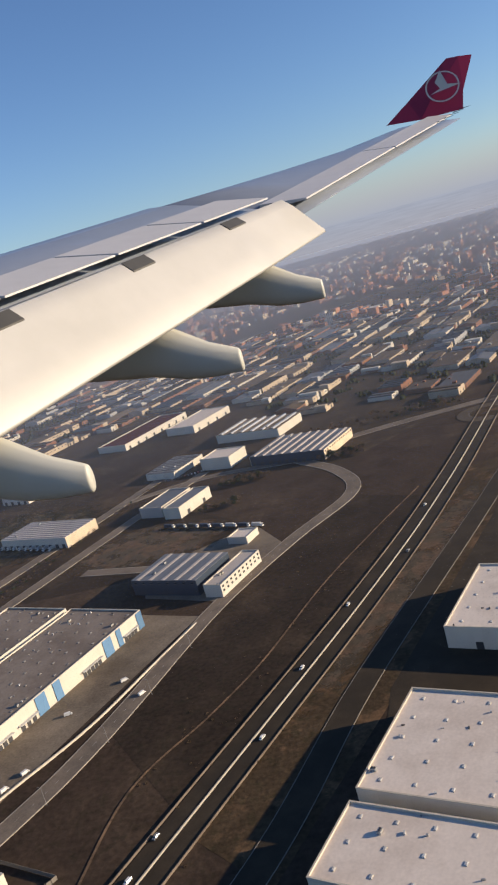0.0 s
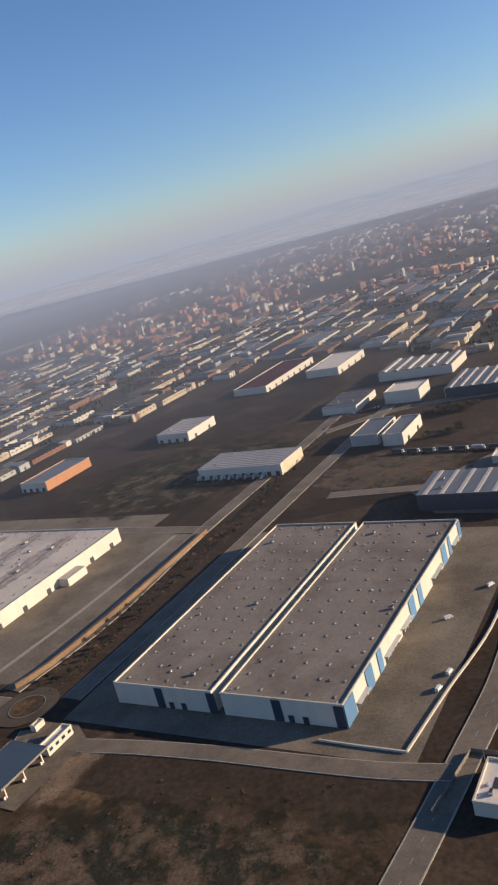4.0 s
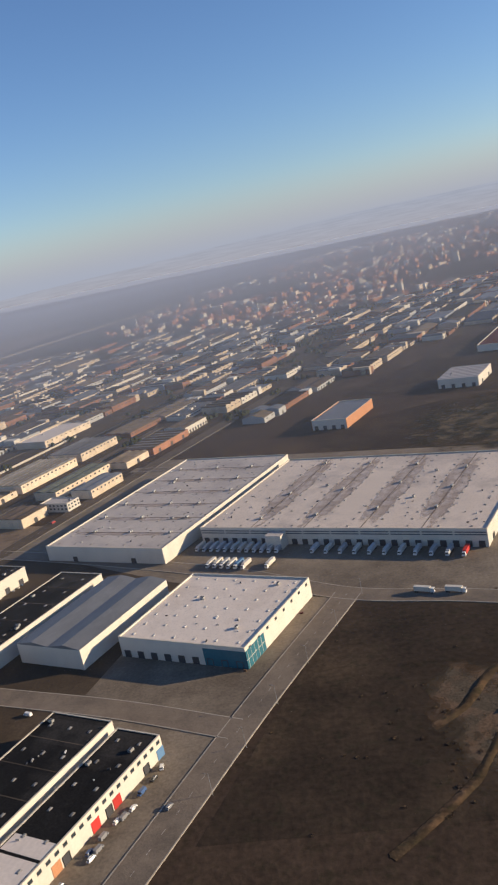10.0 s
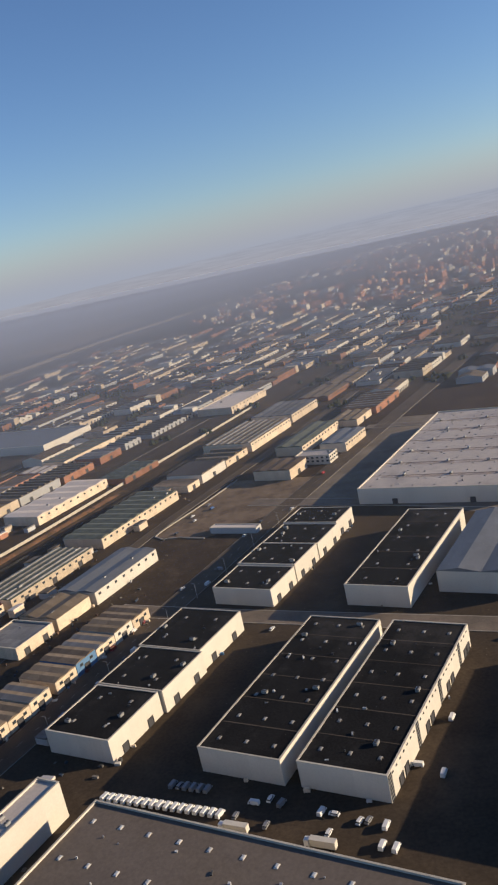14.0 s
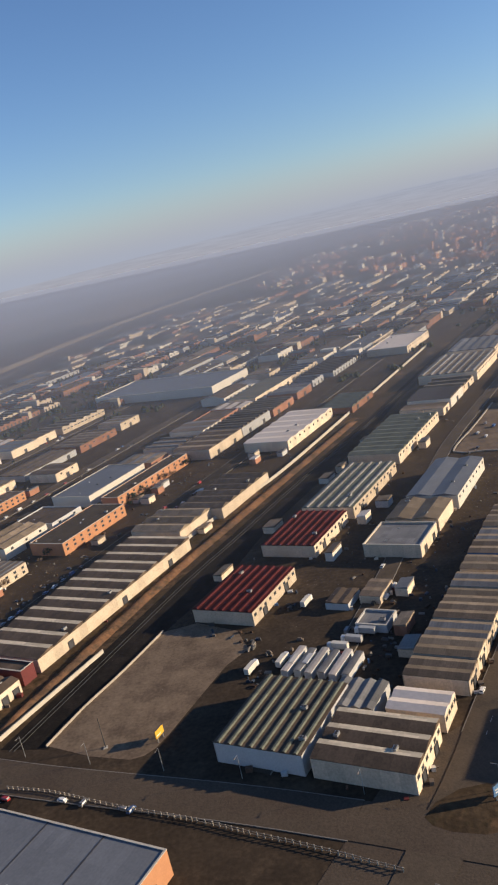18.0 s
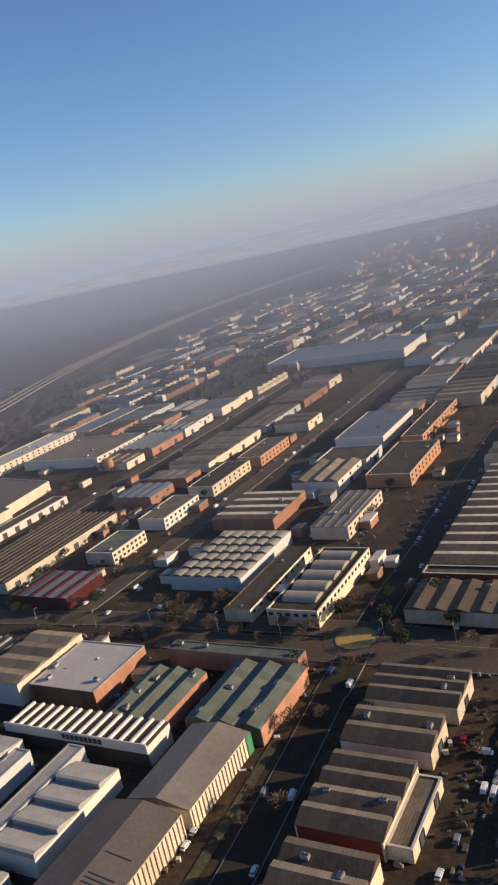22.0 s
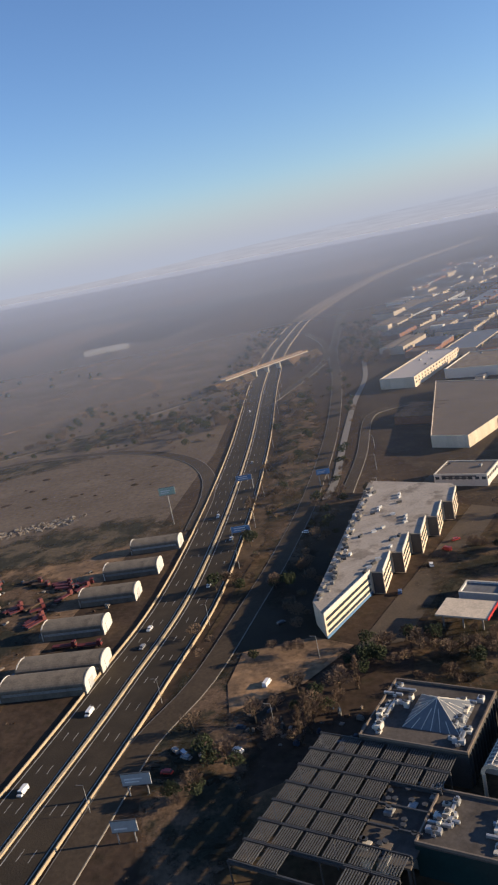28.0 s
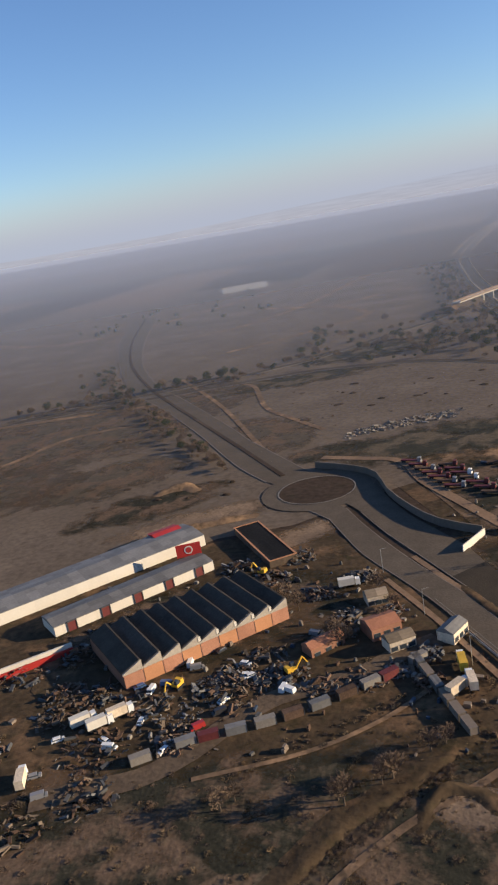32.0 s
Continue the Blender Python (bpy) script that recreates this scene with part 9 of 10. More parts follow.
# fascia writing too worn to read becomes bars
fs = thing("fascia_sign", *spin(-933.4, 131.6, TURN, -5.27, -3), 0, TURN - 90, "long dark unreadable fascia lettering", "sign")
for k in range(9):
    place("lettering_bar", Solid().box(-6.2 + 1.45 * k, -0.1, 4.4, -5.1 + 1.45 * k, 0.0, 5.7).mesh("lettering_bar", M["darkmetal"]), fs)
fs2 = thing("fascia_sign", *spin(-1074.3, 240.1, TURN, -8.1, 0), 0, TURN - 90, "dark unreadable lettering on the showroom", "sign")
for k in range(2):
    place("lettering_bar", Solid().box(-7 + 1.5 * k, -0.14, 3.7 - 0.75 * k, 6 - 3 * k, -0.04, 4.2 - 0.75 * k).mesh("lettering_bar", M["darkmetal"]), fs2)
# blue panels, grouped loading doors and teal corner on the white walls
for u0, u1 in ((-64.2, -57), (-47, -41.5), (-36.5, -33), (-4, 1.5), (6, 10), (37, 42.5), (46, 49), (60.5, 64.2)):
    q = thing("wall_panel", *spin(-184.5, 267.5, TURN, (u0 + u1) / 2, -21.7), 0, TURN, "pale blue wall panel on the loading wall", "wall panel", "blue wall panels")
    place("panel", Solid().box((u0 - u1) / 2, -0.12, 0.2, (u1 - u0) / 2, 0.02, 7.9).mesh("panel", M["blue"]), q)
for u0, u1, n in ((-56, -48, 4), (-31, -18, 5), (-14, -5, 3), (22, 34, 5), (50, 59, 4)):
    q = thing("loading_bay", *spin(-184.5, 267.5, TURN, (u0 + u1) / 2, -21.6), 0, TURN, "group of dark loading doors under a canopy", "loading bay", "loading bays of the long wall")
    place("canopy", Solid().box((u0 - u1) / 2 - 0.3, -1.6, 3.0, (u1 - u0) / 2 + 0.3, 0.0, 3.2).mesh("canopy", M["greywall"]), q)
    for k in range(n):
        place("loading_door", kept("loaddoor", lambda: Solid().box(-0.95, -0.1, 0.1, 0.95, 0.02, 2.5).box(-1.05, -0.16, 2.5, 1.05, 0.02, 2.65, 1).mesh("loading_door", M["door"], M["darkmetal"])), q, pose((u0 - u1) / 2 + (u1 - u0) * (k + 0.5) / n, 0, 0))
ribbon("yard_kerb", [(-171, 186), (-158, 211), (-140, 244), (-126, 283), (-115, 313)], -0.3, 0.3, 0.5, M["concrete"], 0.5, label="pale low wall along the yard edge", category="wall")
ribbon("yard_kerb", [(-171, 186), (-184, 191), (-196, 196)], -0.25, 0.25, 0.5, M["concrete"], 0.5, label="pale low wall along the yard edge", category="wall")
fd = thing("fence", -140, 172, 0, 0, "pale slatted fence round the depot plot", "fence")
for (x0, y0), (x1, y1) in (((-154, 183), (-123, 171)), ((-123, 171), (-132, 158)), ((-154, 183), (-166, 162))):
    d = Vector((x1 - x0, y1 - y0)); n = int(d.length / 1.6); a = math.degrees(math.atan2(d.y, d.x))
    for k in range(n):
        place("panel", kept("fencepanel", lambda: Solid().box(-0.78, -0.04, 0.1, 0.78, 0.04, 1.5).box(-0.8, -0.07, 0, -0.7, 0.07, 1.6).mesh("panel", M["kerb"])), fd, pose(x0 + d.x * (k + 0.5) / n + 140, y0 + d.y * (k + 0.5) / n - 172, 0, 0, 0, a))
ls = thing("roof_lettering", *spin(-147, 165.5, TURN, 0, 0), 3.72, TURN - 90, "dark unreadable lettering painted on the depot roof", "sign")
for k in range(3):
    place("lettering_bar", Solid().box(-3.2 + 2.3 * k, -2.4, 0, -1.7 + 2.3 * k, 1.6, 0.03).mesh("lettering_bar", M["darkmetal"]), ls)
tc = thing("glazed_corner", *spin(-457, 258.5, TURN, -26, -26.8), 0, TURN, "teal glazed office corner of the white warehouse", "glazing")
place("side_glazing", Solid().box(-0.05, -0.16, 0.2, 13, 0.02, 6.6).mesh("side_glazing", M["teal"]), tc)
place("front_glazing", Solid().box(-0.16, 0.05, 0.2, 0.02, 17, 6.6).mesh("front_glazing", M["teal"]), tc)
for k in range(5):
    place("mullion", Solid().box(2.4 * k + 1, -0.22, 0.2, 2.4 * k + 1.12, -0.16, 6.6).mesh("mullion", M["whiteside"]), tc)
place("transom", Solid().box(-0.2, -0.22, 3.4, 13, -0.17, 3.55).mesh("transom", M["whiteside"]), tc)
dk = thing("loading_annex", *spin(-398.5, 368, TURN, 6, -72), 0, TURN, "white loading annex on the sunny wall", "annex")
place("wall", Solid().box(-7, -3, 0, 7, 3.6, 4).mesh("wall", M["whiteside"]), dk)
place("roof", Solid().box(-7.1, -3.1, 4, 7.1, 3.6, 4.2).mesh("roof", M["rooflight"]), dk)
dk2 = thing("loading_annex", *spin(-398.5, 368, TURN, -53, 26), 0, TURN, "white tower block between the docks", "annex")
place("wall", Solid().box(-3, -4, 0, 2.9, 4, 6.4).mesh("wall", M["whiteside"]), dk2)
place("roof", Solid().box(-3.1, -4.1, 6.4, 2.9, 4.1, 6.6).mesh("roof", M["rooflight"]), dk2)
fn = thing("fence", -833, 112, 0, 66, "broken chain-link fence along the railway", "fence")
for k in range(14):
    place("post", Solid().box(-0.05, -0.05, 0, 0.05, 0.05, 1.6).mesh("post", M["metal"]), fn, pose(-17 + 2.6 * k, 0, 0))
place("rail", Solid().box(-17, -0.03, 1.5, 17, 0.03, 1.6).mesh("rail", M["metal"]), fn)

for k in range(13):
    t = k / 12
    car(-827.5 - 11.2 * t + vr.uniform(-0.8, 0.8), 128.3 - 31 * t, 69 + vr.uniform(-20, 20), vr.choice(("carwhite", "cargrey", "carblack")), vr.random() < 0.3, 0.1, "dumped in a row along the railway wall", "dumped cars")
for u in (-20.2, 1.4):
    for hx, hy in ((-184.5, 267.5), (-227, 284)):
        q = thing("wall_panel", *spin(hx, hy, TURN, -64.35, u * 0.98), 0, TURN - 90, "dark blue panel on the warehouse end wall", "wall panel", "blue wall panels")
        place("panel", Solid().box(-1.6, -0.1, 0.1, 1.6, 0.03, 7.6).mesh("panel", M["navy"]), q)
for k in range(5):
    q = thing("loading_bay", *spin(-184.5 if k < 2 else -227, 267.5 if k < 2 else 284, TURN, -64.4, -8 + 5 * (k % 3)), 0, TURN - 90, "dark loading door in the end wall", "loading bay", "end wall doors")
    place("loading_door", kept("loaddoor", None), q)

# yard clutter along the walls and small fittings on the flat roofs
cl = random.Random(55)
CL_MATS = ["cream", "rust", "blue", "greywall", "darkmetal", "roofbrown", "whiteside", "reddull"]
clutter = Solid()
for x, y, a, b, z, t in HALLS:
    if -1070 < x < -440 and y < 330:
        for k in range(cl.randrange(3, 9)):
            side = cl.choice((-1, 1))
            lx, ly = (cl.uniform(-a / 2, a / 2), side * (b / 2 + cl.uniform(0.6, 1.8))) if cl.random() < 0.6 else (side * (a / 2 + cl.uniform(0.6, 1.8)), cl.uniform(-b / 2, b / 2))
            px, py = spin(x, y, t, lx, ly)
            w, d, h = cl.uniform(0.2, 0.9), cl.uniform(0.2, 0.7), cl.uniform(0.3, 1.3)
            clutter.box(px - w, py - d, 0, px + w, py + d, h, cl.randrange(8))
tagged(place("yard_clutter", clutter.mesh("yard_clutter", *[M[q] for q in CL_MATS])), "pallets, crates and skips along the yard walls", "clutter", "", "stuff")
fit = Solid()
for x, y, a, b, z, t in HALLS:
    if z and a > 8 and b > 8 and y < 420:
        for k in range(int(a * b / 190)):
            px, py = spin(x, y, t, cl.uniform(-a / 2 + 1, a / 2 - 1), cl.uniform(-b / 2 + 1, b / 2 - 1))
            w, d = cl.choice(((0.15, 0.15), (0.2, 0.6), (0.5, 0.12), (0.3, 0.3)))
            fit.box(px - w, py - d, z, px + w, py + d, z + cl.uniform(0.15, 0.6), cl.randrange(3))
tagged(place("roof_fittings", fit.mesh("roof_fittings", M["metal"], M["darkmetal"], M["greywall"])), "small vents, pipes and boxes on the flat roofs", "roof fittings", "", "stuff")

# ---- trees and scrub ----
def crown_mesh(seed, kind):
    """Many small leaf clumps, or thin twigs reaching out and up, with gaps."""
    q = random.Random(seed)
    v, f = [], []
    bare = kind == "poplar" or (kind == "bare") or kind == "bush"
    for i in range({"bush": 60, "green": 190}.get(kind, 260)):
        a, t = q.uniform(0, 6.28), q.random() ** 0.6
        if kind == "poplar":
            z = q.uniform(0.7, 6.5)
            r = 0.95 * t * q.uniform(0.4, 1) * (1.15 - abs(z - 3.2) / 4.2)
        elif kind == "bush":
            r, z = 1.1 * t, q.uniform(0.05, 0.9) * (1.15 - t * 0.6)
        else:
            r, z = 1.7 * t * (1 + 0.25 * math.sin(3 * a + seed)), 2.6 + q.uniform(-1.1, 1.4) * math.sqrt(max(0.05, 1 - t * t))
        c = Vector((r * math.cos(a), r * math.sin(a), z))
        k = len(v)
        if bare:
            d = Vector((math.cos(a) * (0.3 if kind == "poplar" else 0.8) + q.uniform(-0.5, 0.5), math.sin(a) * (0.3 if kind == "poplar" else 0.8) + q.uniform(-0.5, 0.5), q.uniform(0.1, 1.2))).normalized() * q.uniform(0.3, 0.7)
            e1 = d.orthogonal().normalized() * 0.07
            e2 = d.cross(e1).normalized() * 0.07
            v += [tuple(c - d * 0.5 - e1), tuple(c - d * 0.5 + e1), tuple(c + d * 0.5), tuple(c - d * 0.5 - e2), tuple(c - d * 0.5 + e2), tuple(c + d * 0.5 + e1 * 2)]
            f += [(k, k + 1, k + 2), (k + 3, k + 4, k + 5)]
            continue
        s = q.uniform(0.12, 0.32)
        up = Vector((q.uniform(-1, 1), q.uniform(-1, 1), q.uniform(-0.3, 1))).normalized()
        e1 = up.orthogonal().normalized()
        e2 = up.cross(e1)
        v += [tuple(c + e1 * s), tuple(c + e2 * s * 0.8), tuple(c - e1 * s * 0.9), tuple(c - e2 * s), tuple(c + up * s * 0.7), tuple(c - up * s * 0.5)]
        f += [(k, k + 1, k + 4), (k + 1, k + 2, k + 4), (k + 2, k + 3, k + 4), (k + 3, k, k + 4), (k + 1, k, k + 5), (k + 2, k + 1, k + 5), (k + 3, k + 2, k + 5), (k, k + 3, k + 5)]
    return mesh("crown", v, f, M["twig"] if bare else M["leafdark"])
def trunk_mesh(kind):
    s = Solid()
    top = {"poplar": 5.5, "bush": 0.5}.get(kind, 2.4)
    s.tube(0, 0, -0.1, top, 0.16 if kind != "bush" else 0.05, 0.04, 6)
    for i in range(5 if kind != "bush" else 3):
        a, k = 1.26 * i, len(s.v)
        s.tube(0, 0, 0, 1.4 if kind != "bush" else 0.6, 0.06, 0.02, 5)
        rot = Euler((0.8, 0, a)).to_matrix()
        s.v[k:] = [tuple(rot @ Vector(p) + Vector((0, 0, top * (0.45 + 0.1 * i) if kind != "bush" else 0.1))) for p in s.v[k:]]
    return s.mesh("trunk", M["bark"])
KINDS = {"bare": ("bare brown winter tree", "tree"), "green": ("dark evergreen tree", "tree"), "bush": ("low scrubby bush", "bush"), "poplar": ("tall pale bare poplar", "tree")}
tr = random.Random(77)
def between_roads(y):
    """The middle of the strip between the motorway and its slip road, or just beyond it."""
    return tr.choice((-1149, -1128, -1125)) - max(0.0, y - 338) * 0.12
SCRUB, BELT = [], []
def tree(x, y, kind, size):
    if kind == "bush":
        SCRUB.append((x, y, size))
        return
    if any((x - a) ** 2 + (y - b) ** 2 < 20 for a, b in ROADS if abs(b - y) < 5):
        return
    if y > 300 or (x < -1200 and y > 250):
        BELT.append((x, y, kind, size))
        return
    seed = tr.randrange(4)
    label, cat = KINDS[kind]
    e = thing("tree" if kind != "bush" else "bush", x, y, 0, tr.uniform(0, 360), label + (" in rough grass" if kind == "bush" else " beside the road"), cat, {"bush": "scrub bushes"}.get(kind, "roadside trees"))
    e.scale = (size * tr.uniform(0.85, 1.15), size * tr.uniform(0.85, 1.15), size * tr.uniform(0.85, 1.2))
    place("trunk", kept(("trunk", kind), lambda: trunk_mesh(kind)), e)
    place("crown", kept(("crown", kind, seed), lambda: crown_mesh(seed + (1 if kind == "green" else 0), kind)), e)
for off in (-5, 5):
    for p in sideways(curve_points([(-304, 248), (-280, 305), (-253, 370), (-235, 430), (-215, 512), (-195, 570)], 5.0), off * 0.75):
        tree(p.x + tr.uniform(-1, 1), p.y + tr.uniform(-1.5, 1.5), tr.choice(("green", "bare", "bush")), tr.uniform(0.5, 0.8))
for x, y in ((-922, 195), (-906, 187), (-899, 180), (-885, 180), (-934, 194), (-916, 199), (-921, 186), (-899, 168), (-838, 166), (-834, 151), (-858, 146), (-880, 174), (-890, 184), (-845, 150), (-870, 180), (-910, 195), (-928, 200), (-872, 152), (-862, 182)):
    tree(x, y, tr.choice(("bare", "bare", "green")), tr.uniform(0.8, 1.5))
for x, y in ((-1118.6, 83.9), (-1117, 87), (-1108, 102.8)):
    tree(x, y, "poplar", tr.uniform(1.3, 1.6))
for x, y in ((-1144, 123), (-1146, 110), (-1144, 90), (-1142, 155), (-1117, 99), (-1143, 68), (-1153, 73), (-1126, 96), (-1130, 92), (-1122, 103), (-1112, 96), (-1135, 118)):
    tree(x, y, tr.choice(("green", "bare")), tr.uniform(0.8, 1.4))
for i in range(60):
    x, y = tr.uniform(-1105, -1040), tr.uniform(92, 125)
    tree(x, y, tr.choice(("bush", "bare", "bare")), tr.uniform(0.5, 1.1))
for x, y in ((-1038, 90), (-1023, 84), (-1009, 80), (-995, 78), (-986, 73), (-1045, 100), (-1052, 112), (-1057, 135), (-1060, 150), (-1055, 200), (-1046, 221), (-985, 214), (-1032, 82), (-1016, 78), (-1002, 72), (-1050, 92), (-1042, 84), (-1024, 76), (-1012, 70)):
    tree(x, y, tr.choice(("green", "green", "bare")), tr.uniform(1.0, 1.7))
for i in range(130):
    t = tr.random()
    x, y = -1146 - 24 * t + tr.uniform(-10, 22), 150 + 460 * t
    if all((x - a) ** 2 + (y - b) ** 2 > 64 for a, b in ROADS[::2] if abs(b - y) < 12):
        tree(x, y, tr.choice(("bare", "bush", "bare", "green")), tr.uniform(0.8, 1.7))
for i in range(110):
    x, y = tr.uniform(-1330, -1200), 0
    y = 400 + (x + 1200) * -0.45 + tr.gauss(0, 26)
    if all((x - a) ** 2 + (y - b) ** 2 > 100 for a, b in ROADS if abs(b - y) < 12):
        tree(x, y, tr.choice(("bush", "green", "bare")), tr.uniform(0.9, 1.8))
for i in range(120):
    x, y = tr.uniform(-1330, -1205), tr.uniform(-10, 60)
    tree(x, y + 12, "bush", tr.uniform(0.4, 1.0))
for i in range(70):
    x, y = tr.uniform(-1262, -1192), tr.uniform(60, 230)
    if x > -1262 + (y - 60) * 0.2 and all((x - a) ** 2 + (y - b) ** 2 > 40 for a, b in ROADS if abs(b - y) < 12) and not (y > 100 and x > -1205):
        tree(x, y, "bush", tr.uniform(0.3, 0.7))
for x, y in ((-1282.8, 26.7), (-1281, 29), (-1262.8, 28.2), (-1264, 29.5), (-1257.2, 33.1), (-1255.5, 34.5), (-1249.5, 41), (-1247, 43), (-1268, 76), (-1266, 79), (-1270, 81), (-1260, 84), (-1258, 92), (-1262, 100), (-1284, 96), (-1280, 92), (-1252, 96), (-1256, 104)):
    tree(x, y, "bare", tr.uniform(0.9, 1.35))
for i in range(60):
    tree(tr.uniform(-330, -190), tr.uniform(125, 185), "bush", tr.uniform(0.25, 0.55))
for i in range(40):
    p = tr.choice(ROADS)
    if -1000 < p[0] < -500 and 170 < p[1] < 600:
        tree(p[0] + tr.choice((-6.5, 6.5)), p[1] + tr.uniform(-3, 3), tr.choice(("bare", "green", "bare")), tr.uniform(0.6, 1.1))
for x, y in ((-940, 197), (-925, 203), (-908, 205), (-893, 196), (-878, 192), (-846, 212), (-835, 192), (-826, 170), (-862, 128), (-868, 150), (-876, 130), (-884, 108), (-838, 148), (-826, 132), (-1030, 82), (-1022, 76), (-1014, 82), (-1036, 74), (-1006, 74), (-1044, 86), (-915, 178), (-903, 176), (-945, 208), (-960, 212)):
    tree(x + tr.uniform(-2, 2), y + tr.uniform(-2, 2), "green" if -1050 < x < -1000 else tr.choice(("bare", "bare", "green")), tr.uniform(0.9, 1.5))
COPSE = ((-1117, 91), (-1108, 111), (-1094, 118), (-1106, 115), (-1112, 102), (-1115, 98), (-1136, 160), (-1137, 78), (-1138, 69), (-1124, 84), (-1134, 79), (-1066, 165), (-1058, 159), (-1059, 131), (-1076, 111), (-1060, 175), (-1083, 114), (-1096, 111), (-1102, 117), (-1072, 170), (-1062, 118), (-1056, 139))
for k, (x, y) in enumerate(COPSE):
    if k % 2 == 0:
        tree(x, y, "bare", tr.uniform(1.2, 1.7))
    for j in range(3):
        BELT.append((x + tr.uniform(-5, 5), y + tr.uniform(-5, 5), tr.choice(("bare", "bare", "green")), tr.uniform(0.7, 1.4)))
for k in range(170):
    y = tr.uniform(120, 620)
    x = between_roads(y) + tr.uniform(-6, 6)
    if all((x - a) ** 2 + (y - b) ** 2 > 22 for a, b in ROADS if abs(b - y) < 6):
        BELT.append((x, y, tr.choice(("bare", "bare", "green")), tr.uniform(0.6, 1.3)))
for cx, cy, rx, ry, n in ((-860, 165, 34, 20, 60), (-885, 110, 5, 45, 16), (-930, 192, 40, 8, 26), (-826, 165, 6, 20, 12), (-838, 110, 5, 40, 14)):
    for k in range(n):
        x, y = cx + tr.uniform(-rx, rx), cy + tr.uniform(-ry, ry)
        if all((x - a) ** 2 + (y - b) ** 2 > 40 for a, b in ROADS if abs(b - y) < 7) and all(abs(x - a) > max(c, d) * 0.6 + 1 or abs(y - b) > max(c, d) * 0.6 + 1 for a, b, c, d in OCCUPIED):
            BELT.append((x, y, tr.choice(("bare", "bare", "green")), tr.uniform(0.5, 1.0)))
def clear_of_roads(x, y, d=5.0):
    return all((x - a) ** 2 + (y - b) ** 2 > d * d for a, b in ROADS if abs(b - y) < d)
low_line, high_line = curve_points(NEAR_CURVE[:8], 8.0), curve_points(FAR_ROAD, 8.0)
for k in range(620):
    p, q, t = tr.choice(low_line), tr.choice(high_line), tr.random()
    if abs(p.x - q.x) < 40:
        x, y = p.x + (q.x - p.x) * t + tr.uniform(-6, 6), p.y + (q.y - p.y) * t + tr.uniform(-6, 6)
        if clear_of_roads(x, y, 4.5):
            BELT.append((x, y, tr.choice(("green", "bare", "bare")), tr.uniform(0.5, 1.3)))
for k in range(90):
    p = tr.choice(high_line)
    BELT.append((p.x - 5 + tr.uniform(-2, 2), p.y + 5 + tr.uniform(-2, 2), tr.choice(("green", "bare")), tr.uniform(0.8, 1.5)))
for k in range(420):
    y = tr.uniform(225, 760)
    x = tr.choice((-1131, -1122, -1113, -1106)) - max(0.0, y - 420) * 0.075 + tr.uniform(-5, 5)
    if clear_of_roads(x, y, 4.0) and all(abs(x - a) > max(c, d) * 0.6 or abs(y - b) > max(c, d) * 0.6 for a, b, c, d in OCCUPIED):
        BELT.append((x, y, tr.choice(("bare", "bare", "bare", "green")), tr.uniform(0.8, 1.7)))
for k in range(260):
    y = tr.uniform(380, 900)
    x = between(y, [(380, -1192), (525, -1216), (715, -1232), (900, -1226)]) + tr.gauss(-8, 9)
    if clear_of_roads(x, y, 6.0):
        BELT.append((x, y, tr.choice(("bare", "green", "bare")), tr.uniform(0.7, 1.5)))
for cx, cy, rx, ry, n in ((-125, 516, 18, 7, 60), (-62, 530, 18, 8, 60), (-30, 610, 60, 12, 60), (-135, 470, 14, 4, 20), (-990, 250, 3, 60, 24), (-945, 300, 4, 90, 40), (-1020, 380, 5, 20, 20), (-835, 330, 4, 90, 40), (-800, 430, 5, 80, 40)):
    for k in range(n):
        x, y = cx + tr.uniform(-rx, rx), cy + tr.uniform(-ry, ry)
        if cx < -700:
            x, y = cx + (y - cy) * 0.384 + (x - cx), y
        if clear_of_roads(x, y, 4.5):
            BELT.append((x, y, tr.choice(("green", "bare", "bare")), tr.uniform(0.6, 1.2)))
for k in range(230):
    p, q = tr.choice(curve_points(DUAL_L[2:9], 8.0)), tr.random() ** 2
    x, y = p.x - 5 - 26 * q * between(p.y, [(200, 0.1), (260, 0.6), (330, 1.0), (450, 1.0)]) + tr.uniform(-2, 2), p.y + tr.uniform(-4, 4)
    if clear_of_roads(x, y, 4.0):
        BELT.append((x, y, tr.choice(("green", "bare", "bare")), tr.uniform(0.4, 1.1)))
NOOKS = ((-1007, 221), (-988, 211), (-970, 202), (-961, 212), (-921, 189), (-909, 182), (-899, 181), (-892, 174), (-878, 174), (-868, 185), (-856, 171), (-878, 131), (-885, 102), (-888, 95), (-868, 150), (-1070, 202), (-1053, 182), (-1043, 191), (-1050, 158), (-1053, 230), (-1082, 239), (-928, 198), (-918, 191), (-908, 196), (-942, 243), (-954, 231), (-968, 328), (-965, 340), (-1010, 81), (-1002, 78),
         (-883, 166), (-879, 184), (-855, 172), (-833, 151), (-879, 154), (-846, 187), (-858, 189), (-853, 160), (-1006, 395))
for x, y in NOOKS:
    for k in range(tr.randrange(2, 5)):
        px, py = x + tr.gauss(0, 2.5), y + tr.gauss(0, 2.5)
        if clear_of_roads(px, py, 2.5):
            BELT.append((px, py, tr.choice(("bare", "bare", "bare", "green")), tr.uniform(0.9, 1.6)))
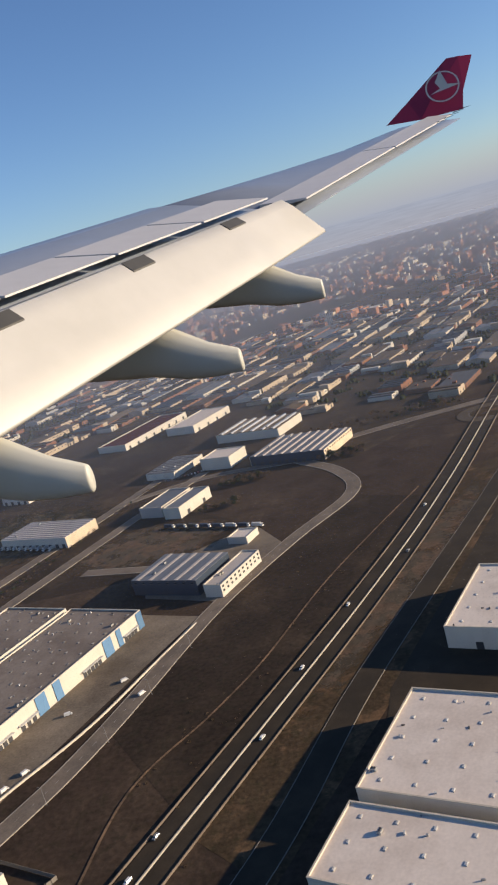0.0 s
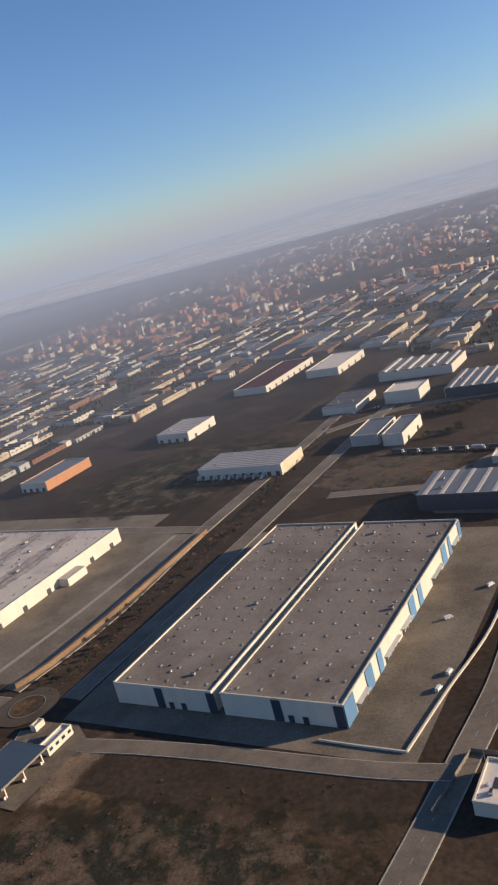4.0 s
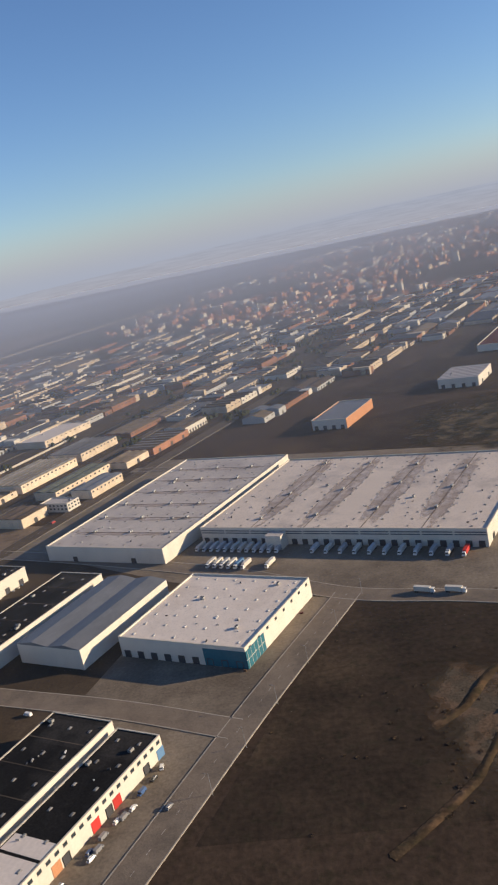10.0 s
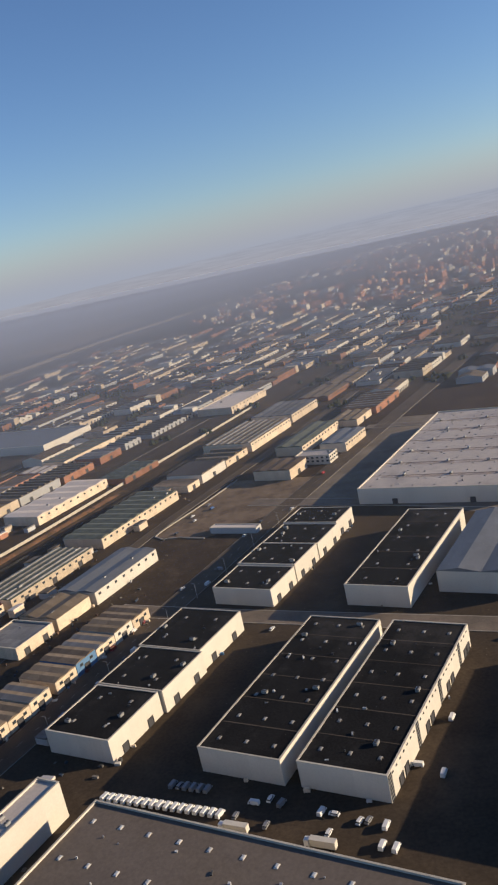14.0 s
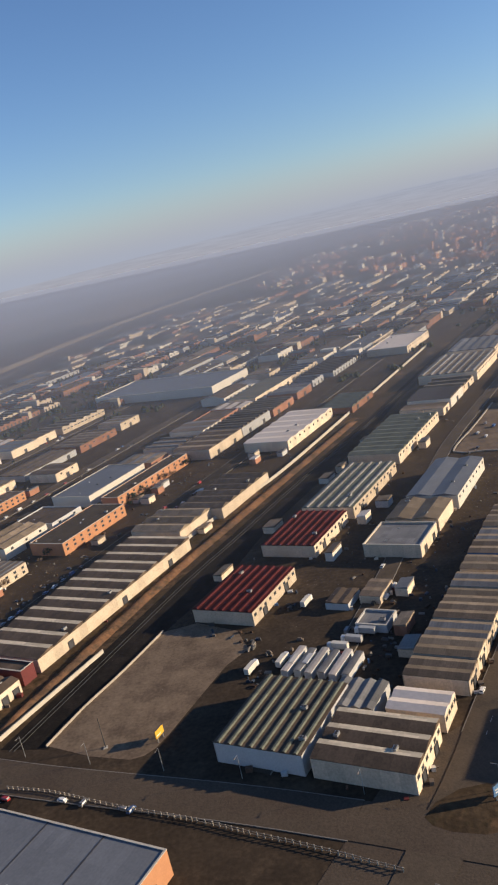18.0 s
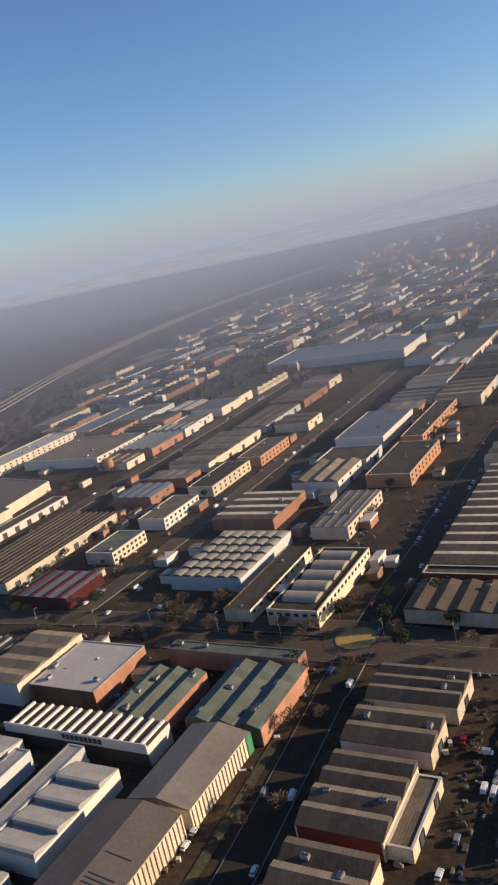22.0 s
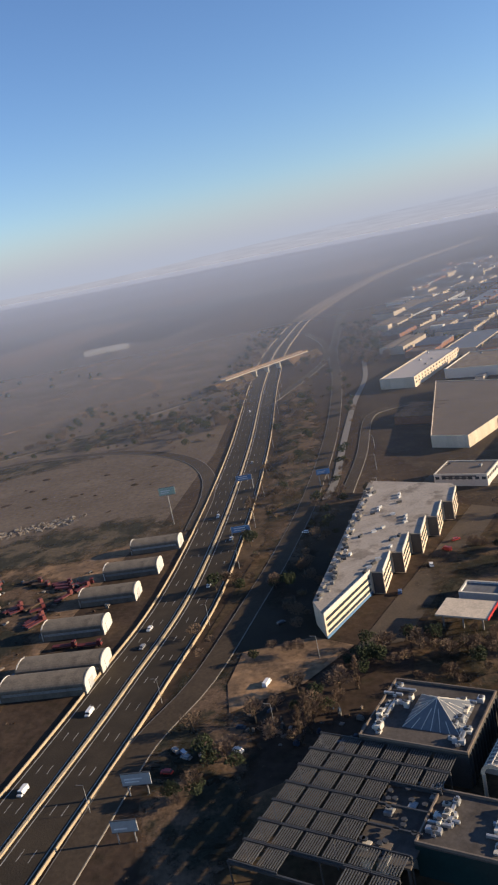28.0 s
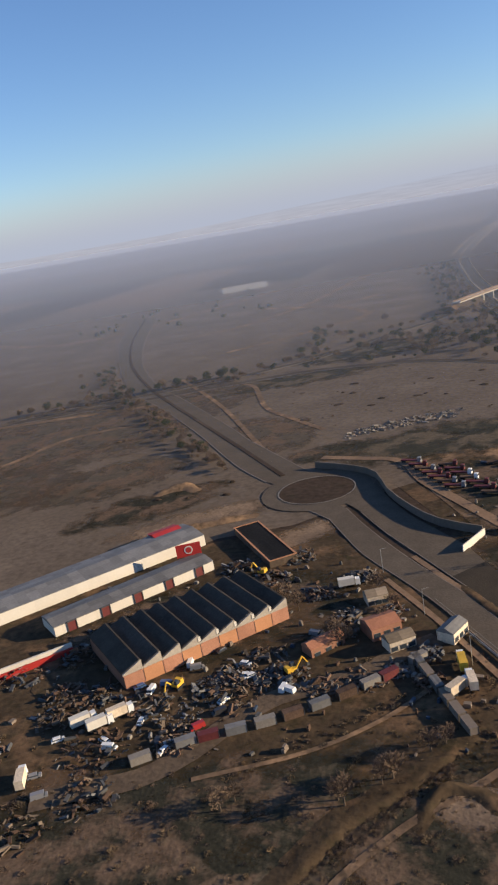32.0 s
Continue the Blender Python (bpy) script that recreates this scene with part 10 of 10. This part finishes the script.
# far tree belts, joined
bv, bf_ = [], []
GAPS = [p for p in GAPS if built_up(*p)]
for i in range(8600):
    g2 = tr.random()
    if g2 < 0.3 and GAPS:
        x, y = tr.choice(GAPS)
        x, y = x + tr.uniform(-9, 9), y + tr.uniform(-9, 9)
    elif g2 < 0.55:
        x, y = tr.uniform(-1000, 700), tr.uniform(650, 2600)
        if not built_up(x, y) and y < 1200:
            continue
    else:
        x, y = tr.uniform(-2600, -1150), tr.uniform(650, 4000)
        if noise.noise((x * 0.003, y * 0.0016, 2.0)) < 0.22:
            continue
    w, h = tr.uniform(1.2, 3.4), tr.uniform(1.6, 4.2)
    k = len(bv)
    for j in range(5):
        a = 1.2566 * j + tr.uniform(-0.3, 0.3)
        bv.append((x + w * math.cos(a), y + w * math.sin(a), tr.uniform(0.0, 0.5)))
    for j in range(5):
        a = 1.2566 * j + tr.uniform(-0.3, 0.3)
        bv.append((x + w * 0.7 * math.cos(a), y + w * 0.7 * math.sin(a), h * tr.uniform(0.6, 1.0)))
    bv.append((x, y, h * 1.1))
    for j in range(5):
        m2 = (j + 1) % 5
        bf_ += [(k + j, k + m2, k + 5 + m2, k + 5 + j), (k + 5 + j, k + 5 + m2, k + 10)]
tagged(place("distant_trees", mesh("distant_trees", bv, bf_, M["leafdark"])), "dark distant hedges and tree belts", "trees", "", "stuff")

# low scrub, tufts and the woods along the field edges, too many to count
def scatter(name, items, label, category):
    """Joins many turned and scaled copies of the crown meshes into one."""
    tables = {}
    v, f, s, n = [], [], [], 0
    for x, y, kind, size in items:
        seed = tr.randrange(4)
        if (kind, seed) not in tables:
            me = kept(("crown", kind, seed), lambda: crown_mesh(seed + (1 if kind == "green" else 0), kind))
            co = np.empty(len(me.vertices) * 3, np.float32); me.vertices.foreach_get("co", co)
            fc = np.empty(len(me.polygons) * 3, np.int64); me.polygons.foreach_get("vertices", fc)
            tables[kind, seed] = co.reshape(-1, 3), fc.reshape(-1, 3), 0 if me.materials[0] == M["leafdark"] else 1
        co, fc, slot = tables[kind, seed]
        a = tr.uniform(0, 6.28)
        c, q = math.cos(a) * size, math.sin(a) * size
        v.append(co @ np.array(((c, q, 0), (-q, c, 0), (0, 0, size * tr.uniform(0.8, 1.2)))) + np.array((x, y, 0.0)))
        f.append(fc + n); s.append(np.full(len(fc), slot if kind != "bush" or tr.random() < 0.55 else 2)); n += len(co)
    v, f, s = np.concatenate(v), np.concatenate(f), np.concatenate(s)
    me = bpy.data.meshes.new(name)
    me.from_pydata(v.tolist(), [], f.tolist())
    me.materials.append(M["leafdark"]); me.materials.append(M["twig"]); me.materials.append(M["straw"])
    me.polygons.foreach_set("material_index", s.astype(np.int32))
    me.update()
    return tagged(place(name, me), label, category, "", "stuff")
for cx, cy, rx, ry, n in ((-300, 155, 50, 26, 240), (-240, 170, 40, 14, 90), (-85, 220, 20, 60, 60), (-60, 380, 25, 50, 30), (-385, 180, 30, 40, 60), (-1275, 22, 70, 22, 520), (-1240, 80, 12, 60, 90), (-1215, 80, 16, 60, 220), (-1240, 30, 30, 30, 160), (-1270, 280, 70, 60, 90), (-1060, 110, 30, 20, 90), (-1050, 180, 12, 50, 40), (-1130, 60, 18, 30, 40), (-1150, 260, 12, 160, 110), (-660, 95, 16, 12, 14), (-880, 180, 50, 12, 50), (-850, 100, 10, 40, 60), (-843, 100, 8, 44, 120), (-1400, 300, 60, 160, 90)):
    for k in range(n):
        x, y = cx + tr.gauss(0, rx * 0.5), cy + tr.gauss(0, ry * 0.5)
        if all((x - a) ** 2 + (y - b) ** 2 > 36 for a, b in ROADS if abs(b - y) < 7) and all(abs(x - a) > max(c, d) * 0.6 + 2 or abs(y - b) > max(c, d) * 0.6 + 2 for a, b, c, d in OCCUPIED):
            SCRUB.append((x, y, tr.uniform(0.15, 0.75) ** 1.3))
for x0, y0, x1, y1, n in ((-385, 149, -365, 184, 26), (-365, 184, -356, 210, 14), (-1397, 363, -1314, 392, 40), (-1314, 392, -1223, 525, 60), (-1200, 31, -1246, 116, 200), (-1204, 31, -1228, 75, 120), (-1192, 34, -1230, 104, 200), (-1190, 30, -1224, 96, 160), (-1272, 8, -1240, 46, 160), (-1266, 16, -1246, 40, 90), (-1217, 25, -1246, 84, 70), (-1290, 30, -1249, 60, 90), (-1270, 16, -1240, 40, 90), (-300, 240, -215, 500, 220), (-296, 250, -205, 520, 220), (-110, 205, -12, 435, 50)):
    for k in range(n):
        t = tr.random()
        SCRUB.append((x0 + (x1 - x0) * t + tr.gauss(0, 1.0), y0 + (y1 - y0) * t + tr.gauss(0, 1.0), tr.uniform(0.2, 0.6)))
def paved(x, y):
    """On the access road, the sunken lane or the concrete slab."""
    for left, right in ((ACCESS_L, ACCESS_R), (LANE_L, LANE_R)):
        a = between(y, [(q, p) for p, q in left])
        b = between(y, [(q, p) for p, q in right])
        if a - 0.4 < x < b + 0.4:
            return True
    return -1239 < x < -1225 and 17 < y < 34
for k in range(260):                           # straw on the dug-out mound and along the scarp
    t, (x0, y0, x1, y1) = tr.random(), tr.choice(((-1251, 22, -1247, 32), (-1247, 32, -1242, 31), (-1242, 31, -1239, 26), (-1270, 12, -1256, 27), (-1256, 27, -1245, 43)))
    SCRUB.append((x0 + (x1 - x0) * t + tr.gauss(0, 1.1), y0 + (y1 - y0) * t + tr.gauss(0, 1.1), tr.uniform(0.15, 0.5)))
scatter("scrub", [(x, y, "bush", q) for x, y, q in SCRUB if not paved(x, y)], "low dry scrub and tufts on rough ground", "scrub")
scatter("woodland", BELT, "bare winter trees along the field edges", "trees")

# crates, pallets, skips and stacked goods in the yards, too many to count
cr = random.Random(5)
clutter = [Solid() for q in range(5)]
for cx, cy, rx, ry, n in ((-722, 178, 22, 22, 130), (-745, 205, 16, 20, 60), (-700, 215, 18, 40, 110), (-668, 210, 8, 50, 50), (-840, 105, 9, 45, 120), (-870, 235, 14, 60, 120), (-930, 185, 60, 14, 120), (-905, 130, 60, 50, 170), (-975, 135, 40, 40, 130), (-840, 215, 8, 60, 80), (-1000, 240, 60, 20, 90),
        (-640, 200, 10, 40, 50), (-1285, 80, 50, 40, 260), (-1215, 150, 30, 40, 90), (-1120, 88, 14, 8, 40), (-800, 330, 60, 90, 160), (-700, 330, 50, 90, 160), (-900, 330, 70, 90, 180)):
    for k in range(n):
        x, y = cx + cr.uniform(-rx, rx), cy + cr.uniform(-ry, ry)
        if any((x - a) ** 2 + (y - b) ** 2 < 42 for a, b in ROADS if abs(b - y) < 7):
            continue
        inside = False
        for a, b, c, d, hh, turn in HALLS:
            if abs(x - a) < 60 and abs(y - b) < 60:
                g3 = math.radians(turn)
                lx, ly = (x - a) * math.cos(g3) + (y - b) * math.sin(g3), (y - b) * math.cos(g3) - (x - a) * math.sin(g3)
                if abs(lx) < c / 2 + 1.2 and abs(ly) < d / 2 + 1.2:
                    inside = True
                    break
        if inside:
            continue
        s = clutter[cr.randrange(5)]
        w, d, hh, turn = 0.2 + 0.9 * cr.random() ** 2, cr.uniform(0.15, 0.5), cr.uniform(0.2, 0.9), math.radians(TURN + cr.choice((0, 90)) + cr.uniform(-12, 12))
        b0 = len(s.v)
        s.box(-w, -d, 0.02, w, d, hh)
        if cr.random() < 0.4:
            s.box(-w * 0.6, -d * 0.8, hh, w * 0.7, d * 0.7, hh * 1.5)
        ca, sa = math.cos(turn), math.sin(turn)
        s.v[b0:] = [(x + p[0] * ca - p[1] * sa, y + p[0] * sa + p[1] * ca, p[2]) for p in s.v[b0:]]
for s, m, word in zip(clutter, ("rust", "slat", "roofbrown", "kerb", "navy"), ("rusty skips and scrap stacked", "dark grey crates stacked", "brown pallets stacked", "beige tanks and boxes stacked", "dark blue bins and crates stacked")):
    tagged(place("yard_goods", s.mesh("yard_goods", M[m])), word + " in the yards", "stacked goods", "", "stuff")

# ground haze imitated by a thin translucent sheet over the plain, denser further off
vm = bpy.data.materials.new("haze_sheet")
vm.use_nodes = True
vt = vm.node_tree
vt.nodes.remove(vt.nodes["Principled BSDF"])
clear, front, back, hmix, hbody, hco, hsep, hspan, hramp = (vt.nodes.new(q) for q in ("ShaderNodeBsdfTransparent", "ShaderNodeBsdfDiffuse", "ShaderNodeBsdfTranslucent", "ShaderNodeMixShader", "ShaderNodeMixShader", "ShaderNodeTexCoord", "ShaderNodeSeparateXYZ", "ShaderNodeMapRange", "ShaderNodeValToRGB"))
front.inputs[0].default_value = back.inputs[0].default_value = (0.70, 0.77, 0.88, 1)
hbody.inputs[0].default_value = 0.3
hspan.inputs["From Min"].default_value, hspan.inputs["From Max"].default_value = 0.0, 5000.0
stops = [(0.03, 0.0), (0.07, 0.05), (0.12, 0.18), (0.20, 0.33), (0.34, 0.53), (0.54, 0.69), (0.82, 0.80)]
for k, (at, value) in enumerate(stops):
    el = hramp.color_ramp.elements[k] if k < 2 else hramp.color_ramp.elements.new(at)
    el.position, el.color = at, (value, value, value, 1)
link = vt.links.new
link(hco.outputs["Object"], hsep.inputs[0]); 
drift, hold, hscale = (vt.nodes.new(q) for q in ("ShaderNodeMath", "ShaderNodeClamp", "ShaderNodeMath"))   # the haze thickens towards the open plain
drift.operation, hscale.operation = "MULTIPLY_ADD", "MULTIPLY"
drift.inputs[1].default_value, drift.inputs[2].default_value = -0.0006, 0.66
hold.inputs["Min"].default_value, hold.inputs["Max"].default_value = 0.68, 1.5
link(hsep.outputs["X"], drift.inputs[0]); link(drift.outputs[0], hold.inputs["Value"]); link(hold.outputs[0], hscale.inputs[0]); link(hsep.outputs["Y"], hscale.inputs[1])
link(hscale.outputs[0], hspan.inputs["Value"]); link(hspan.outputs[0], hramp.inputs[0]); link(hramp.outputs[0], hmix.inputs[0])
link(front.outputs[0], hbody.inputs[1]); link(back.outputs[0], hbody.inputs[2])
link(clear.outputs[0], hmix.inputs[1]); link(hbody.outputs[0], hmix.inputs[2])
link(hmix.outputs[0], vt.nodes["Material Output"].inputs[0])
tagged(place("haze", mesh("haze", [(-5200, 130, 23), (4200, 130, 23), (4200, 4700, 23), (-5200, 4700, 23)], [(0, 1, 2, 3)], vm)), "thin translucent sheet added to imitate ground haze", "haze", "", "structure")

# ---- the airliner's wing, out of the window as the shot opens ----
EYE = PATH[0][1:4]
aw = thing("aircraft_wing", EYE[0], EYE[1] + 10.0, EYE[2], 0, "white airliner wing with lowered flap and red winglet", "aircraft wing")

def wp(s, fwd, up):
    """Place by span from the window, way forward and height above the eye, in the wing's own frame."""
    return (-fwd, s - 10.0, up)

def loft(sections, closed=True):
    v, f, n = [], [], len(sections[0])
    for sec in sections:
        v += sec
    for i in range(len(sections) - 1):
        for j in range(n if closed else n - 1):
            k = (j + 1) % n
            f.append((i * n + j, i * n + k, (i + 1) * n + k, (i + 1) * n + j))
    f += [tuple(range(n))[::-1], tuple(range((len(sections) - 1) * n, len(sections) * n))]
    return v, f

def skin(name, sections, mat, parent, label="", smooth=True):
    me = mesh(name, *loft(sections), mat, None, smooth)
    bm = bmesh.new(); bm.from_mesh(me)
    bmesh.ops.recalc_face_normals(bm, faces=bm.faces)
    bm.to_mesh(me); bm.free()
    return place(name, me, parent, None, label)

def nose(s):
    return -0.5 + 0.55 * (17 - s), 1.5 - 0.117 * (17 - s) + between(s, [(3.6, 0.28), (10.3, 0.17), (12.2, 0.08), (14.8, -0.03), (17, 0.0)])
def spoiler_edge(s):
    return (1.39 + 0.45 * (10.3 - s), 0.46 - 0.09 * (10.3 - s)) if s < 10.6 else (0.84 - 0.43 * (s - 10.8), 0.38 + 0.16 * (s - 10.8))
def wing_section(s, thick):
    (f0, z0), (f1, z1) = nose(s), spoiler_edge(s)
    out = []
    for a, up in ((0, 0), (0.12, 0.55), (0.3, 0.8), (0.55, 0.6), (0.8, 0.25), (1, 0.02), (1, -0.04), (0.6, -0.5), (0.25, -0.6)):
        out.append(wp(s, f0 + (f1 - f0) * a, z0 + (z1 - z0) * a - 0.16 + up * thick * 0.5))
    return out
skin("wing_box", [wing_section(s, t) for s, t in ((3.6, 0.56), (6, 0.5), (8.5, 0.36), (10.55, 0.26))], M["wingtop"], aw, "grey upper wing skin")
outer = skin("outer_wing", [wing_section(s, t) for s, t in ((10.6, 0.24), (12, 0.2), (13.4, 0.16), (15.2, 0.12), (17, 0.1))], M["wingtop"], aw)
# spoiler panels along the rear edge, a little proud of the skin
for i in range(5):
    s0, s1 = 3.7 + 1.36 * i, 3.7 + 1.36 * (i + 1) - 0.05
    sec = []
    for s in (s0, s1):
        f1, z1 = spoiler_edge(s)
        f0, z0 = f1 + 0.62, z1 + 0.12
        sec.append([wp(s, f0, z0 + 0.025), wp(s, f1 - 0.02, z1 + 0.012), wp(s, f1 - 0.02, z1 - 0.006), wp(s, f0, z0 - 0.03)])
    skin("spoiler", sec, M["spoiler"], aw, "", False)
for s0, s1 in ((10.65, 13.6), (13.65, 16.4)):
    sec = []
    for s in (s0, s1):
        f1, z1 = spoiler_edge(s)
        f0, z0 = f1 + 0.55 - 0.03 * (s - 10.6), z1 + 0.05
        sec.append([wp(s, f0, z0 + 0.03), wp(s, f1 - 0.05, z1 + 0.01), wp(s, f1 - 0.05, z1 - 0.012), wp(s, f0, z0 - 0.05)])
    skin("aileron", sec, M["spoiler"], aw, "", False)
def flap_section(s):
    f0, z0 = 1.30 + 0.45 * (10.3 - s), 0.385 - 0.09 * (10.3 - s)
    f1, z1 = 0.70 + 0.43 * (10.5 - s), -0.08 - 0.14 * (10.5 - s)
    if s > 10.35:
        f1, z1 = f0 + (f1 - f0) * 0.98, z0 + (z1 - z0) * 0.98
    out = []
    for a, up in ((-0.04, -0.12), (0.0, 0.0), (0.12, 0.07), (0.35, 0.08), (0.7, 0.035), (1, 0), (1, -0.03), (0.5, -0.16), (0.1, -0.22)):
        out.append(wp(s, f0 + (f1 - f0) * a, z0 + (z1 - z0) * a + up))
    return out
flap = skin("flap", [flap_section(s) for s in (3.4, 5, 7, 9, 10.5)], M["flap"], aw, "cream-white lowered flap, sunlit")
for s in (6.1, 7.75, 9.35):
    sec = []
    for q in (s - 0.16, s + 0.16):
        f0, z0 = 1.30 + 0.45 * (10.3 - q), 0.385 - 0.09 * (10.3 - q)
        f1, z1 = 0.70 + 0.43 * (10.5 - q), -0.08 - 0.14 * (10.5 - q)
        sec.append([wp(q, f0 + (f1 - f0) * a, z0 + (z1 - z0) * a + u) for a, u in ((0.13, 0.085), (0.30, 0.095), (0.30, 0.06), (0.13, 0.05))])
    skin("access_panel", sec, M["darkmetal"], flap, "grey walkway patch", False)
# flap-track fairings
for s, f_tip, z_tip in ((9.6, 0.82, -0.70), (7.6, 1.56, -1.01), (5.48, 2.46, -1.32)):
    sec = []
    for a, r, lift in ((0, 0.10, 0.0), (0.02, 0.115, 0.0), (0.3, 0.16, 0.06), (0.6, 0.215, 0.17), (1.0, 0.25, 0.34), (1.5, 0.25, 0.44), (2.2, 0.19, 0.5), (2.8, 0.07, 0.5)):
        ring_pts = []
        for k in range(12):
            w = 2 * math.pi * k / 12
            ring_pts.append(wp(s + 0.55 * r * math.cos(w), f_tip + a * 0.9, z_tip + lift + r * (1.0 + 0.25 * a) * math.sin(w)))
        sec.append(ring_pts)
    skin("flap_track_fairing", sec, M["fairing"], aw, "pale grey flap-track fairing")
# winglet with its round emblem
wl = skin("winglet", [[wp(17.0, -0.45, 1.46), wp(17.06, -1.1, 1.47), wp(17.0, -1.9, 1.36), wp(16.92, -1.1, 1.38)], [wp(17.35, -0.95, 1.80), wp(17.39, -1.4, 1.80), wp(17.33, -2.0, 1.72), wp(17.26, -1.4, 1.74)], [wp(18.0, -1.87, 2.45), wp(18.02, -2.1, 2.43), wp(18.0, -2.36, 2.38), wp(17.96, -2.1, 2.41)]], M["winglet"], aw, "dark red winglet", False)
em, ev, ef = Vector(wp(17.16, -1.62, 1.875)), [], []
side, rise_dir = Vector((1, 0.0, 0.02)).normalized(), Vector((0.0, 0.42, 0.9)).normalized()
for i in range(48):
    w = 2 * math.pi * i / 48
    for r in (0.29, 0.32):
        ev.append(tuple(em + side * r * math.cos(w) + rise_dir * r * math.sin(w)))
ef = [(2 * i, 2 * i + 1, (2 * i + 3) % 96, (2 * i + 2) % 96) for i in range(48)]
place("emblem_ring", mesh("emblem_ring", ev, ef, M["whiteside"]), wl, None, "white ring emblem")
shape = [(-0.25, -0.1), (0.35, -0.05), (0.1, 0.02), (0.02, 0.34), (-0.12, 0.12), (-0.05, -0.03)]
place("emblem_mark", mesh("emblem_mark", [tuple(em + side * a + rise_dir * b) for a, b in shape], [tuple(range(6))], M["whiteside"]), wl, None, "plain white mark")
for i in range(5):
    s = 15.6 + 0.34 * i
    f1, z1 = spoiler_edge(s)
    skin("static_wick", [[wp(s - 0.01, f1, z1), wp(s + 0.01, f1, z1), wp(s, f1, z1 + 0.015)], [wp(s - 0.004, f1 - 0.22, z1 + 0.01), wp(s + 0.004, f1 - 0.22, z1 + 0.01), wp(s, f1 - 0.22, z1 + 0.015)]], M["darkmetal"], outer, "thin dark static wick", False)
